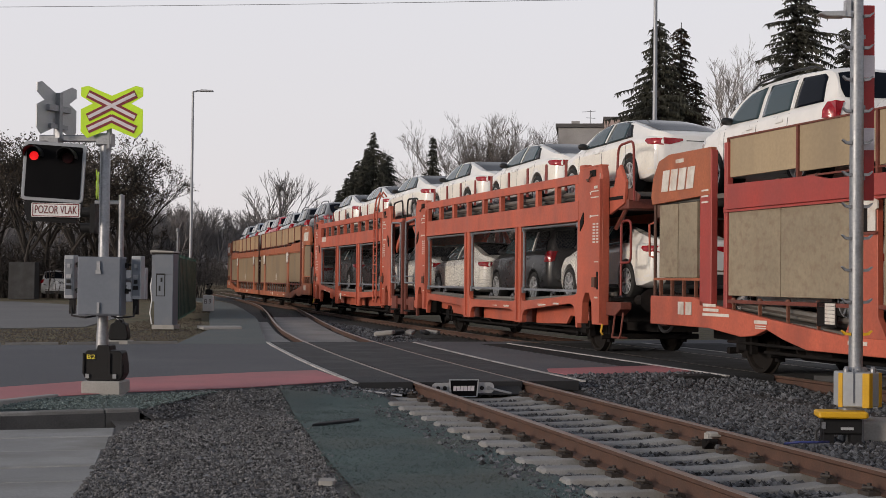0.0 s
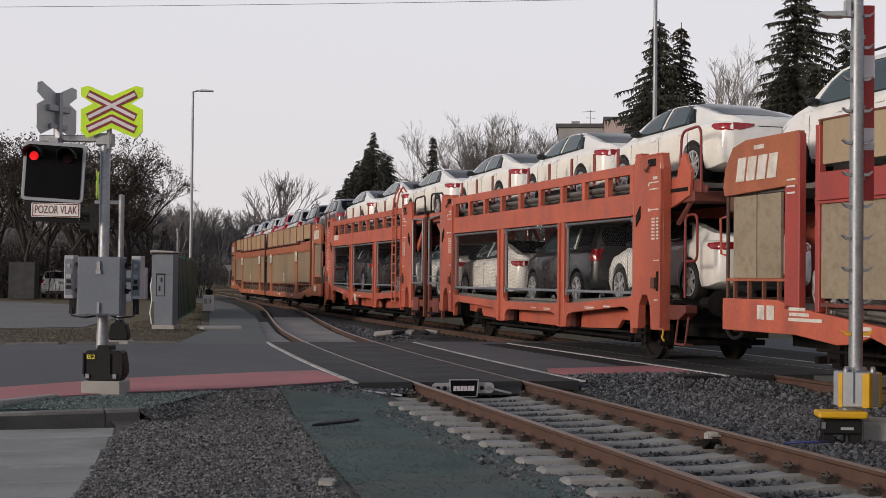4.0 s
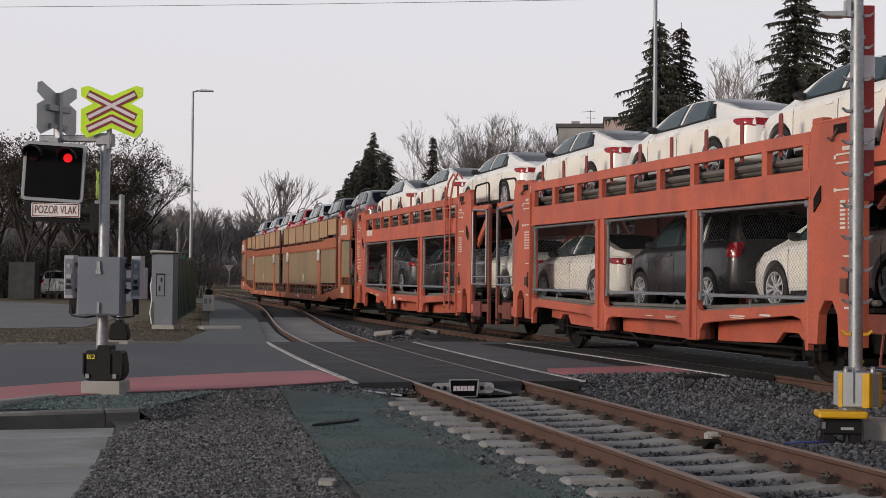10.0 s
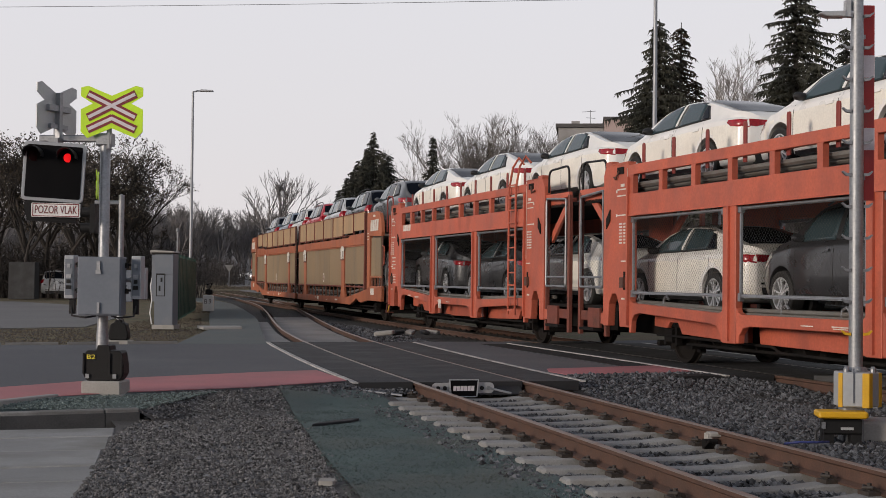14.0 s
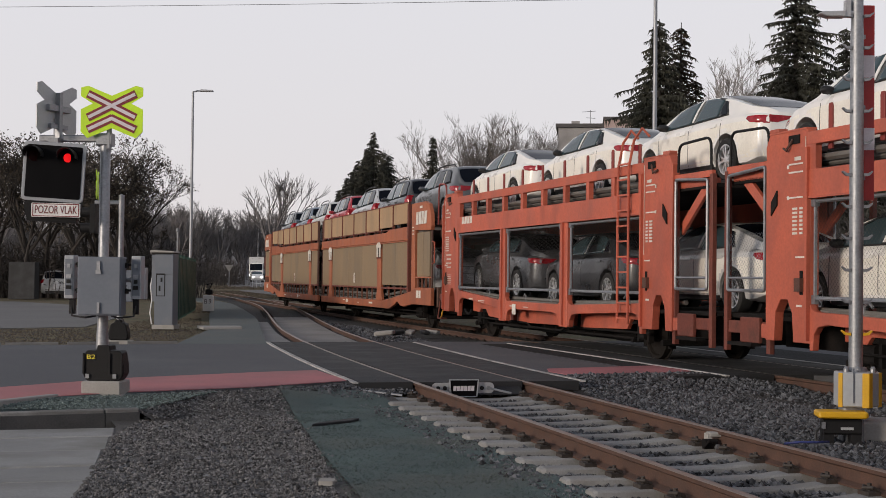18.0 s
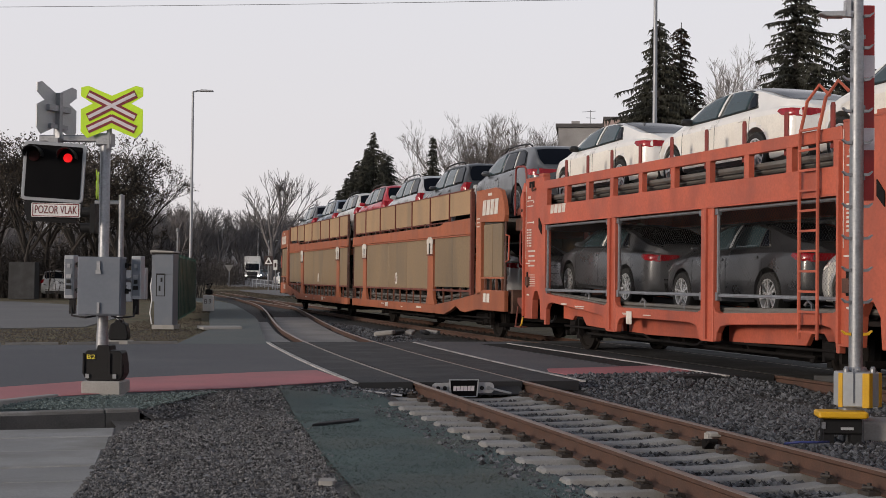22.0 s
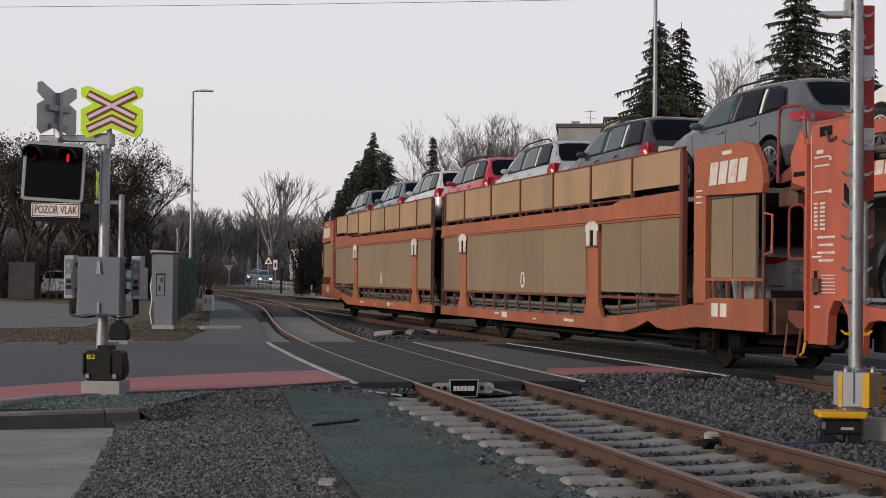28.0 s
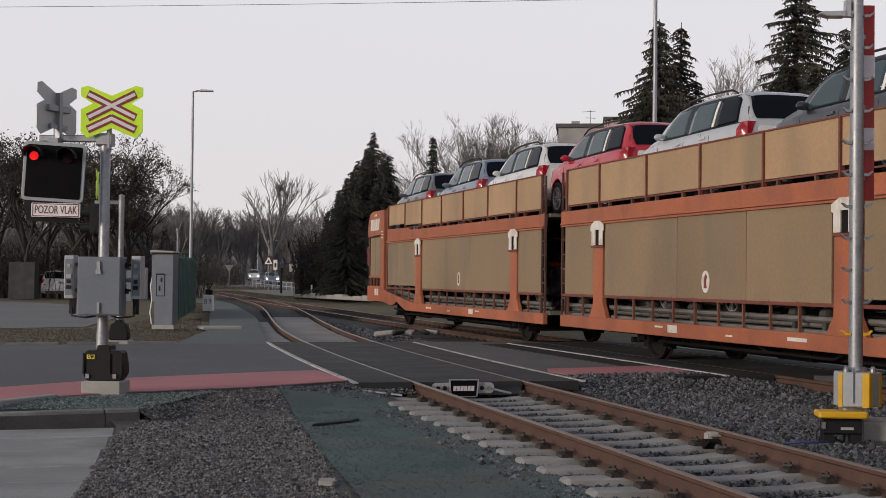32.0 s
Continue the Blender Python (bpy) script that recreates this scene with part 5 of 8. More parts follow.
def side_patch(k, poly, off, side, n=8, thick=0.003):
    """A sheet that follows the car's flank inside the outline poly of (x, z)."""
    sh = Shape()
    cx, cz = sum(p[0] for p in poly) / len(poly), sum(p[1] for p in poly) / len(poly)
    edge = []
    for i in range(len(poly)):
        a, b = poly[i], poly[(i + 1) % len(poly)]
        m = max(1, int(math.hypot(a[0] - b[0], a[1] - b[1]) / 0.08))
        edge += [(a[0] + (b[0] - a[0]) * j / m, a[1] + (b[1] - a[1]) * j / m) for j in range(m)]
    rings = []
    for f in (1.0, 0.8, 0.6, 0.4, 0.2):
        rings.append([(cx + (p[0] - cx) * f, cz + (p[1] - cz) * f) for p in edge])
    m = len(edge)
    for ring in rings:
        for x, z in ring:
            sh.v.append((x, side * (side_y(k, x, z) + off), z))
    sh.v.append((cx, side * (side_y(k, cx, cz) + off), cz))
    for r in range(4):
        sh.f += [(r * m + i, r * m + (i + 1) % m, (r + 1) * m + (i + 1) % m, (r + 1) * m + i) for i in range(m)]
    sh.f += [(4 * m + i, 4 * m + (i + 1) % m, 5 * m) for i in range(m)]
    # an edge turned inwards gives it thickness
    n0 = len(sh.v)
    for x, z in rings[0]:
        sh.v.append((x, side * (side_y(k, x, z) + min(off - 0.012, -0.004)), z))
    sh.f += [(i, (i + 1) % m, n0 + (i + 1) % m, n0 + i) for i in range(m)]
    return sh


def top_patch(k, x0, x1, half, off):
    """A pane that follows the car's top line from x0 to x1."""
    sh, n, m = Shape(), 7, 9
    for i in range(n):
        x = x0 + (x1 - x0) * i / (n - 1)
        zt = _smooth(k["top"], x)
        ring = car_ring(k, x)
        c = ring[10][0]
        for j in range(m):
            u = -1 + 2 * j / (m - 1)
            y = u * min(half + 0.06 * i / (n - 1) * 0, c - 0.03)
            ys, zs = [p[0] for p in ring[:9:-1]], [p[1] for p in ring[:9:-1]]
            z = float(np.interp(abs(y), ys, zs))
            dx = (_smooth(k["top"], x + 0.05) - _smooth(k["top"], x - 0.05)) / 0.1
            l = math.hypot(1, dx)
            sh.v.append((x - off * dx / l, y, z + off / l))
    sh.f = [(i * m + j, i * m + j + 1, (i + 1) * m + j + 1, (i + 1) * m + j) for i in range(n - 1) for j in range(m - 1)]
    return sh


def car_body_mesh(kind):
    """The shell, with wheel arches cut out of it."""
    k = CAR_KINDS[kind]
    xs = sorted(set([0.0, 0.015, 0.04, 0.08, 0.14, 0.22] + [0.3 + 0.1 * i for i in range(int((k["L"] - 0.5) / 0.1))] + [k["L"] - d for d in (0.25, 0.17, 0.1, 0.05, 0.02, 0.0)]))
    sh = Shape()
    rings = [car_ring(k, x) for x in xs]
    n = len(rings[0])
    m = 2 * n - 2
    for x, r in zip(xs, rings):
        full = r + [(-y, z) for y, z in r[-2:0:-1]]
        sh.v += [(x, y, z) for y, z in full]
    for i in range(len(xs) - 1):
        sh.f += [(i * m + j, i * m + (j + 1) % m, (i + 1) * m + (j + 1) % m, (i + 1) * m + j) for j in range(m)]
    sh.f += [tuple(range(m))[::-1], tuple((len(xs) - 1) * m + j for j in range(m))]
    me = sh.mesh("body")
    cut = Shape()
    for x in k["axles"]:
        for s in (-1, 1):
            cut.lathe([(k["r"] + 0.055, 0.55), (k["r"] + 0.055, 1.2)] if s > 0 else [(k["r"] + 0.055, -1.2), (k["r"] + 0.055, -0.55)], "y", (x, 0, k["r"] + 0.02), 28)
    a, b = bpy.data.objects.new("a", me), bpy.data.objects.new("b", cut.mesh("cut"))
    scene.collection.objects.link(a)
    scene.collection.objects.link(b)
    mod = a.modifiers.new("arches", "BOOLEAN")
    mod.object, mod.operation, mod.solver = b, "DIFFERENCE", "EXACT"
    out = bpy.data.meshes.new_from_object(a.evaluated_get(bpy.context.evaluated_depsgraph_get()))
    bpy.data.objects.remove(a)
    bpy.data.objects.remove(b)
    out.shade_smooth()
    out.set_sharp_from_angle(angle=0.75)
    out.materials.clear()
    return out


def wheel_meshes(r):
    tyre = Shape().lathe([(r * 0.66, -0.10), (r * 0.9, -0.115), (r * 0.985, -0.095), (r, -0.06), (r, 0.06), (r * 0.985, 0.095), (r * 0.9, 0.115), (r * 0.66, 0.10), (r * 0.66, 0.0), (0.01, 0.0)], "y", (0, 0, 0), 32, False).mesh("tyre", tyre_rubber, smooth=0.7)
    rim = Shape().lathe([(r * 0.69, -0.09), (r * 0.72, -0.106), (r * 0.655, -0.104), (r * 0.63, -0.02), (r * 0.65, 0.02)], "y", (0, 0, 0), 32, False)
    for i in range(10):
        a = 2 * math.pi * i / 10 + (0.09 if i % 2 else -0.09)
        u, v = (math.sin(a), math.cos(a)), (math.cos(a), -math.sin(a))
        p0, p1 = r * 0.10, r * 0.66
        rim.prism([(u[0] * p0 + v[0] * 0.012, u[1] * p0 + v[1] * 0.012), (u[0] * p1 + v[0] * 0.021, u[1] * p1 + v[1] * 0.021), (u[0] * p1 - v[0] * 0.021, u[1] * p1 - v[1] * 0.021), (u[0] * p0 - v[0] * 0.012, u[1] * p0 - v[1] * 0.012)], "y", -0.092, -0.06)
    rim.lathe([(0.01, -0.10), (r * 0.15, -0.097), (r * 0.18, -0.055), (0.01, -0.05)], "y", (0, 0, 0), 16)
    return tyre, rim.mesh("rim", alloy, smooth=0.5)


_car_cache = {}


def car_meshes(kind):
    """The pieces of one kind of car, shared by all cars of that kind."""
    if kind in _car_cache:
        return _car_cache[kind]
    k = CAR_KINDS[kind]
    L, W = k["L"], k["W"]
    d = {"body": car_body_mesh(kind), "tyre_rim": wheel_meshes(k["r"])}
    # the side glass of both flanks, the panes front and rear
    d["windows"] = [(nm, side_patch(k, poly, 0.011, s).mesh(nm, None, smooth=True), dark) for nm, poly, dark in k["windows"] for s in (-1, 1)]
    d["window_band"] = [side_patch(k, k["band"], 0.006, s).mesh("window_surround", trim_black, smooth=True) for s in (-1, 1)]
    x0, x1, h = k["rear_glass"]
    d["rear_window"] = top_patch(k, x0, x1, h, 0.008).mesh("rear_window", None, smooth=True)
    x0, x1, h = k["front_glass"]
    d["windscreen"] = top_patch(k, x0, x1, h, 0.008).mesh("windscreen", None, smooth=True)
    z0, z1, wrap, inn = k["light"]
    lights = []
    for s in (-1, 1):
        sh = side_patch(k, [(0.01, z0), (wrap * 0.7, z0 + 0.03), (wrap, z0 + 0.09), (wrap * 0.92, z1), (0.01, z1)] if kind != "boxy_suv" else [(0.01, z0), (wrap, z0 + 0.01), (wrap, z1), (0.01, z1)], 0.016, s)
        y1 = side_y(k, 0.04, (z0 + z1) / 2) + 0.004
        if kind == "boxy_suv":
            sh.prism([(s * y1, z0 + 0.01), (s * y1, z1), (s * (y1 - inn), z1 - 0.01), (s * (y1 - inn + 0.06), z0 + 0.03)], "x", -0.012, 0.10)
        else:
            y2 = side_y(k, 0.015, (z0 + z1) / 2) + 0.002
            sh.prism([(s * y2, z0 + 0.02), (s * y2, z1), (s * (y2 - inn), z1 - 0.01), (s * (y2 - inn), z1 - 0.05), (s * (y2 - 0.12), z0 + 0.015)], "x", -0.008, 0.03)
        lights.append(sh.mesh("tail_light", lamp_red, smooth=0.5))
    d["tail_light"] = lights
    d["head_light"] = [side_patch(k, [(L - 0.55, _line(k["shoulder"], L - 0.5) - 0.10), (L - 0.14, 0.62), (L - 0.16, 0.74), (L - 0.5, _line(k["shoulder"], L - 0.5) - 0.02)], 0.008, s).mesh("head_light", lamp_clear, smooth=0.5) for s in (-1, 1)]
    zt = k["top"]
    mirrors = []
    xm = k["windows"][2][1][4][0] - 0.05
    for s in (-1, 1):
        zz = _line(k["shoulder"], xm) + 0.10
        yy = s * (side_y(k, xm, zz) + 0.09)
        sh = Shape().lathe([(0.01, -0.10), (0.07, -0.09), (0.085, 0.0), (0.075, 0.07), (0.03, 0.11)], "y", (0, 0, 0), 14).moved(Matrix.Translation((xm, yy, zz)) @ Matrix.Diagonal((0.65, 0.9, 0.75, 1)))
        sh.tube([(xm, yy - s * 0.12, zz - 0.05), (xm, yy, zz - 0.02)], 0.025, 6)
        mirrors.append(sh.mesh("mirror", None, smooth=0.8))
    d["mirror"] = mirrors
    seams = []
    zs0 = k["zb"] + 0.12
    for x in k["doors"]:
        for s in (-1, 1):
            zt_ = _line(k["shoulder"], x) - 0.01
            seams.append(side_patch(k, [(x - 0.006, zs0), (x + 0.006, zs0), (x + 0.006, zt_), (x - 0.006, zt_)], 0.003, s).mesh("door_gap", trim_black))
    d["door_gap"] = seams
    d["door_handle"] = [side_patch(k, [(x, _line(k["shoulder"], x) - 0.115), (x + 0.20, _line(k["shoulder"], x) - 0.125), (x + 0.20, _line(k["shoulder"], x) - 0.085), (x, _line(k["shoulder"], x) - 0.08)], 0.018, s).mesh("door_handle", None) for x in (k["doors"][0] + 0.12, k["doors"][1] + 0.1) for s in (-1, 1)]
    pane = k["windows"][2 if kind == "sedan" else 1][1]
    d["door_pillar"] = [side_patch(k, [(pane[0][0] - 0.085, pane[0][1] + 0.02), (pane[0][0] - 0.02, pane[0][1] + 0.02), (pane[1][0] - 0.01, pane[1][1] - 0.01), (pane[1][0] - 0.075, pane[1][1] - 0.01)], 0.016, s).mesh("door_pillar_film", None) for s in (-1, 1)]
    d["sill"] = [side_patch(k, [(k["axles"][0] + 0.42, k["zb"] + 0.02), (k["axles"][1] - 0.42, k["zb"] + 0.02), (k["axles"][1] - 0.42, k["zb"] + 0.09), (k["axles"][0] + 0.42, k["zb"] + 0.09)], 0.006, s).mesh("side_skirt", trim_black) for s in (-1, 1)]
    well = []
    for x in k["axles"]:
        for s in (-1, 1):
            well.append(Shape().lathe([(k["r"] + 0.05, s * 0.50), (k["r"] + 0.05, s * 0.57)], "y", (x, 0, k["r"] + 0.02), 24).mesh("wheel_liner", trim_black))
    d["wheel_liner"] = well
    d["bumper"] = Shape().prism([(-0.62 * W, 0.26), (0.62 * W, 0.26), (0.66 * W, 0.44), (-0.66 * W, 0.44)], "x", -0.012, 0.1).mesh("bumper_trim", trim_black)
    zg = z0 + 0.6 * (z1 - z0)
    # dark lines: the boot seam and the shadow drawn below the lid's edge
    d["boot_gap"] = Shape().box(-0.004, 0.02, -0.26, 0.26, zg, zg + 0.014).box(-0.004, 0.02, -0.27, 0.27, zg - 0.19, zg - 0.18).mesh("boot_gap", trim_black)
    d["reflector"] = [Shape().box(-0.006, 0.03, s * 0.40, s * 0.62, 0.49, 0.515).mesh("bumper_strip", chrome) for s in (-1, 1)]
    if kind == "boxy_suv":
        d["gate_film"] = Shape().prism(rounded(1.18, 0.24, 0.04, cy=0.94), "x", -0.006, 0.01).mesh("tailgate_film", white_paint)
    fm = []
    xa, xb = k["axles"]
    def clear(x, z):
        return all(math.hypot(x - c, z - k["r"] - 0.02) > k["r"] + 0.085 for c in (xa, xb))
    for s in (-1, 1):
        for a, b in ((0.06, k["doors"][0] - 0.01), (k["doors"][0] + 0.01, k["doors"][1] - 0.01), (k["doors"][1] + 0.01, k["doors"][2] - 0.01), (k["doors"][2] + 0.01, L - 0.5)):
            sh, nx, nz = Shape(), max(2, int((b - a) / 0.07)), 9
            for i in range(nx + 1):
                x = a + (b - a) * i / nx
                z1 = _line(k["shoulder"], x) - 0.10
                for j in range(nz + 1):
                    z = k["zb"] + 0.12 + (z1 - k["zb"] - 0.12) * j / nz
                    sh.v.append((x, s * (side_y(k, x, z) + 0.002), z))
            for i in range(nx):
                for j in range(nz):
                    q = [i * (nz + 1) + j, (i + 1) * (nz + 1) + j, (i + 1) * (nz + 1) + j + 1, i * (nz + 1) + j + 1]
                    if all(clear(sh.v[t][0], sh.v[t][2]) for t in q[:1] + q[2:3]):
                        sh.f.append(tuple(q))
            used = sorted({t for f in sh.f for t in f})
            again = {t: i for i, t in enumerate(used)}
            sh.v, sh.f = [sh.v[t] for t in used], [tuple(again[t] for t in f) for f in sh.f]
            fm.append(sh.mesh("protective_film", film, smooth=True))
    d["film"] = fm
    if kind != "sedan":
        rr = []
        for s in (-1, 1):
            x0, x1 = 0.6, 2.55
            pts = [(x0, s * (car_ring(k, x0)[10][0] - 0.02), _line(zt, x0) - 0.03)] + [(x, s * (car_ring(k, x)[10][0] - 0.03), _line(zt, x) + 0.035) for x in (0.8, 1.2, 1.6, 2.0, 2.35)] + [(x1, s * (car_ring(k, x1)[10][0] - 0.02), _line(zt, x1) - 0.03)]
            rr.append(Shape().tube(pts, 0.018, 6).mesh("roof_rail", trim_black, smooth=True))
        d["roof_rail"] = rr
    _car_cache[kind] = d
    return d


def painted(me, ma):
    """The same mesh with a paint of its own."""
    c = me.copy()
    c.materials.clear()
    c.materials.append(ma)
    return c


_paint_cache = {}


def make_car(kind, paint, label, filmed=False, dark=False, group="cars on the car train", gate_film=False):
    """One car with its parts; its origin is on the ground under the rear bumper."""
    k, d = CAR_KINDS[kind], car_meshes(kind)
    def coat(key, me, ma):
        kk = (kind, key, ma.name)
        if kk not in _paint_cache:
            _paint_cache[kk] = painted(me, ma)
        return _paint_cache[kk]
    th = thing("car", None, label, "car", group)
    body = part("body", coat("body", d["body"], paint), None, th)
    for i, (nm, me, drk) in enumerate(d["windows"]):
        part(nm, coat((nm, i), me, dark_glass if (drk or dark) else car_glass), None, th)
    for me in () if (kind == "boxy_suv" and paint is paint_white) else d["window_band"]:
        part("window_surround", me, None, th)
    part("rear_window", coat("rw", d["rear_window"], dark_glass), None, th)
    part("windscreen", coat("ws", d["windscreen"], car_glass), None, th)
    for key in ("tail_light", "head_light"):
        for me in d[key]:
            part(key, me, None, th)
    for i, me in enumerate(d["mirror"]):
        part("mirror", coat(("m", i), me, paint if paint is not paint_white else trim_black), None, th)
    for me in d["door_gap"]:
        part("door_gap", me, None, th)
    for i, me in enumerate(d["door_handle"]):
        part("door_handle", coat(("h", i), me, paint), None, th)
    for i, me in enumerate(d["door_pillar"]):
        part("pillar_strip", coat(("p", i), me, white_paint), None, th, "white strip on the door pillar")
    for me in d["sill"]:
        part("side_skirt", me, None, th)
    for me in d["wheel_liner"]:
        part("wheel_liner", me, None, th)
    part("bumper_trim", d["bumper"], None, th)
    part("boot_gap", d["boot_gap"], None, th)
    for me in d["reflector"]:
        part("bumper_strip", me, None, th)
    if kind == "boxy_suv" and gate_film:
        part("tailgate_film", d["gate_film"], None, th, "white film on the tailgate")
    for me in d.get("roof_rail", ()):
        part("roof_rail", me, None, th)
    if filmed:
        for me in d["film"]:
            part("protective_film", me, None, th, "cream protective film")
    tyre, rim = d["tyre_rim"]
    for x in k["axles"]:
        for s in (-1, 1):
            w = part("wheel", tyre, None, th, m=Matrix.Translation((x, s * (k["W"] - 0.115), k["r"] + 0.0)) @ Matrix.Rotation(0 if s < 0 else math.pi, 4, "Z"))
            part("rim", rim, None, w)
    return th


def load_car(kind, paint, label, unit, u_light, deck, filmed=False, dark=False, tilt=0.0):
    """A car on a deck, facing backwards along the train; u_light: where its tail lamps reach along the flank."""
    k = CAR_KINDS[kind]
    ob = make_car(kind, paint, label, filmed, dark, gate_film=deck > 2)
    u_rear = u_light + k["light"][2] * 0.75
    local = pose(u_rear - unit_mid(unit), 0.0, deck, 0, tilt, 180)
    all_moving.append((ob, unit, local))


WHITE = "white saloon car with cream protective film on the upper deck"
for u, unit in ((55.7, "B1"), (50.8, "B1"), (45.7, "B1"), (40.5, "B1"), (35.45, "B2"), (30.4, "B2")):
    load_car("sedan", paint_white, WHITE, unit, u, 2.94, True)
load_car("suv", paint_grey, "dark grey sport utility car on the wagon's upper deck", "C1", 24.68, 2.74)
for u, unit, ma, col in ((19.4, "C1", paint_black, "black"), (14.7, "C1", paint_silver, "silver"), (10.2, "C1", paint_red, "red"), (5.75, "C2", paint_pale, "pale silver"), (1.35, "C2", paint_blue, "steel blue"), (-3.5, "C2", paint_grey, "dark grey")):
    load_car("boxy_suv", ma, col + " boxy utility car with roof rails on the upper deck", unit, u, 2.72)
load_car("boxy_suv", paint_white, "white boxy utility car with roof rails on the upper deck", "A", 61.4, 2.74)
load_car("boxy_suv", paint_pale, "pale silver boxy utility car on the upper deck", "A", 66.2, 2.72)
load_car("sedan", paint_white, "white saloon car on the lower deck between wagons", "B1", 55.6, 1.05, True, tilt=1.6)
load_car("boxy_suv", paint_black, "black boxy utility car behind wire mesh", "B1", 50.5, 0.86)
load_car("sedan", paint_white, "white saloon car with cream film behind wire mesh", "B1", 45.95, 0.84, True)
load_car("sedan", paint_pale, "pale silver saloon car with cream film behind the joint gates", "B2", 40.75, 0.86, True)
load_car("sedan", paint_black, "black saloon car behind wire mesh", "B2", 35.85, 0.84)
load_car("sedan", paint_grey, "dark grey saloon car behind wire mesh", "B2", 30.7, 0.885, tilt=-2.2)
for u, unit, ma, col in ((23.3, "C1", paint_silver, "silver"), (18.2, "C1", paint_grey, "dark grey"), (13.0, "C1", paint_white, "white"), (6.8, "C2", paint_black, "black"), (1.6, "C2", paint_pale, "pale silver"), (-3.4, "C2", paint_grey, "dark grey"), (62.8, "A", paint_white, "white"), (68.0, "A", paint_grey, "dark grey")):
    load_car("sedan", ma, col + " saloon car behind the tan side sheets", unit, u, 0.80)


# ---- crossing panels, lines, slabs ----
def band(sh, at, s0, s1, lat0, lat1, z0, z1, step=0.6):
    """A strip of the road that follows the track."""
    n = max(1, int(round((s1 - s0) / step)))
    base = len(sh.v)
    for i in range(n + 1):
        x, y, th = at(s0 + (s1 - s0) * i / n)
        for lat, z in ((lat0, z0), (lat1, z0), (lat1, z1), (lat0, z1)):
            sh.v.append((x + lat * math.cos(th), y - lat * math.sin(th), z))
    for i in range(n):
        b = base + 4 * i
        sh.f += [(b + k, b + (k + 1) % 4, b + 4 + (k + 1) % 4, b + 4 + k) for k in range(4)]
    sh.f += [(base, base + 3, base + 2, base + 1), tuple(base + 4 * n + k for k in range(4))]
    return sh


def crossing(name, at, s0, s1, label):
    th = thing(name, None, label, "level crossing", kind="structure")
    n = int(round((s1 - s0) / 1.2))
    d = (s1 - s0) / n
    for lat0, lat1 in ((-1.5, -0.80), (-0.70, 0.70), (0.80, 1.5)):
        for i in range(n):
            part("rubber_panel", band(Shape(), at, s0 + i * d + 0.004, s0 + (i + 1) * d - 0.004, lat0, lat1, -0.12, 0.004), panel_rubber, th)
    for lat in (-1.56, 1.56):
        part("edge_line", band(Shape(), at, s0, s1, lat - 0.035, lat + 0.035, -0.012, 0.007), line_white, th, "worn white edge line")
    return th


crossing("level_crossing", near_at, S_PANEL0, S_PANEL1, "dark rubber panel crossing of the near track")
crossing("level_crossing", track_at, 0.6, 10.4, "dark rubber panel crossing under the train")
# strip whose colour holds the shade under and beside the train
road_strip = Shape()
band(road_strip, track_at, 0.7, 10.3, -2.2, 3.4, -0.3, -0.005)
solid("road", road_strip, asphalt_shade, "asphalt darkened for shade beside the train's track", "road", "structure")
# smooth concrete between and beside the rails beyond the road
inner = thing("pavement", None, "pale concrete fill between the rails beyond the road", "pavement", kind="structure")
for i in range(8):
    s = S_PANEL1 + 0.1 + 2.6 * i
    part("concrete_slab", band(Shape(), near_at, s, s + 2.58, -0.62, 0.62, -0.3, -0.085), fill_concrete, inner)
for i in range(6):
    s = S_PANEL1 + 0.1 + 2.6 * i
    part("concrete_slab", band(Shape(), near_at, s, s + 2.58, -1.45 - 0.05 * i, -0.9, -0.3, -0.09), fill_concrete, inner)

# end deflector of the crossing with its plate and tie rods
x, y, th_ = near_at(S_PANEL0 + 0.10)
M_END = Matrix.Translation((x, y, 0)) @ Matrix.Rotation(-th_, 4, "Z") @ Matrix.Translation((-0.17, 0, 0.012))
end_stop = thing("crossing_end_plate", M_END, "black ramp plate with a white framed badge at the crossing's end", "crossing plate")
part("ramp", Shape().prism([(0.0, -0.02), (-0.28, -0.16), (-0.28, -0.17), (0.02, -0.17)], "x", -0.5, 0.83), panel_rubber, end_stop)
bar = Shape().prism(rounded(0.84, 0.14, 0.06), "y", -0.30, -0.285)
part("bracket_bar", bar.moved(Matrix.Translation((0.0, 0, -0.075))), sign_back, end_stop)
for xx in (-0.34, -0.25, 0.25, 0.34):
    part("bolt", Shape().lathe([(0.028, -0.318), (0.028, -0.30)], "y", (xx, 0, -0.075), 10), galvanised if xx > 0.3 else black_plastic, end_stop)
fr = Shape()
for a, b, c, d in ((-0.2, 0.2, 0.028, 0.04), (-0.18, 0.18, -0.19, -0.178)):
    fr.box(a, b, -0.345, -0.325, c, d)
fr.prism([(-0.2, 0.04), (-0.186, 0.04), (-0.166, -0.19), (-0.18, -0.19)], "y", -0.345, -0.325).prism([(0.2, 0.04), (0.186, 0.04), (0.166, -0.19), (0.18, -0.19)], "y", -0.345, -0.325)
part("badge_frame", fr, grey_light, end_stop)
part("badge", Shape().box(-0.185, 0.185, -0.336, -0.322, -0.18, 0.03), black_screen, end_stop)
_bb = Shape()
for i in range(6):
    _bb.prism([(-0.145 + 0.048 * i, -0.11), (-0.105 + 0.048 * i, -0.11), (-0.10 + 0.048 * i, -0.045), (-0.14 + 0.048 * i, -0.045)], "y", -0.341, -0.332)
part("badge_bar", _bb, sign_silver, end_stop, "plain pale bars")
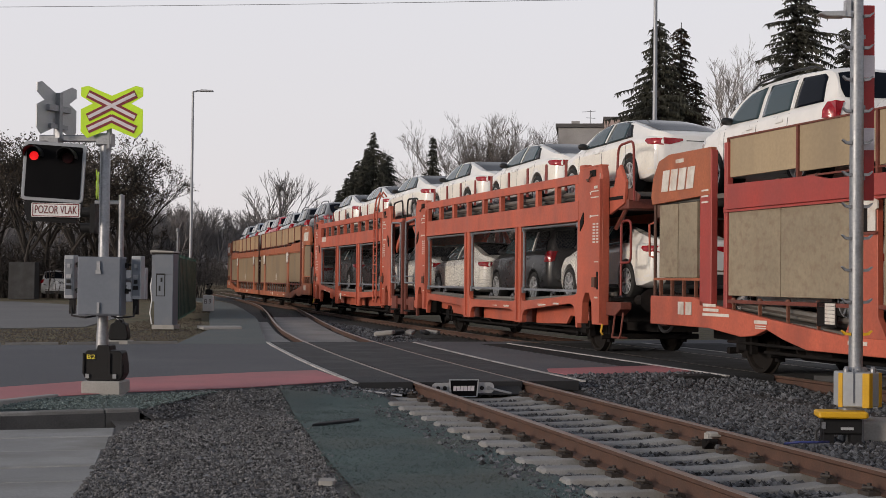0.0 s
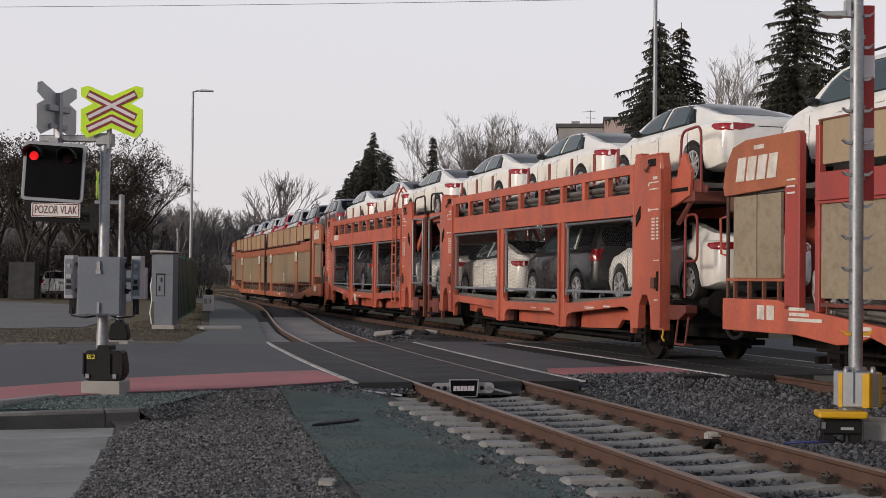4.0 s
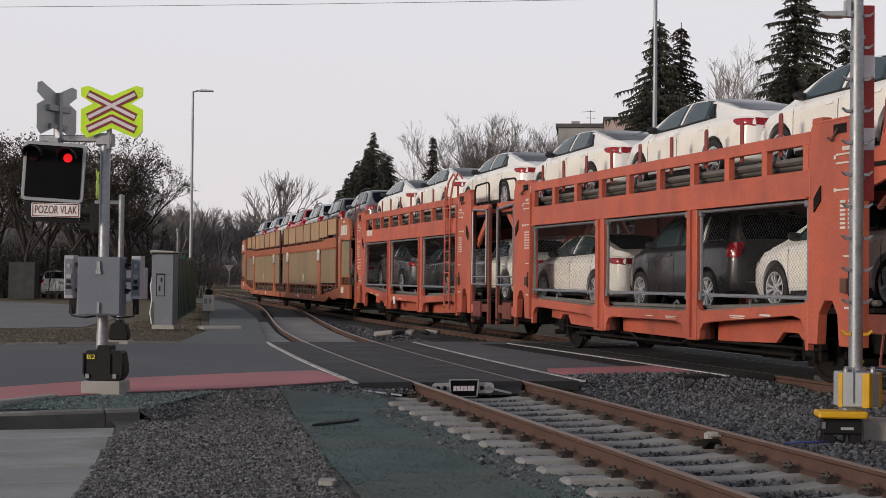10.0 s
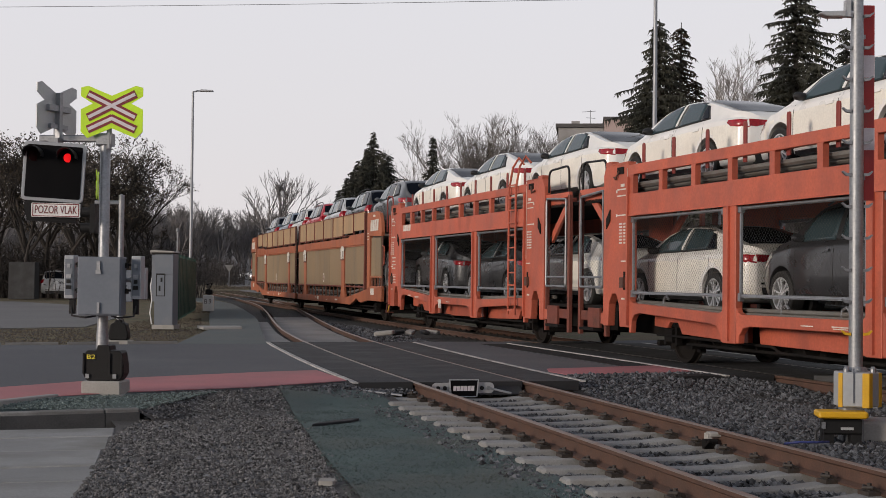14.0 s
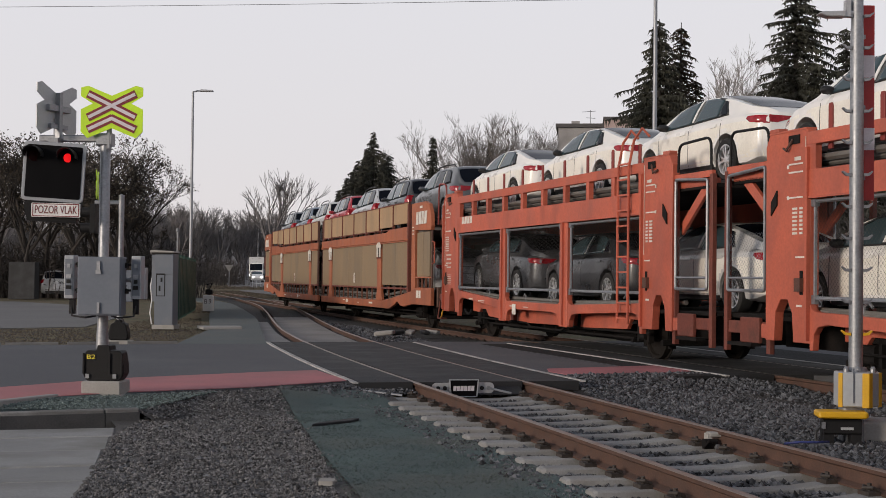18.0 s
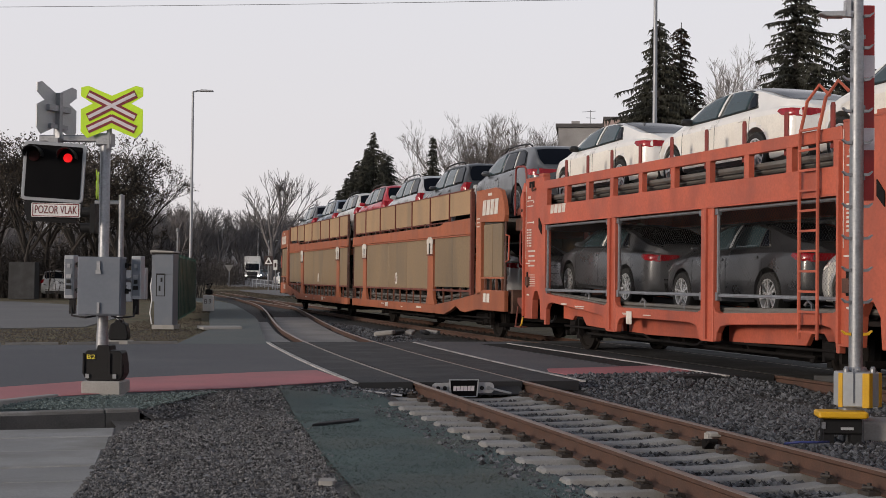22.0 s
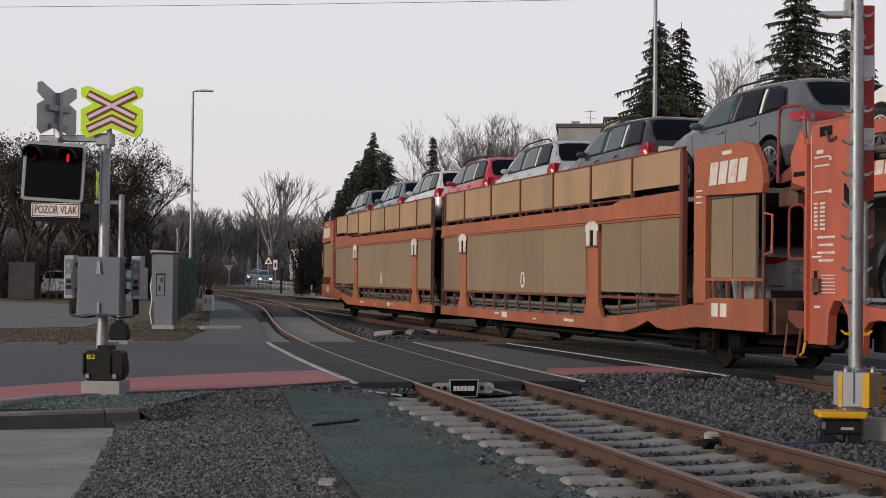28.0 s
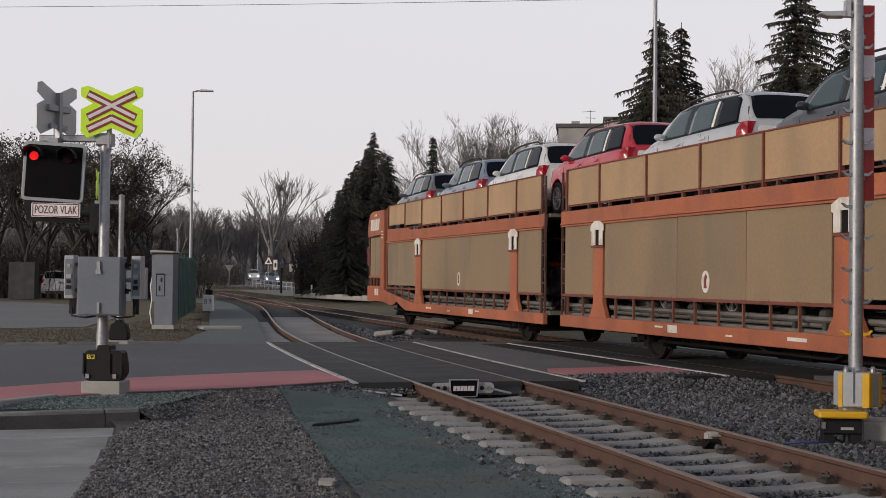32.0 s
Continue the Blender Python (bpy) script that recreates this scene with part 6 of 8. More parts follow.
for side in (-1, 1):
    pts = [(side * 0.36, -0.34, -0.08), (side * 0.62, -0.42, -0.14)] if side > 0 else [(-1.35, -0.2, -0.10), (-0.85, -0.45, -0.15)]
    part("tie_rod", Shape().tube(pts, 0.016, 8), galvanised, end_stop)

# island with kerb, slabs in front of it
island = Shape()
_front = [(-8.6, 12.6), (-6.9, 13.40), (-4.62, 14.5), (-3.34, 15.12)]
_back = [(-8.6, 11.85), (-6.2, 13.68), (-4.85, 15.04), (-3.68, 16.28)]
island.v = [(x, y, -0.10) for x, y in _front] + [(-3.05, 15.9, -0.16), (-2.5, 17.05, -0.09)] + [(x, y, -0.008) for x, y in _back[::-1]]
island.f = [(0, 1, 8, 9), (1, 2, 7, 8), (2, 3, 6, 7), (3, 4, 6), (4, 5, 6)]
solid("pavement", island, path_green, "greenish gravel island behind a kerb", "pavement", "structure")
# its open end slopes down to the gravel
slope = Shape()
slope.v = [(-3.34, 15.12, -0.10), (-3.05, 15.9, -0.16), (-2.5, 17.05, -0.09), (-3.0, 15.0, -0.27), (-2.6, 15.75, -0.23), (-2.15, 16.85, -0.17)]
slope.f = [(0, 3, 4, 1), (1, 4, 5, 2)]
solid("ground", slope, soil, "gravelly slope at the end of the island", "ground", "structure")
kerb = thing("kerb", None, "pale concrete kerb stones round the signal island", "kerb", kind="structure")
_k = [(-8.6, 12.55), (-7.6, 13.02), (-6.6, 13.5), (-5.6, 13.98), (-4.6, 14.46), (-3.62, 14.94), (-3.28, 15.1)]
for (ax_, ay_), (bx_, by_) in zip(_k, _k[1:]):
    d = Vector((bx_ - ax_, by_ - ay_)).normalized()
    nrm = Vector((-d.y, d.x)) * 0.12
    e = d * 0.006
    ring = [(ax_ + e.x, ay_ + e.y), (bx_ - e.x, by_ - e.y), (bx_ - e.x + nrm.x, by_ - e.y + nrm.y), (ax_ + e.x + nrm.x, ay_ + e.y + nrm.y)]
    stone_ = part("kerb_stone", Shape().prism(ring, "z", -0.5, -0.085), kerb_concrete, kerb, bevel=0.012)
    out_ = -nrm.normalized() * 0.02
    # thin dark strip on the stone's front, below its top edge
    part("gutter_face", Shape().prism([ring[0], ring[1], (ring[1][0] + out_.x, ring[1][1] + out_.y), (ring[0][0] + out_.x, ring[0][1] + out_.y)], "z", -0.5, -0.125), kerb_face_dark, stone_)
part("kerb_stone", Shape().prism([(-4.93, 14.46), (-4.83, 14.40), (-4.3, 15.62), (-4.42, 15.62)], "z", -0.3, 0.015), concrete, kerb, bevel=0.012)
far_kerb = thing("kerb", None, "thin pale kerb between the road and the grass", "kerb", kind="structure")
_line_far = [(-40.0, 23.84), (-8.52, 26.77), (-5.25, 28.0)]
for (ax_, ay_), (bx_, by_) in zip(_line_far, _line_far[1:]):
    n_ = int(math.hypot(bx_ - ax_, by_ - ay_))
    ang_ = math.atan2(by_ - ay_, bx_ - ax_)
    for i in range(n_):
        f = (i + 0.5) / n_
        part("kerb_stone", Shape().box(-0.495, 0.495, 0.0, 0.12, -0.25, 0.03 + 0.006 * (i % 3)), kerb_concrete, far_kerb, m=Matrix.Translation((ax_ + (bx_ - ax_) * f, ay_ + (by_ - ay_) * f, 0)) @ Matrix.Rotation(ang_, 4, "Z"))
slabs = thing("pavement", None, "weathered concrete slabs in front of the kerb", "pavement", kind="structure")
rows_ = [14.52, 13.72, 12.6, 11.49, 10.6, 9.7, 8.6]
for y1, y0, xr in zip(rows_, rows_[1:], (-3.34, -3.22, -3.02, -2.82, -2.70, -2.55)):
    x_ = xr
    while x_ > -9:
        w_ = 2.4
        yy_ = lambda x, y: y + 0.3 * (x + 3.3)
        top_ = -0.232 + random.uniform(-0.004, 0.004)
        end_ = (lambda y: -3.37 + 0.168 * (14.38 - y) + random.uniform(-0.03, 0.02)) if x_ == xr else (lambda y: x_)
        xa_, xb_ = end_(y0), end_(y1)
        ring = [(x_ - w_, yy_(x_ - w_, y0) + 0.022), (xa_, yy_(xa_, y0) + 0.022), (xb_, yy_(xb_, y1) - 0.022), (x_ - w_, yy_(x_ - w_, y1) - 0.022)]
        part("slab", Shape().prism(ring, "z", -0.42, top_), slab_concrete, slabs, bevel=0.01)
        x_ -= w_ + 0.02


# ---- crossing signals ----
def cross_outline(w, h):
    """The saltire-shaped board with a roof-like lower edge."""
    return [(-w, 0.93 * h), (-0.77 * w, h), (0, 0.62 * h), (0.77 * w, h), (w, 0.93 * h), (w, 0.60 * h), (0.62 * w, 0.32 * h), (w, 0.10 * h), (w, -0.75 * h), (0.78 * w, -h), (0, -0.62 * h), (-0.78 * w, -h), (-w, -0.75 * h), (-w, 0.10 * h), (-0.62 * w, 0.32 * h), (-w, 0.60 * h)]


def warning_cross(parent, m, back_only=False):
    board = part("cross_board", Shape().prism(cross_outline(0.365, 0.305), "y", -0.012, 0.0), sign_back if back_only else sign_green, parent, "fluorescent yellow-green board" if not back_only else "grey board seen from behind", m=m)
    def stripe(p, q, wd, mat_, y0):
        d = (Vector(q) - Vector(p)).normalized()
        n = Vector((-d.y, d.x)) * wd
        e = d * wd * 0.3
        a, b = Vector(p) - e, Vector(q) + e
        return Shape().prism([(a.x + n.x, a.y + n.y), (b.x + n.x, b.y + n.y), (b.x - n.x, b.y - n.y), (a.x - n.x, a.y - n.y)], "y", y0 - 0.004, y0)
    if back_only:
        part("bracket", Shape().box(-0.2, 0.2, 0.0, 0.05, -0.02, 0.05).box(-0.03, 0.03, 0.0, 0.06, -0.4, 0.2), galvanised, board)
        part("bracket", Shape().box(-0.16, 0.16, 0.0, 0.04, -0.22, -0.17), galvanised, board)
        return
    for k, (p, q) in enumerate((((-0.27, 0.205), (0.27, -0.06)), ((-0.27, -0.06), (0.27, 0.205)), ((-0.27, -0.2), (0.0, -0.075)), ((0.0, -0.075), (0.27, -0.2)))):
        part("red_stripe", stripe(p, q, 0.048, sign_red, -0.0125 - 0.0012 * (k % 2)), sign_red, board)
        part("silver_stripe", stripe(p, q, 0.019, sign_silver, -0.0165 - 0.0012 * (k % 2)), sign_silver, board)


blinkers = []            # (lamp element, 0 for the left one and 1 for the right one)
lens_dark = material("unlit_red_lens", (0.02, 0.002, 0.003), 0.5, spec=0.15)
lens_lit = glowing("lit_red_lens", (1.0, 0.012, 0.015), 0.75)


def crossing_signal(m, label, blink=True, mark="B2"):
    """A mast with warning lamps, cross boards, cabinet and pedestrian boxes on a plinth."""
    th = thing("crossing_signal", m, label, "crossing signal")
    part("footing", Shape().box(-0.24, 0.30, -0.24, 0.22, -0.06, 0.10), concrete, th, bevel=0.012)
    part("plinth", Shape().prism([(-0.18, -0.2), (0.28, -0.2), (0.28, 0.2), (-0.18, 0.2)], "z", 0.09, 0.25), concrete, th, bevel=0.015)
    ring = [(-0.255, 0.34), (-0.235, 0.30), (-0.20, 0.25), (0.20, 0.25), (0.235, 0.30), (0.255, 0.34), (0.25, 0.44), (0.225, 0.575), (0.20, 0.60), (0.085, 0.60), (0.075, 0.66), (-0.075, 0.66), (-0.085, 0.60), (-0.20, 0.60), (-0.225, 0.575), (-0.25, 0.44)]
    part("base_casing", Shape().prism([(0.05 + 0.95 * a, b) for a, b in ring], "y", -0.12, 0.12), black_plastic, th, "black moulded casing round the mast foot", bevel=0.008)
    for xx in (-0.175, 0.13, 0.27):
        part("casing_rib", Shape().box(xx - 0.012, xx + 0.012, -0.14, -0.115, 0.33, 0.57), black_plastic, th, bevel=0.004)
    for xx in (-0.13, 0.19):
        part("casing_bolt", Shape().box(xx - 0.02, xx + 0.02, -0.145, -0.125, 0.28, 0.33), galvanised, th)
    if mark:
        me = lettering(mark, 0.075, 0.002, text_yellow, 0.10)
        part("lettering", me, None, th, "yellow letters " + mark, m=pose(-0.09, -0.134, 0.525))
    part("mast", Shape().lathe([(0.075, 0.62), (0.062, 0.9), (0.06, 3.1), (0.05, 3.12), (0.0, 3.13)], "z", (0, 0, 0), 20), galvanised, th, smooth=0.6)
    part("mast_band", Shape().lathe([(0.068, 2.92), (0.068, 3.02)], "z", (0, 0, 0), 16), galvanised, th)
    # cabinet
    cab = part("cabinet", Shape().box(-0.215, 0.30, -0.30, -0.08, 1.01, 1.685, 0.012), grey_paint, th, "grey steel cabinet", bevel=0.008)
    part("cabinet_door", Shape().box(-0.20, 0.285, -0.312, -0.30, 1.025, 1.67), grey_paint, cab, bevel=0.004)
    part("latch", Shape().box(0.02, 0.06, -0.335, -0.31, 1.51, 1.63).box(0.01, 0.07, -0.34, -0.315, 1.49, 1.53), galvanised, cab)
    part("latch", Shape().box(0.03, 0.058, -0.335, -0.31, 1.04, 1.16), galvanised, cab)
    for s, c_ in ((-1, -0.37), (1, 0.42)):
        bx_ = part("pedestrian_box", Shape().box(c_ - 0.06, c_ + 0.06, -0.12, 0.05, 1.20, 1.70, 0.01), grey_light, th, "light grey narrow box", bevel=0.006)
        part("box_panel", Shape().box(c_ - 0.045, c_ + 0.045, -0.128, -0.118, 1.24, 1.66), grey_paint, bx_)
        for z, w_ in ((1.33, 0.03), (1.40, 0.022), (1.46, 0.03), (1.58, 0.018)):
            part("push_button", Shape().box(c_ - w_, c_ + w_, -0.14, -0.125, z - 0.022, z + 0.022), black_plastic if z < 1.42 else galvanised, bx_)
        for z in (1.30, 1.60):
            part("box_hinge", Shape().tube([(c_ - s * 0.06, -0.05, z), (c_ - s * 0.13, -0.1, z), (c_ - s * 0.13, -0.1, z + 0.06)], 0.016, 6), black_plastic, th)
            part("box_hinge", Shape().box(c_ - s * 0.12 - 0.02, c_ - s * 0.12 + 0.02, -0.16, -0.06, z - 0.04, z + 0.02), black_plastic, th)
        part("box_arm", Shape().tube([(0, 0.0, 1.42), (c_, 0.0, 1.42)], 0.03, 8), galvanised, th)
        part("box_foot", Shape().box(c_ - s * 0.02 - 0.03, c_ - s * 0.02 + 0.03, -0.06, 0.0, 1.02, 1.20), black_plastic, th)
        part("cable", Shape().tube([(c_, -0.03, 1.2), (c_ - s * 0.03, -0.08, 1.0), (c_ - s * 0.2, -0.12, 0.98), (c_ - s * 0.3, -0.05, 1.0)], 0.012, 6), cable_black, th)
    # arm with lamp board
    part("arm", Shape().box(-0.78, 0.06, -0.03, 0.05, 3.03, 3.11, 0.012), galvanised, th)
    part("arm_clamp", Shape().box(-0.09, 0.09, -0.08, 0.08, 2.98, 3.13, 0.02), galvanised, th)
    swing = pose(-0.512, -0.28, 2.655, 0, 3.0, 9) @ pose(0.60, 0.28, -2.60)
    lamp = part("lamp_board", Shape().prism(rounded(0.70, 0.685, 0.05), "y", -0.30, -0.27).moved(Matrix.Translation((-0.60, 0, 2.60))), grey_light, th, "black signal board with a white rounded frame", bevel=0.006, m=swing)
    lamp_frame = Shape().prism(rounded(0.625, 0.605, 0.02), "y", -0.308, -0.296).moved(Matrix.Translation((-0.60, 0, 2.60)))
    part("board_face", lamp_frame, black_screen, lamp)
    part("board_back", Shape().prism([(-0.31, -0.30), (0.33, -0.30), (0.33, -0.42), (0.28, -0.575), (-0.27, -0.575), (-0.31, -0.42)], "y", -0.278, -0.18).box(-0.31, 0.31, -0.27, -0.12, -0.30, 0.31).moved(Matrix.Translation((-0.60, 0, 2.60))), black_plastic, lamp)
    part("board_hanger", Shape().box(-0.62, -0.50, -0.20, 0.0, 2.98, 3.06), galvanised, th)
    for i, xx in enumerate((-0.83, -0.45)):
        zz = 2.77
        hood = Shape()
        n = 14
        for r, yy in ((0.112, -0.30), (0.104, -0.56), (0.096, -0.56), (0.104, -0.30)):
            for j in range(n + 1):
                a = radians(-5 + 190 * j / n)
                drop = 0.5 if yy < -0.4 else 1.0
                hood.v.append((xx + r * math.cos(a), yy + (0.10 if (yy < -0.4 and math.sin(a) < 0.35) else 0.0), zz + r * math.sin(a)))
        for q in range(3):
            hood.f += [(q * (n + 1) + j, q * (n + 1) + j + 1, (q + 1) * (n + 1) + j + 1, (q + 1) * (n + 1) + j) for j in range(n)]
        hood.f += [(3 * (n + 1) + j, 3 * (n + 1) + j + 1, j + 1, j) for j in range(n)]
        part("lamp_hood", hood, black_plastic, lamp, smooth=0.7)
        # a lens drum: one face glows, the other is dark; it turns to blink
        drum = part("warning_lamp", Shape().lathe([(0.0, -0.009), (0.03, -0.008), (0.048, -0.004), (0.051, 0.0)], "y", (0, 0, 0), 24), lens_lit if blink else lens_dark, lamp, "red warning lamp", m=pose(xx, -0.318, zz), smooth=0.6)
        part("lamp_shutter", Shape().lathe([(0.062, 0.002), (0.060, 0.008), (0.0, 0.010)], "y", (0, 0, 0), 24), lens_dark, drum, smooth=0.6)
        if blink:
            blinkers.append((drum, i))
    plate = part("text_plate", Shape().prism(rounded(0.555, 0.16, 0.01), "y", -0.312, -0.30).moved(Matrix.Translation((-0.60, 0, 2.135))), white_paint, th, "white plate with dark red border and words", m=pose(-0.475, -0.30, 2.215, 0, 0.5, 5) @ pose(0.60, 0.30, -2.135))
    bd = Shape()
    for a, b, c, d in ((-0.26, 0.26, 0.065, 0.074), (-0.26, 0.26, -0.074, -0.065), (-0.265, -0.257, -0.074, 0.074), (0.257, 0.265, -0.074, 0.074)):
        bd.box(-0.60 + a, -0.60 + b, -0.316, -0.310, 2.135 + c, 2.135 + d)
    part("plate_border", bd, text_red, plate)
    part("lettering", lettering("POZOR VLAK", 0.13, 0.002, text_red, 0.48), None, plate, "the words POZOR VLAK", m=pose(-0.60, -0.315, 2.135))
    warning_cross(th, pose(0.107, -0.12, 3.37, 0, 0, 0))
    warning_cross(th, pose(-0.575, -0.02, 3.40, 0, 0, -109), back_only=True)
    part("sign_post", Shape().tube([(0.06, -0.06, 2.95), (0.06, -0.06, 3.45)], 0.03, 8), galvanised, th)
    part("sign_post", Shape().tube([(-0.60, 0.03, 3.06), (-0.60, 0.03, 3.5)], 0.03, 8), galvanised, th)
    return th


crossing_signal(pose(-3.965, 16.18, -0.115, 0, 0, -3), "galvanised crossing signal with black lamp board, grey cabinet and warning cross")


def side_signal(m, label):
    """The mast on the far side: its boards face along the road and show their edges."""
    th = thing("crossing_signal", m, label, "crossing signal")
    part("footing", Shape().box(-0.27, 0.25, -0.24, 0.22, -0.06, 0.05), concrete, th, bevel=0.012)
    ring = [(-0.26, 0.10), (-0.22, 0.05), (0.22, 0.05), (0.26, 0.10), (0.255, 0.22), (0.20, 0.385), (0.09, 0.42), (0.075, 0.48), (-0.075, 0.48), (-0.09, 0.42), (-0.20, 0.385), (-0.255, 0.22)]
    part("base_casing", Shape().prism([(0.78 * a, b) for a, b in ring], "y", -0.14, 0.14), black_plastic, th, bevel=0.02)
    part("mast", Shape().lathe([(0.075, 0.44), (0.064, 0.8), (0.06, 3.05), (0.0, 3.08)], "z", (0, 0, 0), 20), galvanised, th, smooth=0.6)
    part("arm", Shape().box(-0.55, 0.05, -0.04, 0.04, 2.86, 2.94, 0.012), galvanised, th)
    part("cabinet", Shape().box(0.10, 0.32, -0.3, 0.3, 0.85, 1.5, 0.012), grey_paint, th, bevel=0.008)
    part("pedestrian_box", Shape().box(0.34, 0.55, -0.1, 0.1, 0.9, 1.55, 0.012), grey_light, th, bevel=0.006)
    warning_cross(th, pose(-0.50, 0.0, 3.25, 0, 0, -80))
    part("lamp_board", Shape().box(-0.56, -0.46, -0.38, 0.38, 2.25, 2.85, 0.02), black_plastic, th)
    for z in (2.68, 2.36):
        part("lamp_hood", Shape().lathe([(0.10, 0.0), (0.105, 0.2), (0.09, 0.2)], "x", (-0.78, -0.2, z), 14), black_plastic, th)
    return th


side_signal(pose(-6.68, 28.7, -0.03), "galvanised crossing signal seen edge-on beyond the road")

# ---- roadside cabinet, fence, track marker ----
cabinet = thing("electric_cabinet", pose(-7.30, 36.6, -0.02, 0, 0, -6) @ Matrix.Diagonal((0.82, 0.9, 1.0, 1)), "tall grey electric cabinet with a control panel and cream roof", "cabinet")
part("body", Shape().box(-0.31, 0.31, -0.25, 0.25, 0.08, 1.95, 0.015), grey_paint, cabinet, bevel=0.01)
part("plinth", Shape().box(-0.36, 0.36, -0.3, 0.3, -0.02, 0.09), concrete, cabinet)
part("upper_door", Shape().box(-0.30, 0.30, -0.262, -0.25, 1.42, 1.93), grey_paint, cabinet, bevel=0.004)
part("lower_door", Shape().box(-0.30, 0.30, -0.262, -0.25, 0.12, 1.38), grey_paint, cabinet, bevel=0.004)
part("roof", Shape().prism([(-0.47, 1.99), (0.34, 1.99), (0.32, 2.03), (-0.44, 2.055)], "y", -0.30, 0.3), concrete, cabinet, "cream roof cap", bevel=0.01)
# black strip between the body and the roof cap
part("roof_gap", Shape().box(-0.40, 0.30, -0.27, 0.25, 1.945, 1.992), black_plastic, cabinet)
part("panel_recess", Shape().box(-0.25, 0.05, -0.266, -0.255, 0.84, 1.44), black_plastic, cabinet)
panel_ = part("control_panel", Shape().box(-0.22, 0.02, -0.27, -0.258, 0.86, 1.40), grey_paint, cabinet)
part("keyhole", Shape().box(-0.10, -0.04, -0.278, -0.268, 1.22, 1.33).box(-0.16, -0.1, -0.278, -0.268, 0.98, 1.12), black_plastic, panel_)
part("panel_rim", Shape().box(-0.24, 0.04, -0.268, -0.258, 1.38, 1.43), black_plastic, panel_)
part("side_cover", Shape().box(-0.44, -0.33, -0.15, 0.25, 0.7, 1.93), grey_paint, cabinet)
part("cable_loop", Shape().tube([(-0.42, -0.1, 1.4), (-0.47, -0.15, 1.1), (-0.42, -0.15, 0.75), (-0.46, -0.2, 0.4), (-0.4, -0.2, 0.1)], 0.02, 6), white_paint, cabinet)
fence = thing("fence", None, "green sheet metal fence behind the cabinet", "fence")
for i in range(14):
    f = i / 14
    x0, y0 = -8.4 - 1.95 * f, 44.0 + 14 * f
    x1, y1 = -8.4 - 1.95 * (f + 1 / 14), 44.0 + 14 * (f + 1 / 14)
    sh = Shape()
    for j in range(6):
        g0, g1 = j / 6, (j + 1) / 6
        o0, o1 = (0.03 if j % 2 else 0.0), (0.0 if j % 2 else 0.03)
        sh.add([(x0 + (x1 - x0) * g0 + o0, y0 + (y1 - y0) * g0, 0.02), (x0 + (x1 - x0) * g1 + o1, y0 + (y1 - y0) * g1, 0.02), (x0 + (x1 - x0) * g1 + o1, y0 + (y1 - y0) * g1, 1.95), (x0 + (x1 - x0) * g0 + o0, y0 + (y1 - y0) * g0, 1.95)], [(0, 1, 2, 3)])
    part("sheet", sh, fence_green, fence)
    part("post", Shape().tube([(x0, y0 + 0.05, -0.05), (x0, y0 + 0.05, 2.05)], 0.03, 8), fence_green, fence)
marker = thing("track_marker", pose(-9.27, 54.9, -0.02) @ Matrix.Diagonal((0.78, 0.8, 1.0, 1)), "white painted concrete track marker with dark letters", "track marker")
part("stone", Shape().prism([(-0.27, 0.0), (0.25, 0.0), (0.25, 0.58), (0.20, 0.63), (-0.24, 0.63), (-0.27, 0.58)], "y", -0.16, 0.16), white_paint, marker, bevel=0.015)
part("lettering", lettering("B 9", 0.26, 0.003, text_dark, 0.34), None, marker, "the letters B 9", m=pose(-0.01, -0.168, 0.38))
part("lever_box", Shape().box(-0.16, 0.18, -0.05, 0.3, 0.66, 0.86, 0.03).box(-0.05, 0.08, 0.0, 0.2, 0.6, 0.7), black_plastic, marker)
part("lever", Shape().tube([(0.0, 0.1, 0.8), (0.14, 0.1, 1.1), (-0.12, 0.1, 1.05)], 0.025, 6), under_black, marker)
solid("bollard", Shape().lathe([(0.05, 0.0), (0.05, 1.25), (0.03, 1.3), (0.0, 1.31)], "z", (0, 0, 0), 12), white_paint, "slim white marker post beside the track", "post", m=pose(-12.15, 68.0, 0.0), smooth=0.6)


# ---- lamp posts and wires ----
def street_lamp(m, h, arm, label, r=0.075):
    th = thing("street_lamp", m, label, "street lamp")
    part("pole", Shape().lathe([(r * 1.3, 0.0), (r * 1.3, 0.9), (r, 1.0), (r * 0.62, h), (0.0, h + 0.01)], "z", (0, 0, 0), 16), galvanised, th, smooth=0.6)
    part("arm", Shape().tube([(0, 0, h - 0.02), (arm * 0.25, 0, h + 0.03), (arm, 0, h + 0.03)], 0.03, 8), galvanised, th)
    part("lamp_head", Shape().prism([(arm * 0.4, h + 0.0), (arm * 1.15, h + 0.0), (arm * 1.12, h + 0.06), (arm * 0.45, h + 0.09)], "y", -0.12, 0.12), sign_back, th, bevel=0.01)
    return th


street_lamp(pose(-10.57, 58.0, -0.03), 9.14, 0.75, "tall grey street lamp beside the path")
street_lamp(pose(6.85, 45.0, -0.03, 0, 0, 40), 12.6, 0.8, "tall pale street lamp behind the train", 0.09)
street_lamp(pose(-31.4, 235, 0.9), 8.0, 1.0, "distant street lamp at the road bend")
street_lamp(pose(-20.8, 165, 0.5), 5.2, 1.0, "distant street lamp at the road bend")
solid("post", Shape().lathe([(0.035, 0.0), (0.03, 2.7), (0.05, 2.72), (0.05, 2.8), (0.0, 2.82)], "z", (0, 0, 0), 10), galvanised, "slim post behind the cabinet", "post", m=pose(-7.9, 41.2, -0.03), smooth=0.6)
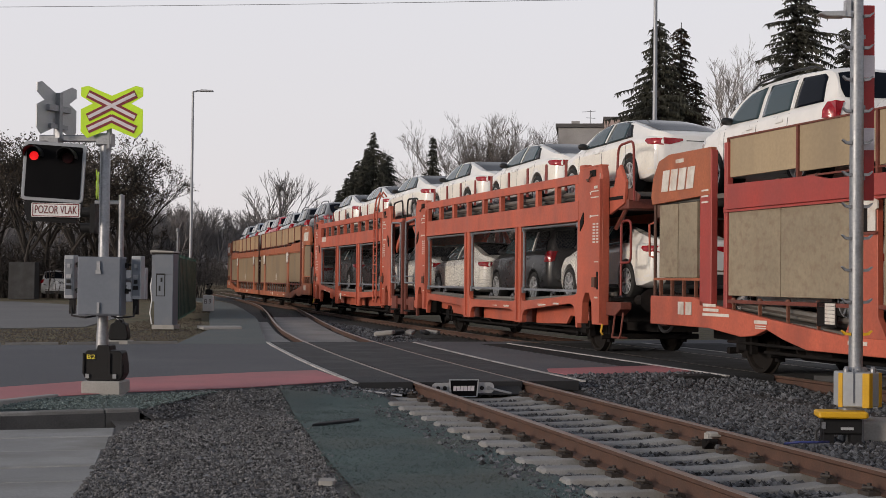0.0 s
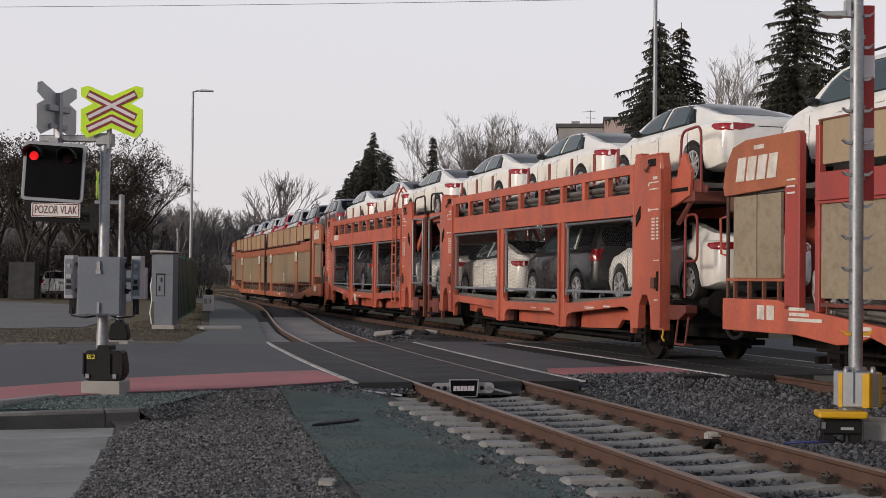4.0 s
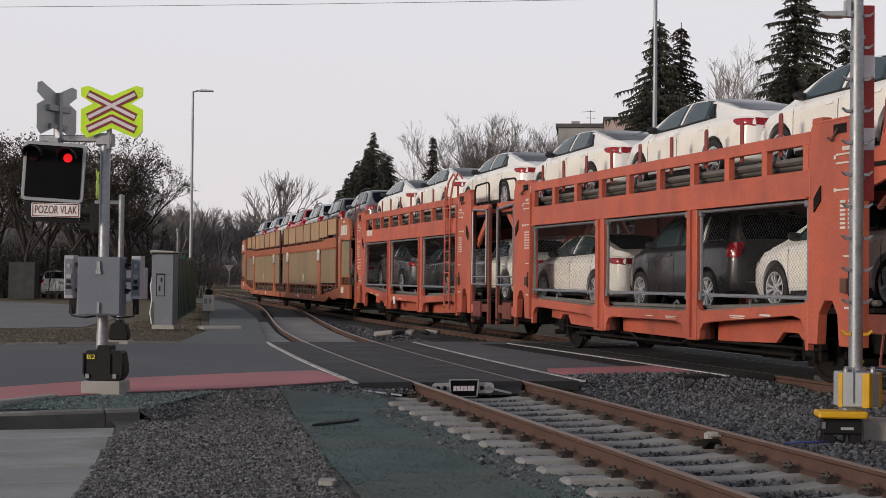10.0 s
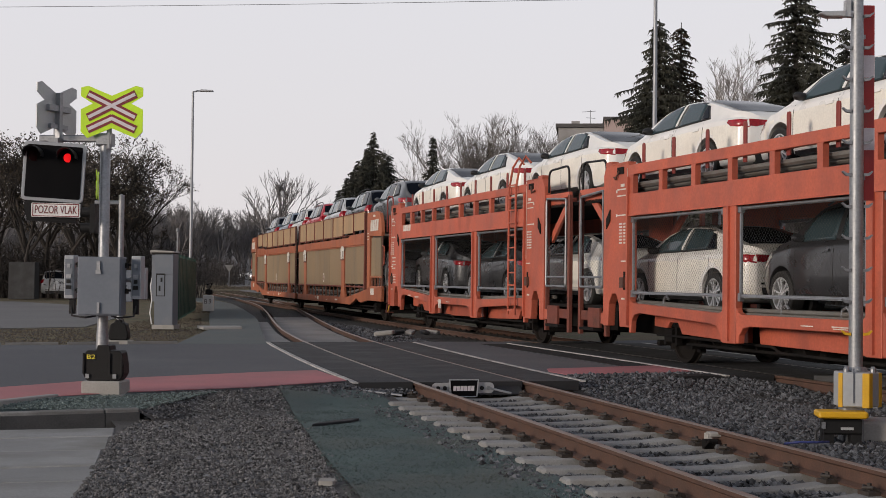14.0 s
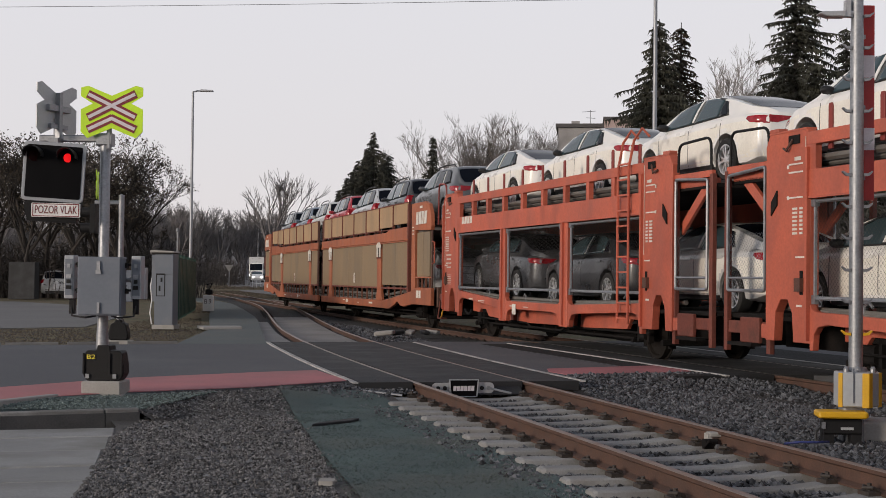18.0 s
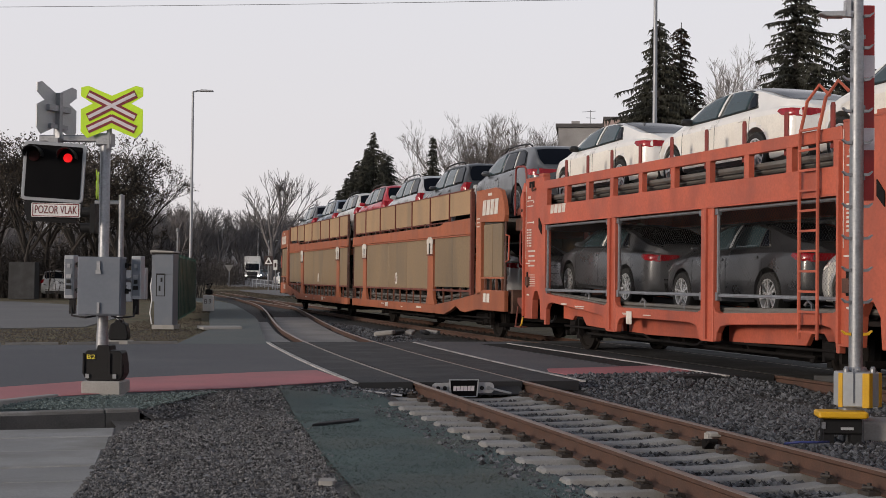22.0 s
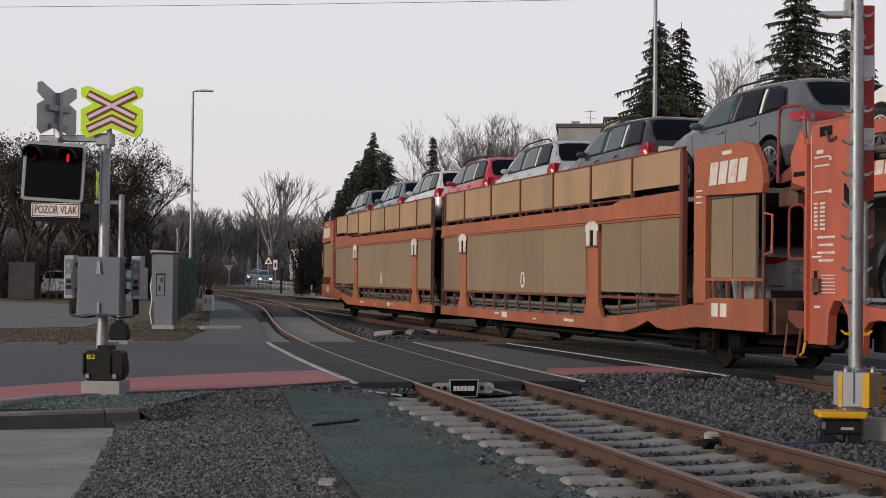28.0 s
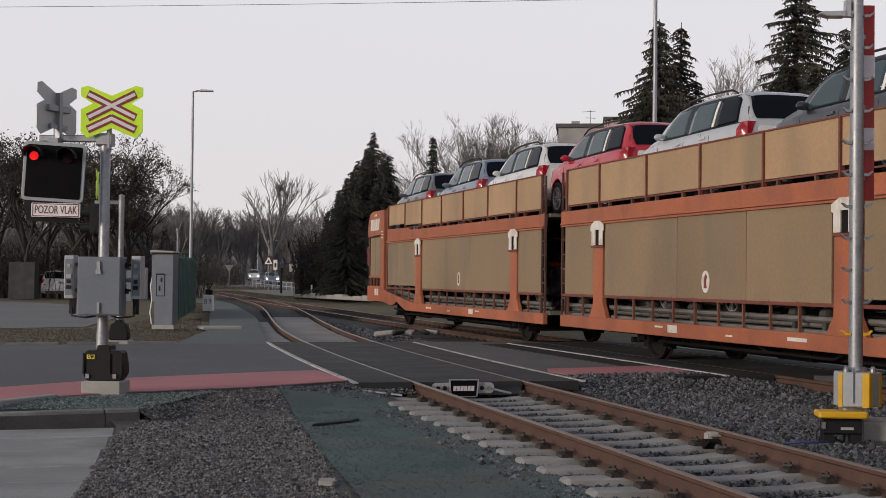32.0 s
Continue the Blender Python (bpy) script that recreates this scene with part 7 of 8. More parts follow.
wire = Shape().tube([(-40 + 4 * i, 38, 8.23 + 0.0175 * (4 * i) + 0.0004 * (4 * i - 28) ** 2) for i in range(22)], 0.0065, 5)
solid("overhead_cable", wire, cable_black, "thin black cable hung high over the road", "cable")

for x_ in (-40, 44):
    zz_ = 8.23 + 0.0175 * (x_ + 40) + 0.0004 * (x_ + 12) ** 2
    solid("utility_pole", Shape().lathe([(0.14, 0.0), (0.09, zz_ + 0.3), (0.0, zz_ + 0.32)], "z", (0, 0, 0), 12), concrete, "concrete pole that carries the overhead cable", "utility pole", m=pose(x_, 38.06, ground_height(x_, 38) - 0.1), smooth=0.6)

# ---- barrier mast ----
mast = thing("barrier_mast", pose(4.06, 13.6, -0.2, 0, 0, 0), "galvanised mast with climbing hooks, red-white board and yellow-edged foot", "barrier mast")
part("footing", Shape().box(0.05, 0.45, -0.05, 0.35, 0.0, 0.22, 0.02), concrete, mast, bevel=0.015)
part("footing", Shape().box(-0.14, 0.06, -0.10, 0.12, -0.02, 0.38, 0.02), galvanised, mast)
part("pole", Shape().lathe([(0.068, 0.34), (0.068, 2.6), (0.064, 4.06), (0.060, 4.08), (0.06, 5.6), (0.0, 5.62)], "z", (0, 0, 0), 24), galvanised, mast, smooth=0.5)
foot_box = part("foot_box", Shape().prism([(-0.20, -0.12), (0.065, -0.22), (0.235, -0.06), (0.20, 0.14), (0.0, 0.2), (-0.19, 0.1)], "z", 0.36, 0.695), grey_light, mast, "light grey foot box with yellow corner strips", bevel=0.012)
for ring in ([(-0.205, -0.125), (-0.165, -0.14), (-0.165, -0.12), (-0.20, -0.105)], [(0.005, -0.205), (0.065, -0.228), (0.115, -0.18), (0.10, -0.165), (0.065, -0.20), (0.01, -0.185)], [(0.20, -0.10), (0.242, -0.06), (0.235, -0.03), (0.19, -0.09)]):
    part("corner_strip", Shape().prism(ring, "z", 0.355, 0.69), yellow, foot_box, bevel=0.004)
part("seam", Shape().box(-0.075, -0.065, -0.182, -0.16, 0.40, 0.735), grey_paint, foot_box)
for xx in (-0.12, 0.0, 0.14):
    part("clamp", Shape().lathe([(0.03, 0.69), (0.03, 0.73), (0.015, 0.75), (0.0, 0.75)], "z", (xx, -0.1, 0), 10), galvanised, mast)
part("collar", Shape().lathe([(0.10, 0.69), (0.12, 0.70), (0.10, 0.74)], "z", (0, 0, 0), 20), galvanised, mast, smooth=0.5)
for i in range(11):
    z = 1.065 + 0.3125 * i
    for s in (-1, 1):
        hk = Shape().prism([(s * 0.06, z - 0.018), (s * 0.115, z - 0.012), (s * 0.152, z + 0.028), (s * 0.145, z + 0.036), (s * 0.108, z + 0.012), (s * 0.06, z + 0.012)], "y", -0.05, 0.0)
        part("climbing_hook", hk, yellow if i == 0 else galvanised, mast, "yellow hook" if i == 0 else "")
board_ = part("boom_board", Shape().box(0.072, 0.200, 0.085, 0.105, 2.38, 4.32), boom_red, mast, "red and white striped board", bevel=0.004)
for z in (2.88, 3.60):
    part("white_band", Shape().box(0.071, 0.201, 0.081, 0.109, z, z + 0.22), sign_silver, board_)
for z in (2.6, 3.3, 4.0):
    part("board_clamp", Shape().box(-0.02, 0.10, 0.05, 0.095, z - 0.02, z + 0.02), galvanised, board_)
arm_ = part("small_arm", Shape().tube([(0.0, -0.02, 4.22), (-0.12, -0.02, 4.22), (-0.14, -0.02, 4.2)], 0.025, 8).box(-0.13, -0.08, -0.06, 0.02, 4.18, 4.34), sign_back, mast)
part("arm_lamp", Shape().prism([(-0.13, 4.175), (-0.30, 4.175), (-0.40, 4.205), (-0.36, 4.225), (-0.13, 4.235)], "y", -0.08, 0.06), sign_back, arm_, bevel=0.008)
relay = thing("relay_box", pose(3.875, 13.45, -0.19, 0, 0, -6), "low black box with yellow lid and short legs", "relay box")
part("lid", Shape().prism(rounded(0.48, 0.30, 0.04), "z", 0.25, 0.315), yellow, relay, bevel=0.015)
part("case", Shape().box(-0.18, 0.18, -0.11, 0.11, 0.09, 0.235, 0.02), black_plastic, relay)
for s in (-1, 1):
    part("leg", Shape().box(s * 0.13 - 0.05, s * 0.13 + 0.05, -0.09, 0.09, 0.0, 0.10), black_plastic, relay)
part("handle", Shape().box(-0.2, -0.165, -0.13, -0.1, 0.15, 0.21), galvanised, relay)
part("label_strip", Shape().box(-0.02, 0.10, -0.118, -0.108, 0.14, 0.165), sign_back, relay)
part("cable", Shape().tube([(-0.18, -0.05, 0.18), (-0.24, -0.06, 0.12), (-0.25, -0.08, 0.04), (-0.22, -0.1, 0.01)], 0.012, 6), cable_black, relay)
solid("hose", Shape().tube([(3.22, 13.02, -0.15), (3.36, 12.98, -0.13), (3.5, 13.02, -0.135), (3.66, 13.1, -0.14)], 0.012, 8), cable_blue, "blue hose lying on the ballast", "hose", smooth=True)
clamp = thing("rail_clamp", pose(2.53, 12.78, -0.15, 0, 0, 14), "pale clamp with black holder on the rail foot", "rail clamp")
part("body", Shape().box(-0.08, 0.08, -0.05, 0.05, 0.08, 0.13, 0.012).box(-0.10, -0.05, -0.04, 0.04, 0.04, 0.12), concrete, clamp, bevel=0.006)
part("holder", Shape().box(-0.14, -0.02, -0.09, 0.0, -0.02, 0.07, 0.02).tube([(-0.16, -0.1, 0.0), (-0.12, -0.12, 0.06), (-0.05, -0.1, 0.03)], 0.012, 6), under_black, clamp)
part("bolt", Shape().lathe([(0.025, -0.14), (0.03, -0.1)], "y", (-0.03, 0, 0.0), 10), galvanised, clamp)
solid("rubber_strip", Shape().prism([(-1.36, 14.62), (-0.98, 15.05), (-0.90, 15.3), (-1.02, 15.26), (-1.33, 14.78)], "z", -0.222, -0.185), panel_rubber, "black rubber strip lying on the gravel", "rubber strip", bevel=0.008)
solid("cover_plate", Shape().prism(rounded(0.12, 0.16, 0.02), "z", -0.225, -0.19), concrete, "small stone plate on the gravel", "plate", m=pose(-0.87, 10.65, 0.0))
for i, (x, y, r, c) in enumerate(((-1.4, 33.9, 0.22, concrete), (-1.1, 34.2, 0.16, panel_rubber), (-0.8, 34.4, 0.18, concrete), (-0.45, 34.7, 0.14, panel_rubber), (-0.25, 34.9, 0.16, concrete))):
    sh = Shape().prism([(-1.2 * r, -0.5 * r), (0.9 * r, -0.6 * r), (1.2 * r, 0.3 * r), (0.2 * r, 0.6 * r), (-1.0 * r, 0.5 * r)], "z", 0.0, 0.10)
    solid("rubble", sh, c, "pale broken concrete lump by the track" if c is concrete else "dark rubber lump by the track", "rubble", m=pose(x, y, -0.03, 4, -6, 40 * i), bevel=0.02, group="lumps by the track")


# ---- loose stones ----
def inside(p, poly):
    x, y = p
    hit = False
    for i in range(len(poly)):
        (x0, y0), (x1, y1) = poly[i], poly[i - 1]
        if (y0 > y) != (y1 > y) and x < (x1 - x0) * (y - y0) / (y1 - y0) + x0:
            hit = not hit
    return hit


def scatter(name, poly, n, size, height, mat_, label, seed, avoid=None, bias=0.0):
    """Many small angular stones, one mesh."""
    rng = np.random.RandomState(seed)
    base = np.array([(1, 0, 0), (-1, 0, 0), (0, 1, 0), (0, -1, 0), (0, 0, 1), (0, 0, -1)], float)
    faces = np.array([(0, 2, 4), (2, 1, 4), (1, 3, 4), (3, 0, 4), (2, 0, 5), (1, 2, 5), (3, 1, 5), (0, 3, 5)])
    xs, ys = [p[0] for p in poly], [p[1] for p in poly]
    V, F, k = [], [], 0
    tries = 0
    while k < n and tries < n * 12:
        tries += 1
        x, y = rng.uniform(min(xs), max(xs)), rng.uniform(min(ys), max(ys))
        if not inside((x, y), poly) or (avoid and avoid(x, y)):
            continue
        s = size * min(rng.lognormal(0, 0.35), 1.5)
        pts = base * (rng.uniform(0.55, 1.15, (6, 3)) * np.array([1, 1, 0.75])) + rng.uniform(-0.28, 0.28, (6, 3))
        a = rng.uniform(0, 6.28)
        c, sn = math.cos(a), math.sin(a)
        pts = pts @ np.array([(c, sn, 0), (-sn, c, 0), (0, 0, 1)])
        z = height(x, y) if callable(height) else height
        V.append(pts * s + (x, y, z + s * rng.uniform(-0.1, 0.55)))
        F.append(faces + 6 * k)
        k += 1
    me = bpy.data.meshes.new(name)
    me.from_pydata(np.concatenate(V).tolist(), [], np.concatenate(F).tolist())
    me.materials.append(mat_)
    return tagged(new(name, me), label, "stones", kind="stuff")


def on_sleeper(x, y):
    """True on the rails, so that stones stay off them."""
    s = near_way.near_y(y)
    cx, cy, th = near_at(s)
    lat = (x - cx) * math.cos(th) - (y - cy) * math.sin(th)
    along = s + (x - cx) * math.sin(th)
    ph = (along - SLEEPER_0 + 0.3) % 0.6 - 0.3
    return abs(abs(lat) - 0.7535) < 0.13 or (abs(ph) < 0.125 and abs(lat) < 1.31)


chip_green = material("green_chippings", (0.13, 0.165, 0.16), 0.9, vary=0.2, scale=5, fine=60, island=0.5)
near_line = [near_at(s)[:2] for s in np.arange(6, S_PANEL0, 2.0)] + [near_at(S_PANEL0 - 0.15)[:2]]
left_edge = [(x - 1.62, y - 0.38) for x, y in near_line]
right_edge = [(x + 1.5, y + 0.35) for x, y in near_line]
scatter("ballast_stones", left_edge + right_edge[::-1], 21000, 0.025, -0.233, stone_grey, "grey angular ballast stones between the sleepers", 3, on_sleeper)
scatter("ballast_stones", right_edge[1:] + [(1.75, 19.9), (3.75, 20.9), (5.0, 19.4), (6.0, 15.5), (7.6, 9.0), (5.2, 7.0)], 36000, 0.027, lambda x, y: verge_height(x, y, -0.205, 0.19, 2.2), stone_grey, "grey angular ballast stones between the two tracks", 4)
scatter("gravel_stones", [(-2.5, 9.0), (-2.83, 11.3), (-3.22, 13.6), (-3.3, 15.0), (-3.2, 16.85), (-2.38, 17.0), (-1.23, 18.25), (-0.5, 18.55), (-0.75, 17.8), (-2.1, 17.5), (-1.79, 16.5), (-1.41, 14.4), (-1.05, 12.4), (-0.6, 9.0)], 36000, 0.012, verge_height, stone_brown, "brown grey gravel stones beside the slabs", 5, lambda x, y: noise.noise((x * 1.7, y * 1.2, 3.0)) + 0.9 * noise.noise((x * 31, y * 31, 5.0)) < -0.33)
_soil_edge = [(-2.5, 9.0), (-2.83, 11.3), (-3.22, 13.6), (-3.3, 15.0), (-3.2, 16.85), (-2.38, 17.0), (-1.23, 18.25), (-0.5, 18.55), (-0.75, 17.8), (-2.1, 17.5), (-1.79, 16.5), (-1.30, 14.4), (-0.95, 12.4), (-0.45, 9.0)]
scatter("gravel_stones", _soil_edge, 2600, 0.018, verge_height, stone_brown, "larger grey stones lying in the gravel", 15, lambda x, y: noise.noise((x * 1.3, y * 0.9, 9.0)) < -0.12)
scatter("gravel_stones", _soil_edge, 260, 0.027, verge_height, stone_grey, "scattered large broken stones on the gravel", 16)
scatter("gravel_stones", [(-2.0, 17.3), (-1.2, 18.3), (1.3, 19.4), (1.0, 18.4), (-0.55, 17.9), (-0.9, 17.4)], 2600, 0.026, verge_height, stone_grey, "dark broken stones heaped along the road edge", 17)
scatter("gravel_stones", [(-2.1, 17.5), (-0.75, 17.7), (-0.14, 16.0), (1.16, 10.14), (1.4, 9.0), (-0.5, 9.0), (-1.41, 14.4)], 11000, 0.008, lambda x, y: verge_height(x, y, -0.215), path_green, "fine greenish chippings", 6)
scatter("ballast_stones", [(-2.2, 30.4), (0.3, 30.6), (-2.4, 42.0), (-4.2, 48.0)], 5000, 0.04, -0.15, stone_grey, "grey ballast stones in the fork of the tracks", 7)
scatter("gravel_stones", [(-6.0, 13.9), (-4.6, 14.6), (-3.3, 15.2), (-2.7, 16.7), (-3.65, 16.1), (-5.0, 14.8)], 5000, 0.012, lambda x, y: -0.012 - 0.09 * min(max((float(np.interp(x, EDGE_X, EDGE_Y)) - y) / 1.2, 0), 1), chip_green, "fine chippings on the island", 8)
scatter("ballast_stones", [(track_at(-12)[0] - 1.9, track_at(-12)[1]), (track_at(0.4)[0] - 1.95, track_at(0.4)[1]), (track_at(0.4)[0] + 1.9, track_at(0.4)[1] + 0.9), (track_at(-12)[0] + 1.9, track_at(-12)[1])], 6000, 0.034, -0.17, stone_grey, "grey ballast stones on the train's track", 9)
scatter("gravel_stones", [(-3.3, 15.1), (-3.05, 15.9), (-2.5, 17.0), (-2.3, 16.7), (-2.65, 15.8), (-3.05, 15.05)], 1100, 0.014, lambda x, y: -0.10 - 0.30 * max(0.0, (x + 3.34) - 0.44 * (y - 15.12)), stone_brown, "gravel stones on the slope of the island", 18)
dead_turf = material("dead_turf", (0.075, 0.06, 0.042), 0.95, vary=0.35, scale=3, fine=30, island=0.6)


def lie(x, y):
    return ground_height(x, y) - 0.03
scatter("dry_grass", [(-30, 22.5), (-8.6, 27.0), (-5.6, 28.2), (-6.2, 36.2), (-8.2, 47.0), (-9.6, 47.0), (-9.4, 37.6), (-12.6, 35.2), (-30, 33.2)], 22000, 0.018, lie, dead_turf, "patchy dry grass clods and dead leaves before the yard", 10)
scatter("soil_clods", [(-30, 22.5), (-8.6, 27.0), (-5.6, 28.2), (-6.2, 36.2), (-9.4, 37.6), (-12.6, 35.2), (-30, 33.2)], 7000, 0.022, lie, soil, "dark soil clods before the yard", 11)
scatter("dry_grass", [(-9.8, 53.0), (-8.6, 56.5), (-10.8, 70), (-14.6, 84), (-21, 98), (-26, 98), (-17, 80), (-12.5, 66)], 9000, 0.03, lie, dead_turf, "dry grass clods beside the far path", 12)
scatter("dry_grass", [(-15.5, 97), (-9.0, 100), (-12.5, 122), (-19, 148), (-26, 150), (-20, 120)], 9000, 0.05, lie, dead_turf, "rough dry grass between far road and track", 13)


# ---- trees, woods, buildings, signs ----
bark = material("dark_bark", (0.034, 0.029, 0.026), 0.95, vary=0.3, scale=4, fine=30, bump=0.01, bump_scale=25)
bark_grey = material("grey_twigs", (0.19, 0.17, 0.16), 0.95, vary=0.25, scale=3, fine=20)
bark_birch = material("pale_birch_twigs", (0.22, 0.20, 0.19), 0.9, vary=0.3, scale=3, fine=20)
needles = material("spruce_needles", (0.046, 0.046, 0.034), 0.9, vary=0.35, scale=1.2, fine=12, island=0.5)
needles_brown = material("dry_spruce_needles", (0.05, 0.036, 0.022), 0.9, vary=0.35, scale=1.2, fine=12, island=0.5)
leaf_brown = material("withered_leaves", (0.075, 0.06, 0.045), 0.9, vary=0.35, scale=1.5, fine=15, island=0.6)
# far wood and rise: grey lifted to put the haze into the colour
hazed_bark = material("distant_twigs", (0.165, 0.155, 0.158), 0.95, vary=0.25, scale=0.5, fine=8, island=0.3)
bush_twig = material("brush_twigs", (0.058, 0.05, 0.046), 0.95, vary=0.35, scale=2, fine=15, island=0.5)
render_grey = material("grey_render", (0.30, 0.29, 0.29), 0.85, vary=0.1, scale=0.8, fine=12, dirt=(0.2, 0.19, 0.18), dirt_scale=0.6)
render_pink = material("pinkish_render", (0.40, 0.31, 0.29), 0.85, vary=0.1, scale=0.8, fine=12)
roof_dark = material("dark_roof_edge", (0.08, 0.075, 0.075), 0.8)


def spruce_meshes(seed, brown=False, h=16.0, spread=3.0, gaps=0.12):
    """Trunk, and a crown of drooping boughs hung with small sprays."""
    rng = random.Random(seed)
    trunk = Shape().tube([(0, 0, 0), (0.03, 0.02, h * 0.5), (0, 0, h)], [0.22, 0.13, 0.015], 8)
    V, F = [], []
    def tri(a, b, c):
        n = len(V)
        V.extend((a, b, c))
        F.append((n, n + 1, n + 2))
    z = h * 0.10
    lobes = [rng.uniform(0, 6.28) for _ in range(3)]
    while z < h - 0.15:
        f = (z / h)
        reach = spread * (1 - f) ** 0.8 * rng.uniform(0.55, 1.15) + 0.15
        nb = 10 if f < 0.7 else 8
        a0 = rng.uniform(0, 6.28)
        for b in range(nb):
            if rng.random() < gaps:
                continue
            a = a0 + 6.283 * b / nb + rng.uniform(-0.35, 0.35)
            uneven = 1.0 + 0.16 * math.sin(a - lobes[0] + 3 * f) + 0.14 * math.sin(2 * a - lobes[1] + 9 * f) + 0.12 * math.sin(17 * f - lobes[2])
            ln = reach * uneven * rng.uniform(0.6, 1.15)
            c, s = math.cos(a), math.sin(a)
            steps = max(4, int(ln / 0.07))
            zz = z + rng.uniform(-0.15, 0.15)
            lift = rng.uniform(0.05, 0.28)
            for k in range(1, steps + 1):
                u = k / steps
                r = ln * u
                zk = zz + lift * ln * u - 0.50 * ln * u * u + (0.2 * ln * max(0, u - 0.7))
                w = 0.20 * (1.0 - u * 0.7) * min(ln, 2.2) / 2.2 + 0.06
                for side in (-1, 1, 0, 0):
                    o = rng.uniform(0.5, 1.3)
                    if side:
                        tip = (c * (r + 0.10 * o) - s * side * w * o, s * (r + 0.10 * o) + c * side * w * o, zk - rng.uniform(0.06, 0.26) * o)
                    else:
                        x_, y_ = rng.uniform(-0.09, 0.09), rng.uniform(-0.09, 0.09)
                        tip = (c * r + x_, s * r + y_, zk - rng.uniform(0.15, 0.55) * o * (0.35 + 0.65 * min(1, ln / 2)))
                    p = (c * (r - 0.045), s * (r - 0.045), zk + 0.018)
                    q = (c * (r + 0.035), s * (r + 0.035), zk - 0.018)
                    tri(p, q, tip)
        z += rng.uniform(0.12, 0.30) * (1.0 if f < 0.8 else 0.75) * (h / 16) ** 0.3
    crown = Shape()
    crown.v, crown.f = V, F
    return trunk.mesh("trunk", bark, smooth=True), crown.mesh("crown", needles_brown if brown else needles, fix=False)


def bare_tree_meshes(seed, h=10.0, mat_=None, depth=5, droop=0.0, leaves=0, leaf_mat=None, spread=0.55, twig=0.008, thin=0.58):
    """Trunk and limbs that fork down to twigs; leaves: how many per twig."""
    rng = random.Random(seed)
    trunk, crown, lv = Shape(), Shape(), Shape()
    def grow(p, d, ln, r, lev):
        q = p + d * ln
        mid = p + d * ln * 0.5 + Vector((rng.uniform(-1, 1), rng.uniform(-1, 1), rng.uniform(-0.4, 0.4))) * ln * 0.06
        (trunk if lev == 0 else crown).tube([p, mid, q], [r, r * 0.85, r * 0.66], 6 if lev < 2 else 3, cap=False)
        if lev >= depth:
            for _ in range(leaves):
                c = p + (q - p) * rng.random() + Vector((rng.gauss(0, 1), rng.gauss(0, 1), rng.gauss(0, 1))) * 0.14
                s = rng.uniform(0.04, 0.085)
                u = Vector((rng.gauss(0, 1), rng.gauss(0, 1), rng.gauss(0, 1))).normalized()
                w = u.orthogonal().normalized()
                lv.add([c - u * s, c + w * s * 0.6, c + u * s, c - w * s * 0.6], [(0, 1, 2, 3)])
            return
        n = rng.choice((3, 3, 3, 2)) if lev else rng.choice((5, 6))
        for k in range(n):
            axis = Vector((rng.gauss(0, 1), rng.gauss(0, 1), rng.gauss(0, 0.5))).normalized()
            nd = (d + axis * spread * rng.uniform(0.6, 1.35)).normalized()
            nd = (nd + Vector((0, 0, 0.22 - droop * lev))).normalized()
            start = p + d * ln * rng.uniform(0.45, 1.0)
            grow(start, nd, ln * rng.uniform(0.58, 0.82), max(r * thin, twig), lev + 1)
    grow(Vector((0, 0, 0)), Vector((0, 0, 1)), h * 0.34, h * 0.016, 0)
    top = max(p[2] for p in crown.v)
    for sh in (trunk, crown, lv):
        sh.v = [(p[0] * h / top, p[1] * h / top, p[2] * h / top) for p in sh.v]
    out = [trunk.mesh("trunk", mat_ or bark, smooth=True, fix=False), crown.mesh("crown", mat_ or bark, fix=False)]
    if leaves:
        out.append(lv.mesh("foliage", leaf_mat or leaf_brown, fix=False))
    return out


def plant(name, meshes, x, y, scale, label, category, group="", turn=0.0, z=None, sx=1.0):
    th = thing(name, Matrix.LocRotScale((x, y, ground_height(x, y) - 0.05 if z is None else z), Euler((0, 0, turn)), (scale * sx, scale * sx, scale)), label, category, group)
    for me in meshes:
        part(me.name.split(".")[0], me, None, th)
    return th


SPRUCE = [spruce_meshes(11), spruce_meshes(12, spread=3.4, gaps=0.2), spruce_meshes(13, True, spread=2.7, gaps=0.3), spruce_meshes(14, spread=2.4, gaps=0.15)]
BARE = [bare_tree_meshes(21, 10, bark_grey, 7, twig=0.006, thin=0.55), bare_tree_meshes(22, 10, bark_grey, 7, spread=0.65, twig=0.006, thin=0.55), bare_tree_meshes(23, 10, bark_birch, 7, droop=0.03, spread=0.42, twig=0.006, thin=0.55)]
LEAFY = [bare_tree_meshes(31, 9, bark, 6, leaves=4, spread=0.7, twig=0.009), bare_tree_meshes(32, 9, bark, 6, leaves=4, spread=0.8, twig=0.009)]


def at_bearing(dist, ang):
    """A place by its bearing (thousandths to the right of the view's middle) and distance."""
    return dist * ang / 1000.0, dist


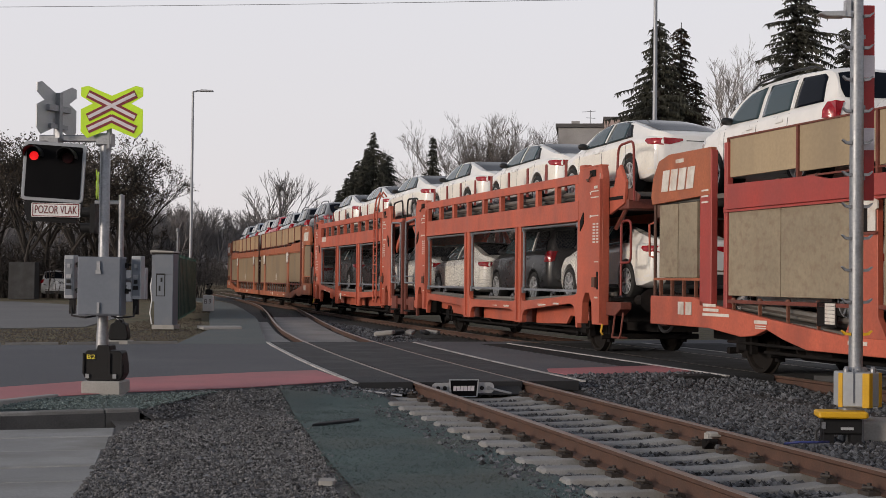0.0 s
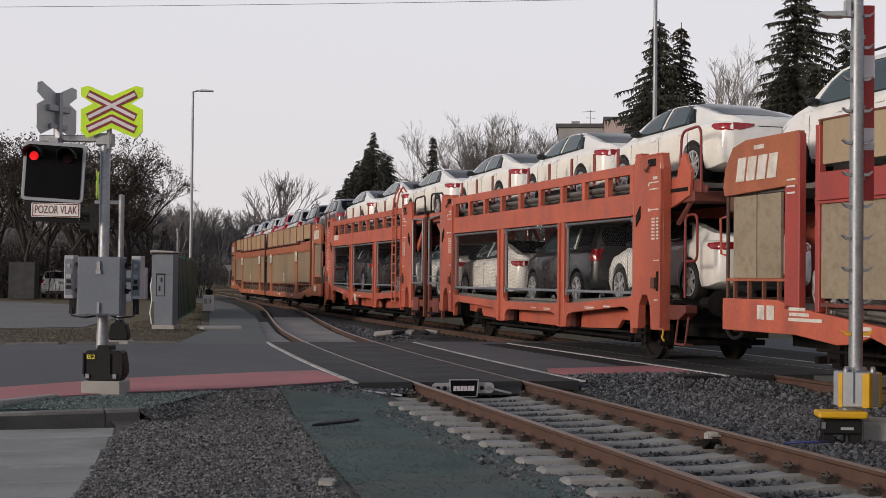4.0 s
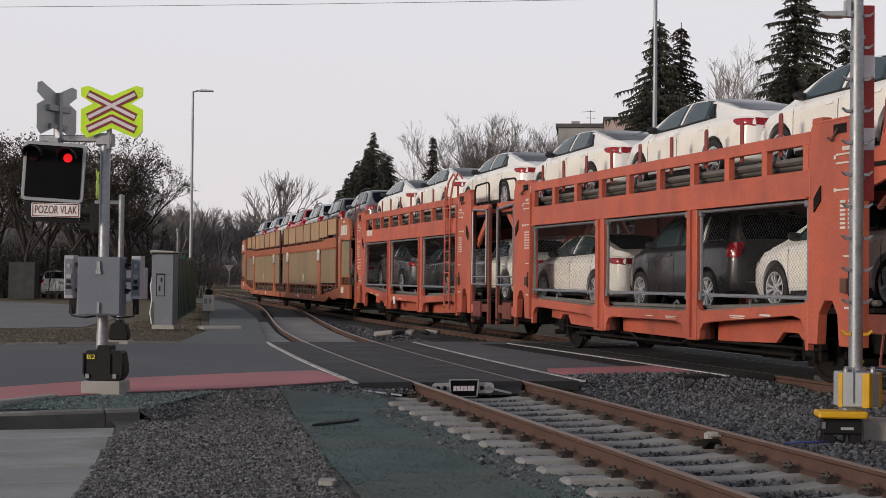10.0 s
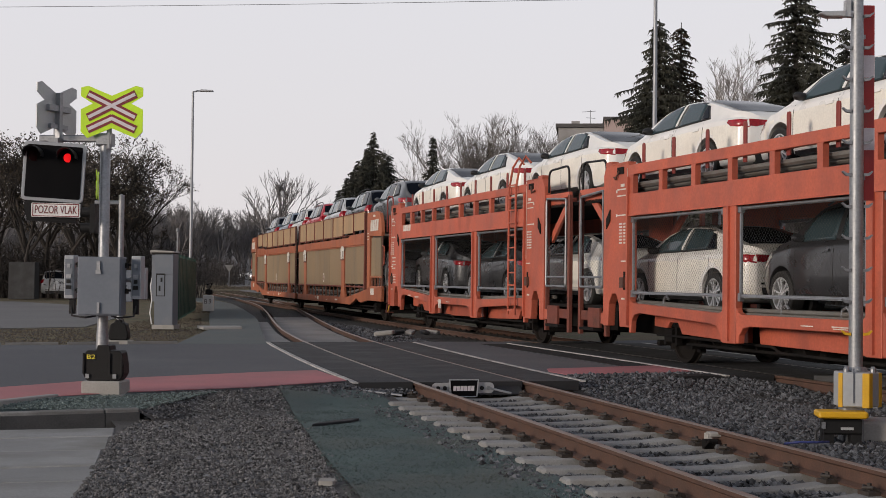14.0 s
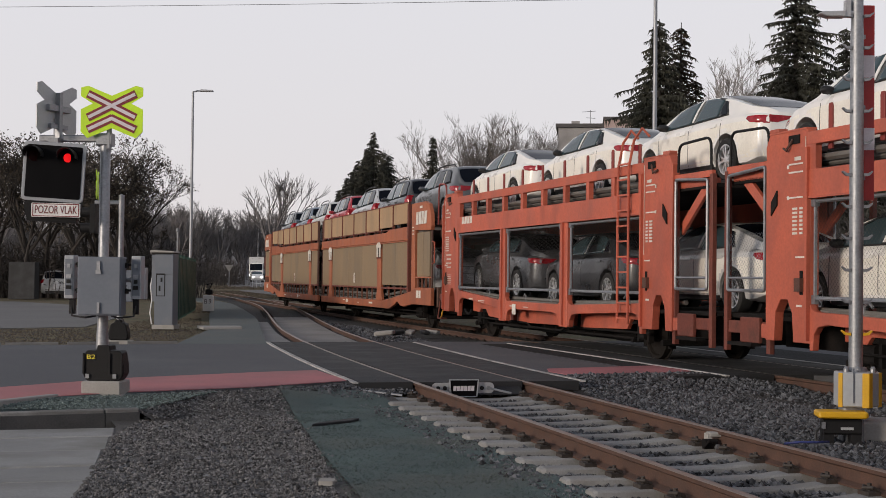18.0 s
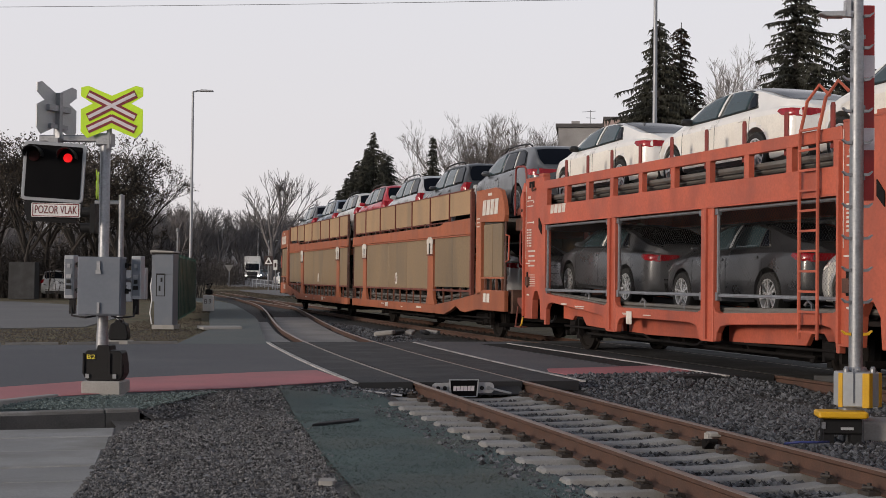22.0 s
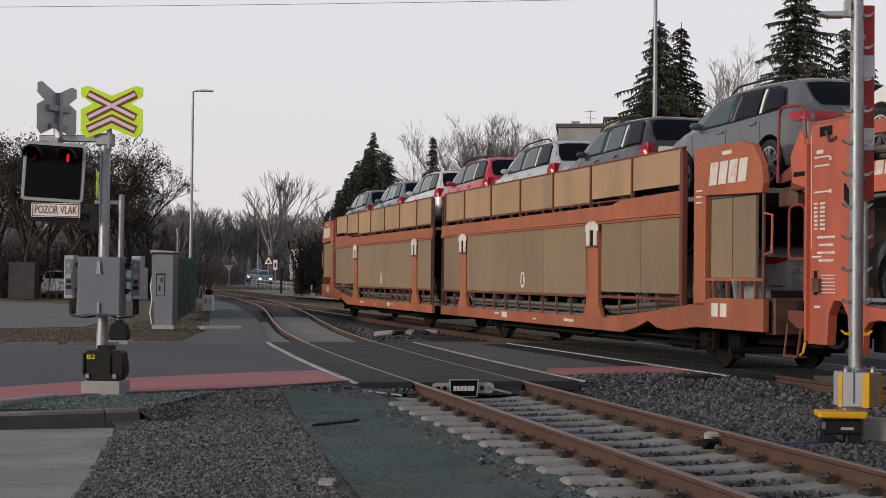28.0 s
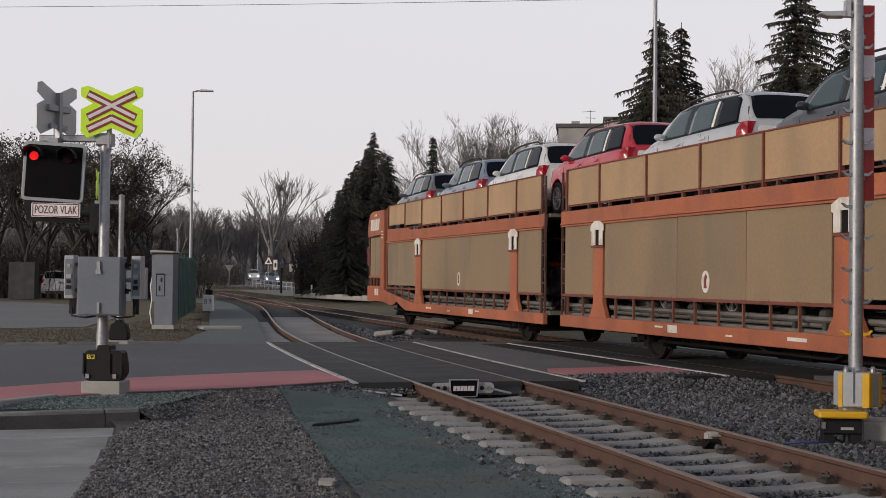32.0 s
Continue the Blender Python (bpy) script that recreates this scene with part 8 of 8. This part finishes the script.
# spruces beyond the train, tallest to the sides
for ang, d, h, v, sx in ((-70, 90, 8.2, 0, 1.1), (-62, 97, 9.8, 1, 0.9), (-56, 98, 10.6, 0, 0.9), (-44, 98, 10.4, 3, 0.9), (-30, 97, 6.5, 1, 1.0), (-58, 94, 9.6, 3, 1.0), (-46, 92, 8.6, 1, 1.0), (-84, 97, 6.2, 3, 1.0), (-51, 95, 11.6, 0, 0.85), (-65, 93, 9.0, 1, 0.9), (-40, 96, 10.0, 3, 1.0), (-76, 95, 7.6, 1, 0.9), (-34, 100, 8.2, 0, 0.9), (-8, 122, 13.8, 3, 0.85), (33, 142, 15.4, 0, 0.7), (43, 142, 14.6, 1, 0.7),
                         (155, 85, 17.6, 1, 1.1), (171, 87, 17.8, 2, 1.05), (146, 86, 14.0, 0, 1.15), (163, 90, 15.0, 3, 1.2), (182, 88, 14.5, 2, 1.2), (190, 92, 11.5, 0, 1.2), (254, 80, 19.0, 1, 1.25), (246, 84, 15.0, 0, 1.25), (268, 84, 14.5, 2, 1.3), (261, 88, 13.0, 3, 1.3), (291, 86, 17.4, 3, 1.0), (236, 88, 12.0, 3, 1.0), (306, 84, 15.0, 1, 1.0)):
    x, y = at_bearing(d, ang)
    brown = v == 2
    plant("spruce", SPRUCE[v], x, y, h / 16.0, "spruce with browning drooping boughs behind the train" if brown else "dark green spruce with drooping boughs", "conifer", "spruces behind the train", 1.7 * ang, sx=sx * 1.4)
for ang, d, h, v in ((14, 138, 17.0, 1), (28, 140, 18.2, 0), (40, 138, 18.6, 1), (55, 145, 17.5, 0), (68, 142, 16.2, 1), (80, 142, 17.0, 0), (90, 146, 15.0, 1), (-22, 128, 12.5, 0),
                     (199, 96, 18.6, 2), (212, 98, 16.5, 2), (220, 97, 14.5, 2), (205, 94, 13.5, 2), (318, 100, 17.0, 0), (330, 100, 16.0, 1)):
    x, y = at_bearing(d, ang)
    plant("bare_tree", BARE[v], x, y, h / 10.0, "slender pale birch without leaves" if v == 2 else "grey leafless tree with fine twigs", "tree", "leafless trees", 0.9 * ang)
for ang, d, h, v in ((-302, 80, 9.4, 0), (-285, 84, 9.6, 1), (-268, 80, 9.6, 1), (-250, 82, 9.6, 0), (-236, 80, 9.2, 1), (-226, 83, 8.2, 0), (-322, 84, 9.4, 1), (-338, 82, 8.6, 0), (-214, 90, 6.8, 1), (-258, 88, 8.6, 0)):
    x, y = at_bearing(d, ang)
    plant("leafy_tree", LEAFY[v], x, y, h / 8.8, "dark tree with sparse withered leaves beyond the yard", "tree", "trees beyond the yard", 1.3 * ang)


def brush(name, line, width, height, n, seed, mat_, label):
    """A strip of dense brush: many leaning stems with short side twigs, one mesh."""
    rng = random.Random(seed)
    sh = Shape()
    for _ in range(n):
        f = rng.random() * (len(line) - 1)
        i = int(f)
        x = line[i][0] + (line[i + 1][0] - line[i][0]) * (f - i) + rng.uniform(-width, width)
        y = line[i][1] + (line[i + 1][1] - line[i][1]) * (f - i) + rng.uniform(-width, width)
        hh = height * rng.uniform(0.45, 1.1)
        z = ground_height(x, y) - 0.05
        dx, dy = rng.uniform(-0.3, 0.3) * hh, rng.uniform(-0.3, 0.3) * hh
        r = 0.018 + 0.004 * hh
        sh.tube([(x, y, z), (x + dx * 0.4, y + dy * 0.4, z + hh * 0.5), (x + dx, y + dy, z + hh)], [r, r * 0.7, 0.006], 3, cap=False)
        for _k in range(7):
            u = rng.uniform(0.15, 1.0)
            p = Vector((x + dx * u, y + dy * u, z + hh * u))
            d = Vector((rng.gauss(0, 1), rng.gauss(0, 1), rng.uniform(0.1, 1.0))).normalized() * rng.uniform(0.25, 0.75)
            w = d.orthogonal().normalized() * rng.uniform(0.015, 0.05)
            sh.add([p - w, p + w, p + d], [(0, 1, 2)])
    me = sh.mesh(name, mat_, fix=False)
    return tagged(new(name, me), label, "brush", kind="stuff")


brush("brush", [(-9.4, 100), (-8.2, 99), (-6.2, 93), (-3.5, 90), (1.5, 90)], 1.3, 4.4, 3400, 41, bush_twig, "dark thicket of leafless shrubs beside the track")
# added shrub row, mostly unseen: it darkens the view through the wagons
brush("brush", [(1.0, 90), (8, 72), (15, 58), (22, 46), (34, 34)], 2.0, 4.0, 3600, 42, bush_twig, "dark thicket added behind the train to darken the wagon gaps")
brush("brush", [(-36, 86), (-28, 84), (-22, 86), (-17.5, 90)], 2.5, 3.2, 2600, 43, bush_twig, "dark undergrowth below the trees beyond the yard")
brush("brush", [(-26, 150), (-34, 190), (-48, 215), (-75, 225)], 5.0, 3.0, 2200, 44, bush_twig, "dark undergrowth along the far road")
brush("brush", [(-27, 238), (-20, 215), (-12, 190), (-4, 165), (6, 150)], 4.0, 2.6, 2600, 47, bush_twig, "dark undergrowth beside the far road")


def far_woods(name, n, box, seed, hmin, hmax, label):
    """A distant wood: many leafless trees in one mesh."""
    rng = random.Random(seed)
    x0, x1, y0, y1 = box
    kinds = []
    for i in range(4):
        co, fa = [], []
        for m in bare_tree_meshes(60 + i, 10, bark, 5, spread=0.5, twig=0.016, thin=0.56):
            a = np.empty(len(m.vertices) * 3)
            m.vertices.foreach_get("co", a)
            fa += [tuple(v + sum(len(c) for c in co) for v in p.vertices) for p in m.polygons if len(p.vertices) == 4]
            co.append(a.reshape(-1, 3))
        kinds.append((np.concatenate(co), np.array(fa)))
    V, F, b = [], [], 0
    for _ in range(n):
        x, y = rng.uniform(x0, x1), rng.uniform(y0, y1)
        h = rng.uniform(hmin, hmax)
        a = rng.uniform(0, 6.28)
        c, s = math.cos(a), math.sin(a)
        co, fa = kinds[rng.randrange(4)]
        p = co * (h / 10.0) * (1.15, 1.15, 1.0)
        V.append(np.stack([p[:, 0] * c - p[:, 1] * s + x, p[:, 0] * s + p[:, 1] * c + y, p[:, 2] + ground_height(x, y)], 1))
        F.append(fa + b)
        b += len(co)
    V, F = np.concatenate(V), np.concatenate(F)
    me = bpy.data.meshes.new(name)
    me.vertices.add(len(V))
    me.vertices.foreach_set("co", V.ravel())
    me.loops.add(F.size)
    me.loops.foreach_set("vertex_index", F.ravel())
    me.polygons.add(len(F))
    me.polygons.foreach_set("loop_start", np.arange(0, F.size, 4))
    me.update(calc_edges=True)
    me.materials.append(hazed_bark)
    return tagged(new(name, me), label, "wood", kind="stuff")


far_woods("far_woods", 200, (-120, -18, 235, 300), 71, 9, 15.0, "distant brown leafless wood along the horizon")
far_woods("far_woods", 60, (-95, -40, 130, 200), 72, 6.5, 9.5, "brown leafless wood beyond the yard")
far_woods("far_woods", 45, (-20, 60, 160, 240), 73, 9, 14, "leafless wood behind the far road")
# a low wooded rise closes the view behind the wood
hill = Shape()
for i in range(60):
    x = -260 + 10 * i
    for dy, z in ((0, 0.5), (25, 10.5 + 1.6 * math.sin(i * 0.7) + 1.1 * math.sin(i * 1.9)), (160, 11.5)):
        hill.v.append((x, 312 + dy + 8 * math.sin(i * 0.5), z))
hill.f = [(i * 3 + k, i * 3 + 3 + k, i * 3 + 4 + k, i * 3 + 1 + k) for i in range(59) for k in range(2)]
solid("backdrop", hill, hazed_bark, "dark wooded rise far behind the road", "hill", "structure", smooth=True)

# an unseen dark bank, added behind the viewer to darken reflections
bank = Shape()
for i in range(49):
    a_ = radians(95 + 170 * i / 48)
    top_ = 5.6 + 0.7 * math.sin(i * 1.3) + 0.5 * math.sin(i * 3.1)
    for r_, z_ in ((70, -0.4), (72, top_ * 0.6), (76, top_), (110, top_ + 0.5)):
        bank.v.append((r_ * math.sin(a_), r_ * math.cos(a_), z_))
bank.f = [(i * 4 + k, i * 4 + 4 + k, i * 4 + 5 + k, i * 4 + 1 + k) for i in range(48) for k in range(3)]
solid("backdrop", bank, bush_twig, "unseen dark bank added behind the viewer to darken reflections", "hill", "structure", smooth=True)

# building behind the train
house = thing("apartment_building", pose(10.9, 132, 0.3, 0, 0, -6), "grey flat-roofed building behind the trees", "building")
part("wall", Shape().box(0, 4.3, 0, 10, 0, 15.65), render_grey, house)
part("roof", Shape().box(-0.25, 4.4, -0.25, 10.2, 15.65, 16.0), roof_dark, house)
part("stair_tower", Shape().box(4.35, 7.2, -0.5, 6, 0, 16.35), render_pink, house)
part("tower_roof", Shape().box(4.25, 7.35, -0.65, 6.2, 16.35, 16.6), roof_dark, house)
for i in range(4):
    for j in range(2):
        w_ = part("window", Shape().box(0.6 + 1.9 * j, 1.8 + 1.9 * j, -0.06, 0.0, 2.0 + 3.0 * i, 3.4 + 3.0 * i), white_paint, house)
        part("pane", Shape().box(0.7 + 1.9 * j, 1.7 + 1.9 * j, -0.075, -0.055, 2.1 + 3.0 * i, 3.3 + 3.0 * i), dark_glass, w_)
part("chimney", Shape().box(1.2, 2.0, 3, 3.8, 15.95, 16.6), render_grey, house)
aerial = thing("roof_aerial", pose(14.05, 132.8, 16.25), "thin television aerial on the roof", "aerial")
part("mast", Shape().tube([(0, 0, 0), (0, 0, 1.5)], 0.035, 6), galvanised, aerial)
part("boom", Shape().tube([(-0.8, 0, 1.3), (0.5, 0, 1.4)], 0.025, 5), galvanised, aerial)
part("boom", Shape().tube([(-0.45, 0, 0.75), (0.45, 0, 0.7)], 0.025, 5), galvanised, aerial)

# road far off, its signs and railing
far_road = [(-60, 262), (-40, 250), (-32, 236), (-30, 218), (-25, 185), (-19, 150), (-14, 126), (-8.5, 108), (2, 96), (20, 84), (60, 70)]
def road_sheet(name, line, half, mat_, label):
    sh = Shape()
    for i, (x, y) in enumerate(line):
        a, b = line[max(i - 1, 0)], line[min(i + 1, len(line) - 1)]
        d = Vector((b[0] - a[0], b[1] - a[1])).normalized()
        n = Vector((-d.y, d.x)) * half
        sh.v += [(x + n.x, y + n.y, ground_height(x + n.x, y + n.y) + 0.03), (x - n.x, y - n.y, ground_height(x - n.x, y - n.y) + 0.03)]
    sh.f = [(2 * i, 2 * i + 2, 2 * i + 3, 2 * i + 1) for i in range(len(line) - 1)]
    return solid(name, sh, mat_, label, "road", "structure")
road_sheet("road", far_road, 4.2, asphalt_far, "grey road bending towards the railway far off")
road_sheet("road", [(-33, 225), (-45, 228), (-60, 226), (-90, 215)], 3.5, asphalt_far, "grey side road far off")


def sign_on_post(m, h, outline, face, label, category="road sign"):
    th = thing("road_sign", m, label, category)
    part("post", Shape().tube([(0, 0.03, 0), (0, 0.03, h + 0.3)], 0.04, 8), galvanised, th)
    part("board", Shape().prism(outline, "y", -0.02, 0.0).moved(Matrix.Translation((0, 0, h))), face, th, bevel=0.01)
    return th


tri_up = [(-0.32, -0.25), (0.32, -0.25), (0.04, 0.30), (-0.04, 0.30)]
tri_down = [(-0.05, -0.36), (0.05, -0.36), (0.44, 0.3), (-0.44, 0.3)]
s1 = sign_on_post(pose(-14.1, 112.0, 0.1), 2.55, tri_up, white_paint, "warning sign with a white triangle on a black board")
part("symbol", Shape().prism([(-0.15, -0.15), (0.15, -0.15), (0.0, 0.12)], "y", -0.03, -0.015).moved(Matrix.Translation((0, 0, 2.55))), text_dark, s1)
part("backing", Shape().prism(rounded(0.74, 0.78, 0.04), "y", 0.0, 0.012).moved(Matrix.Translation((0, 0, 2.56))), text_dark, s1)
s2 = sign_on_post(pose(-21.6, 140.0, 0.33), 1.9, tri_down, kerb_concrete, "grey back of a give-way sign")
s3 = sign_on_post(pose(-13.3, 110.0, 0.13), 2.2, [(-0.16, -0.4), (0.16, -0.4), (0.16, 0.4), (-0.16, 0.4)], white_paint, "white upright sign board with a dark mark")
part("symbol", Shape().box(-0.07, 0.07, -0.035, -0.018, 2.0, 2.35), text_dark, s3)
s4 = sign_on_post(pose(-10.8, 100.0, 0.05), 2.0, [(-0.28, -0.28), (0.28, -0.28), (0.28, 0.28), (-0.28, 0.28)], white_paint, "small white square sign")
part("symbol", Shape().box(-0.12, 0.12, -0.035, -0.018, 1.9, 2.1), text_dark, s4)
solid("post", Shape().lathe([(0.09, 0), (0.09, 1.6), (0.16, 1.65), (0.16, 2.0), (0.0, 2.05)], "z", (0, 0, 0), 10), black_plastic, "dark post with a round head beside the far track", "post", m=pose(-12.6, 108.0, 0.1))
rail_f = thing("railing", None, "white metal railing along the far road", "railing")
for i in range(12):
    f = i / 11
    x, y = -19.5 + 7.3 * f, 142 - 22 * f
    z = ground_height(x, y)
    part("post", Shape().tube([(x, y, z), (x, y, z + 0.85)], 0.035, 6), grey_light, rail_f)
for k in (0.45, 0.82):
    part("rail", Shape().tube([(-19.5, 142, ground_height(-19.5, 142) + k), (-12.2, 120, ground_height(-12.2, 120) + k)], 0.03, 6), grey_light, rail_f)
edge = thing("kerb", None, "pale broken edge of the low platform beside the train's track", "kerb", kind="structure")
for i in range(10):
    f = i / 10
    x, y = -9.6 + 6.6 * f, 93.5 - 14.5 * f
    part("kerb_stone", Shape().box(-0.75, 0.75, -0.2, 0.2, 0, 0.22 + 0.05 * (i % 3)), concrete, edge, m=pose(x, y, 0.0, 0, 0, -65), bevel=0.03)
solid("post", Shape().lathe([(0.06, 0), (0.06, 0.75), (0.0, 0.78)], "z", (0, 0, 0), 8), white_paint, "short white post on the platform edge", "post", m=pose(-8.6, 91.0, 0.1))
wall_ = solid("shed", Shape().box(-1.45, 0, -0.6, 0.6, 0, 2.1), dark_concrete, "low dark concrete shed at the back of the yard", "shed", m=pose(-23.3, 79.5, -0.05, 0, 0, 4))
for x, y, k, turn, col in ((-23.2, 83.0, "boxy_suv", 100, paint_silver), (-21.9, 86.5, "sedan", 70, paint_silver)):
    ob = make_car(k, col, "pale car parked among trees beyond the yard", group="parked cars")
    ob.matrix_basis = pose(x, y, ground_height(x, y), 0, 0, turn)


# ---- far traffic ----
headlight = glowing("headlight", (1.0, 0.97, 0.9), 3.0)
truck = thing("truck", None, "white box truck with lit headlights on the far road", "truck")
part("cargo_box", Shape().box(-6.6, 0.0, -1.22, 1.22, 1.0, 3.75, 0.06), paint_pale, truck, bevel=0.03)
part("cab", Shape().prism([(0.1, 0.5), (1.75, 0.5), (1.85, 1.3), (1.6, 2.75), (0.1, 2.85)], "y", -1.15, 1.15), paint_white, truck, bevel=0.06)
part("windscreen", Shape().prism([(1.86, 1.55), (1.64, 2.6), (1.60, 2.6), (1.80, 1.55)], "y", -1.0, 1.0), dark_glass, truck)
part("grille", Shape().box(1.80, 1.88, -0.8, 0.8, 0.75, 1.3), trim_black, truck)
part("bumper", Shape().box(1.7, 1.92, -1.15, 1.15, 0.35, 0.7, 0.04), trim_black, truck)
for s in (-1, 1):
    part("headlight", Shape().box(1.86, 1.93, s * 0.95 - 0.16, s * 0.95 + 0.16, 0.62, 0.84), headlight, truck)
    part("mirror", Shape().box(1.3, 1.45, s * 1.3 - 0.1, s * 1.3 + 0.1, 1.7, 2.3), trim_black, truck)
    for x in (1.0, -4.2, -5.4):
        part("wheel", Shape().lathe([(0.2, -0.15), (0.48, -0.15), (0.5, 0.0), (0.48, 0.15), (0.2, 0.15)], "y", (x, s * 1.0, 0.5), 18), tyre_rubber, truck)
part("chassis", Shape().box(-6.5, 1.5, -0.5, 0.5, 0.5, 1.0), under_black, truck)


def road_car(kind, ma, label):
    ob = make_car(kind, ma, label, group="traffic on the far road")
    k = CAR_KINDS[kind]
    for s in (-1, 1):
        part("headlight_glow", Shape().box(k["L"] - 0.10, k["L"] + 0.02, s * 0.58 - 0.13, s * 0.58 + 0.13, 0.62, 0.80), headlight, ob)
    return ob


van = road_car("boxy_suv", paint_white, "white van with lit headlights on the far road")
traffic_a = road_car("sedan", paint_white, "white car with lit headlights on the far road")
traffic_b = road_car("sedan", paint_pale, "pale car crossing the far junction")
traffic_c = road_car("suv", paint_blue, "blue grey car with lit headlights on the far road")
traffic_d = road_car("sedan", paint_blue, "blue car waiting on the far road")
# seconds, bearing in thousandths, distance
TRAFFIC = [
    (truck, [(0, -133, 240), (16.0, -133, 238), (19, -135.5, 224), (22, -137.5, 214), (23.1, -136, 200), (24.3, -132, 178), (25.5, -127, 154), (27.5, -99, 126), (29.5, -52, 108), (32, 20, 96)]),
    (traffic_a, [(0, -132, 215), (15, -134, 212), (16.5, -136, 205), (18.3, -134, 192), (20.1, -128, 172), (22.5, -112, 150), (25, -70, 118), (28, 0, 100), (32, 120, 84)]),
    (traffic_b, [(0, -125, 232), (14, -128, 231), (16.5, -140, 230), (18.9, -151, 229), (20.7, -166, 228), (22.5, -176, 227), (25, -196, 224), (28, -230, 218), (32, -290, 205)]),
    (traffic_c, [(0, -126, 246), (22, -128, 244), (25.5, -134, 196), (27.5, -131, 168), (28.7, -126, 150), (29.9, -117, 134), (32, -84, 110)]),
    (traffic_d, [(0, -124, 252), (24, -126, 250), (27.5, -135.5, 200), (30.2, -134, 184), (31.1, -130, 174), (32, -125, 162)]),
    (van, [(0, -128, 258), (25, -130, 256), (28.0, -134, 236), (29.6, -136, 226), (31.1, -137, 216), (32, -136.5, 210)]),
]


def more_motions():
    """Far traffic, and the lamps that turn their glowing face to the road and away in turn."""
    for ob, rows in TRAFFIC:
        pts = [(t, b * d / 1000.0, d) for t, b, d in rows]
        keyed, last = [], None
        for i, (t, x, y) in enumerate(pts):
            a, b = pts[max(i - 1, 0)], pts[min(i + 1, len(pts) - 1)]
            ang = math.atan2(b[2] - a[2], b[1] - a[1])
            if last is not None:
                while ang - last > math.pi:
                    ang -= 2 * math.pi
                while ang - last < -math.pi:
                    ang += 2 * math.pi
            last = ang
            keyed.append((t, pose(x, y, ground_height(x, y) + 0.03, 0, 0, math.degrees(ang))))
        walk(ob, keyed)
    rest = {ob: ob.matrix_basis.copy() for ob, _ in blinkers}
    period, first = 1.0233, -1.138
    flips = sorted([(first + period * k, 0) for k in range(36)] + [(first + period * (k + 0.5), 1) for k in range(36)])
    for ob, which in blinkers:
        lit = [kind for t, kind in flips if t <= 0][-1] == which
        turn = 0.0 if lit else 180.0
        rows = [(0.0, turn)]
        for t, kind in flips:
            if 0.11 < t < 31.9:
                rows += [(t - 0.05 + j / 60.0, turn + 60.0 * j) for j in range(4)]
                turn += 180.0
        rows.append((32.0, turn))
        walk(ob, [(t, rest[ob] @ Matrix.Rotation(radians(a), 4, "Z")) for t, a in rows])


# ---- motion ----
def motions():
    """Everything that moves: the wagons with their wheels, the cars that ride on them, the traffic and the blinking lamps."""
    times = [0.5 * k for k in range(65)]
    for ob, unit, local in all_moving:
        walk(ob, [(t, unit_pose(unit, t) @ local) for t in times])
    for unit, axles in spinning.items():
        for ax in axles:
            base = ax.matrix_basis.copy()
            walk(ax, [(0.25 * k, base @ Matrix.Rotation((run_at(0.0) - run_at(0.25 * k)) / 0.46, 4, "Y")) for k in range(129)])
    more_motions()


motions()
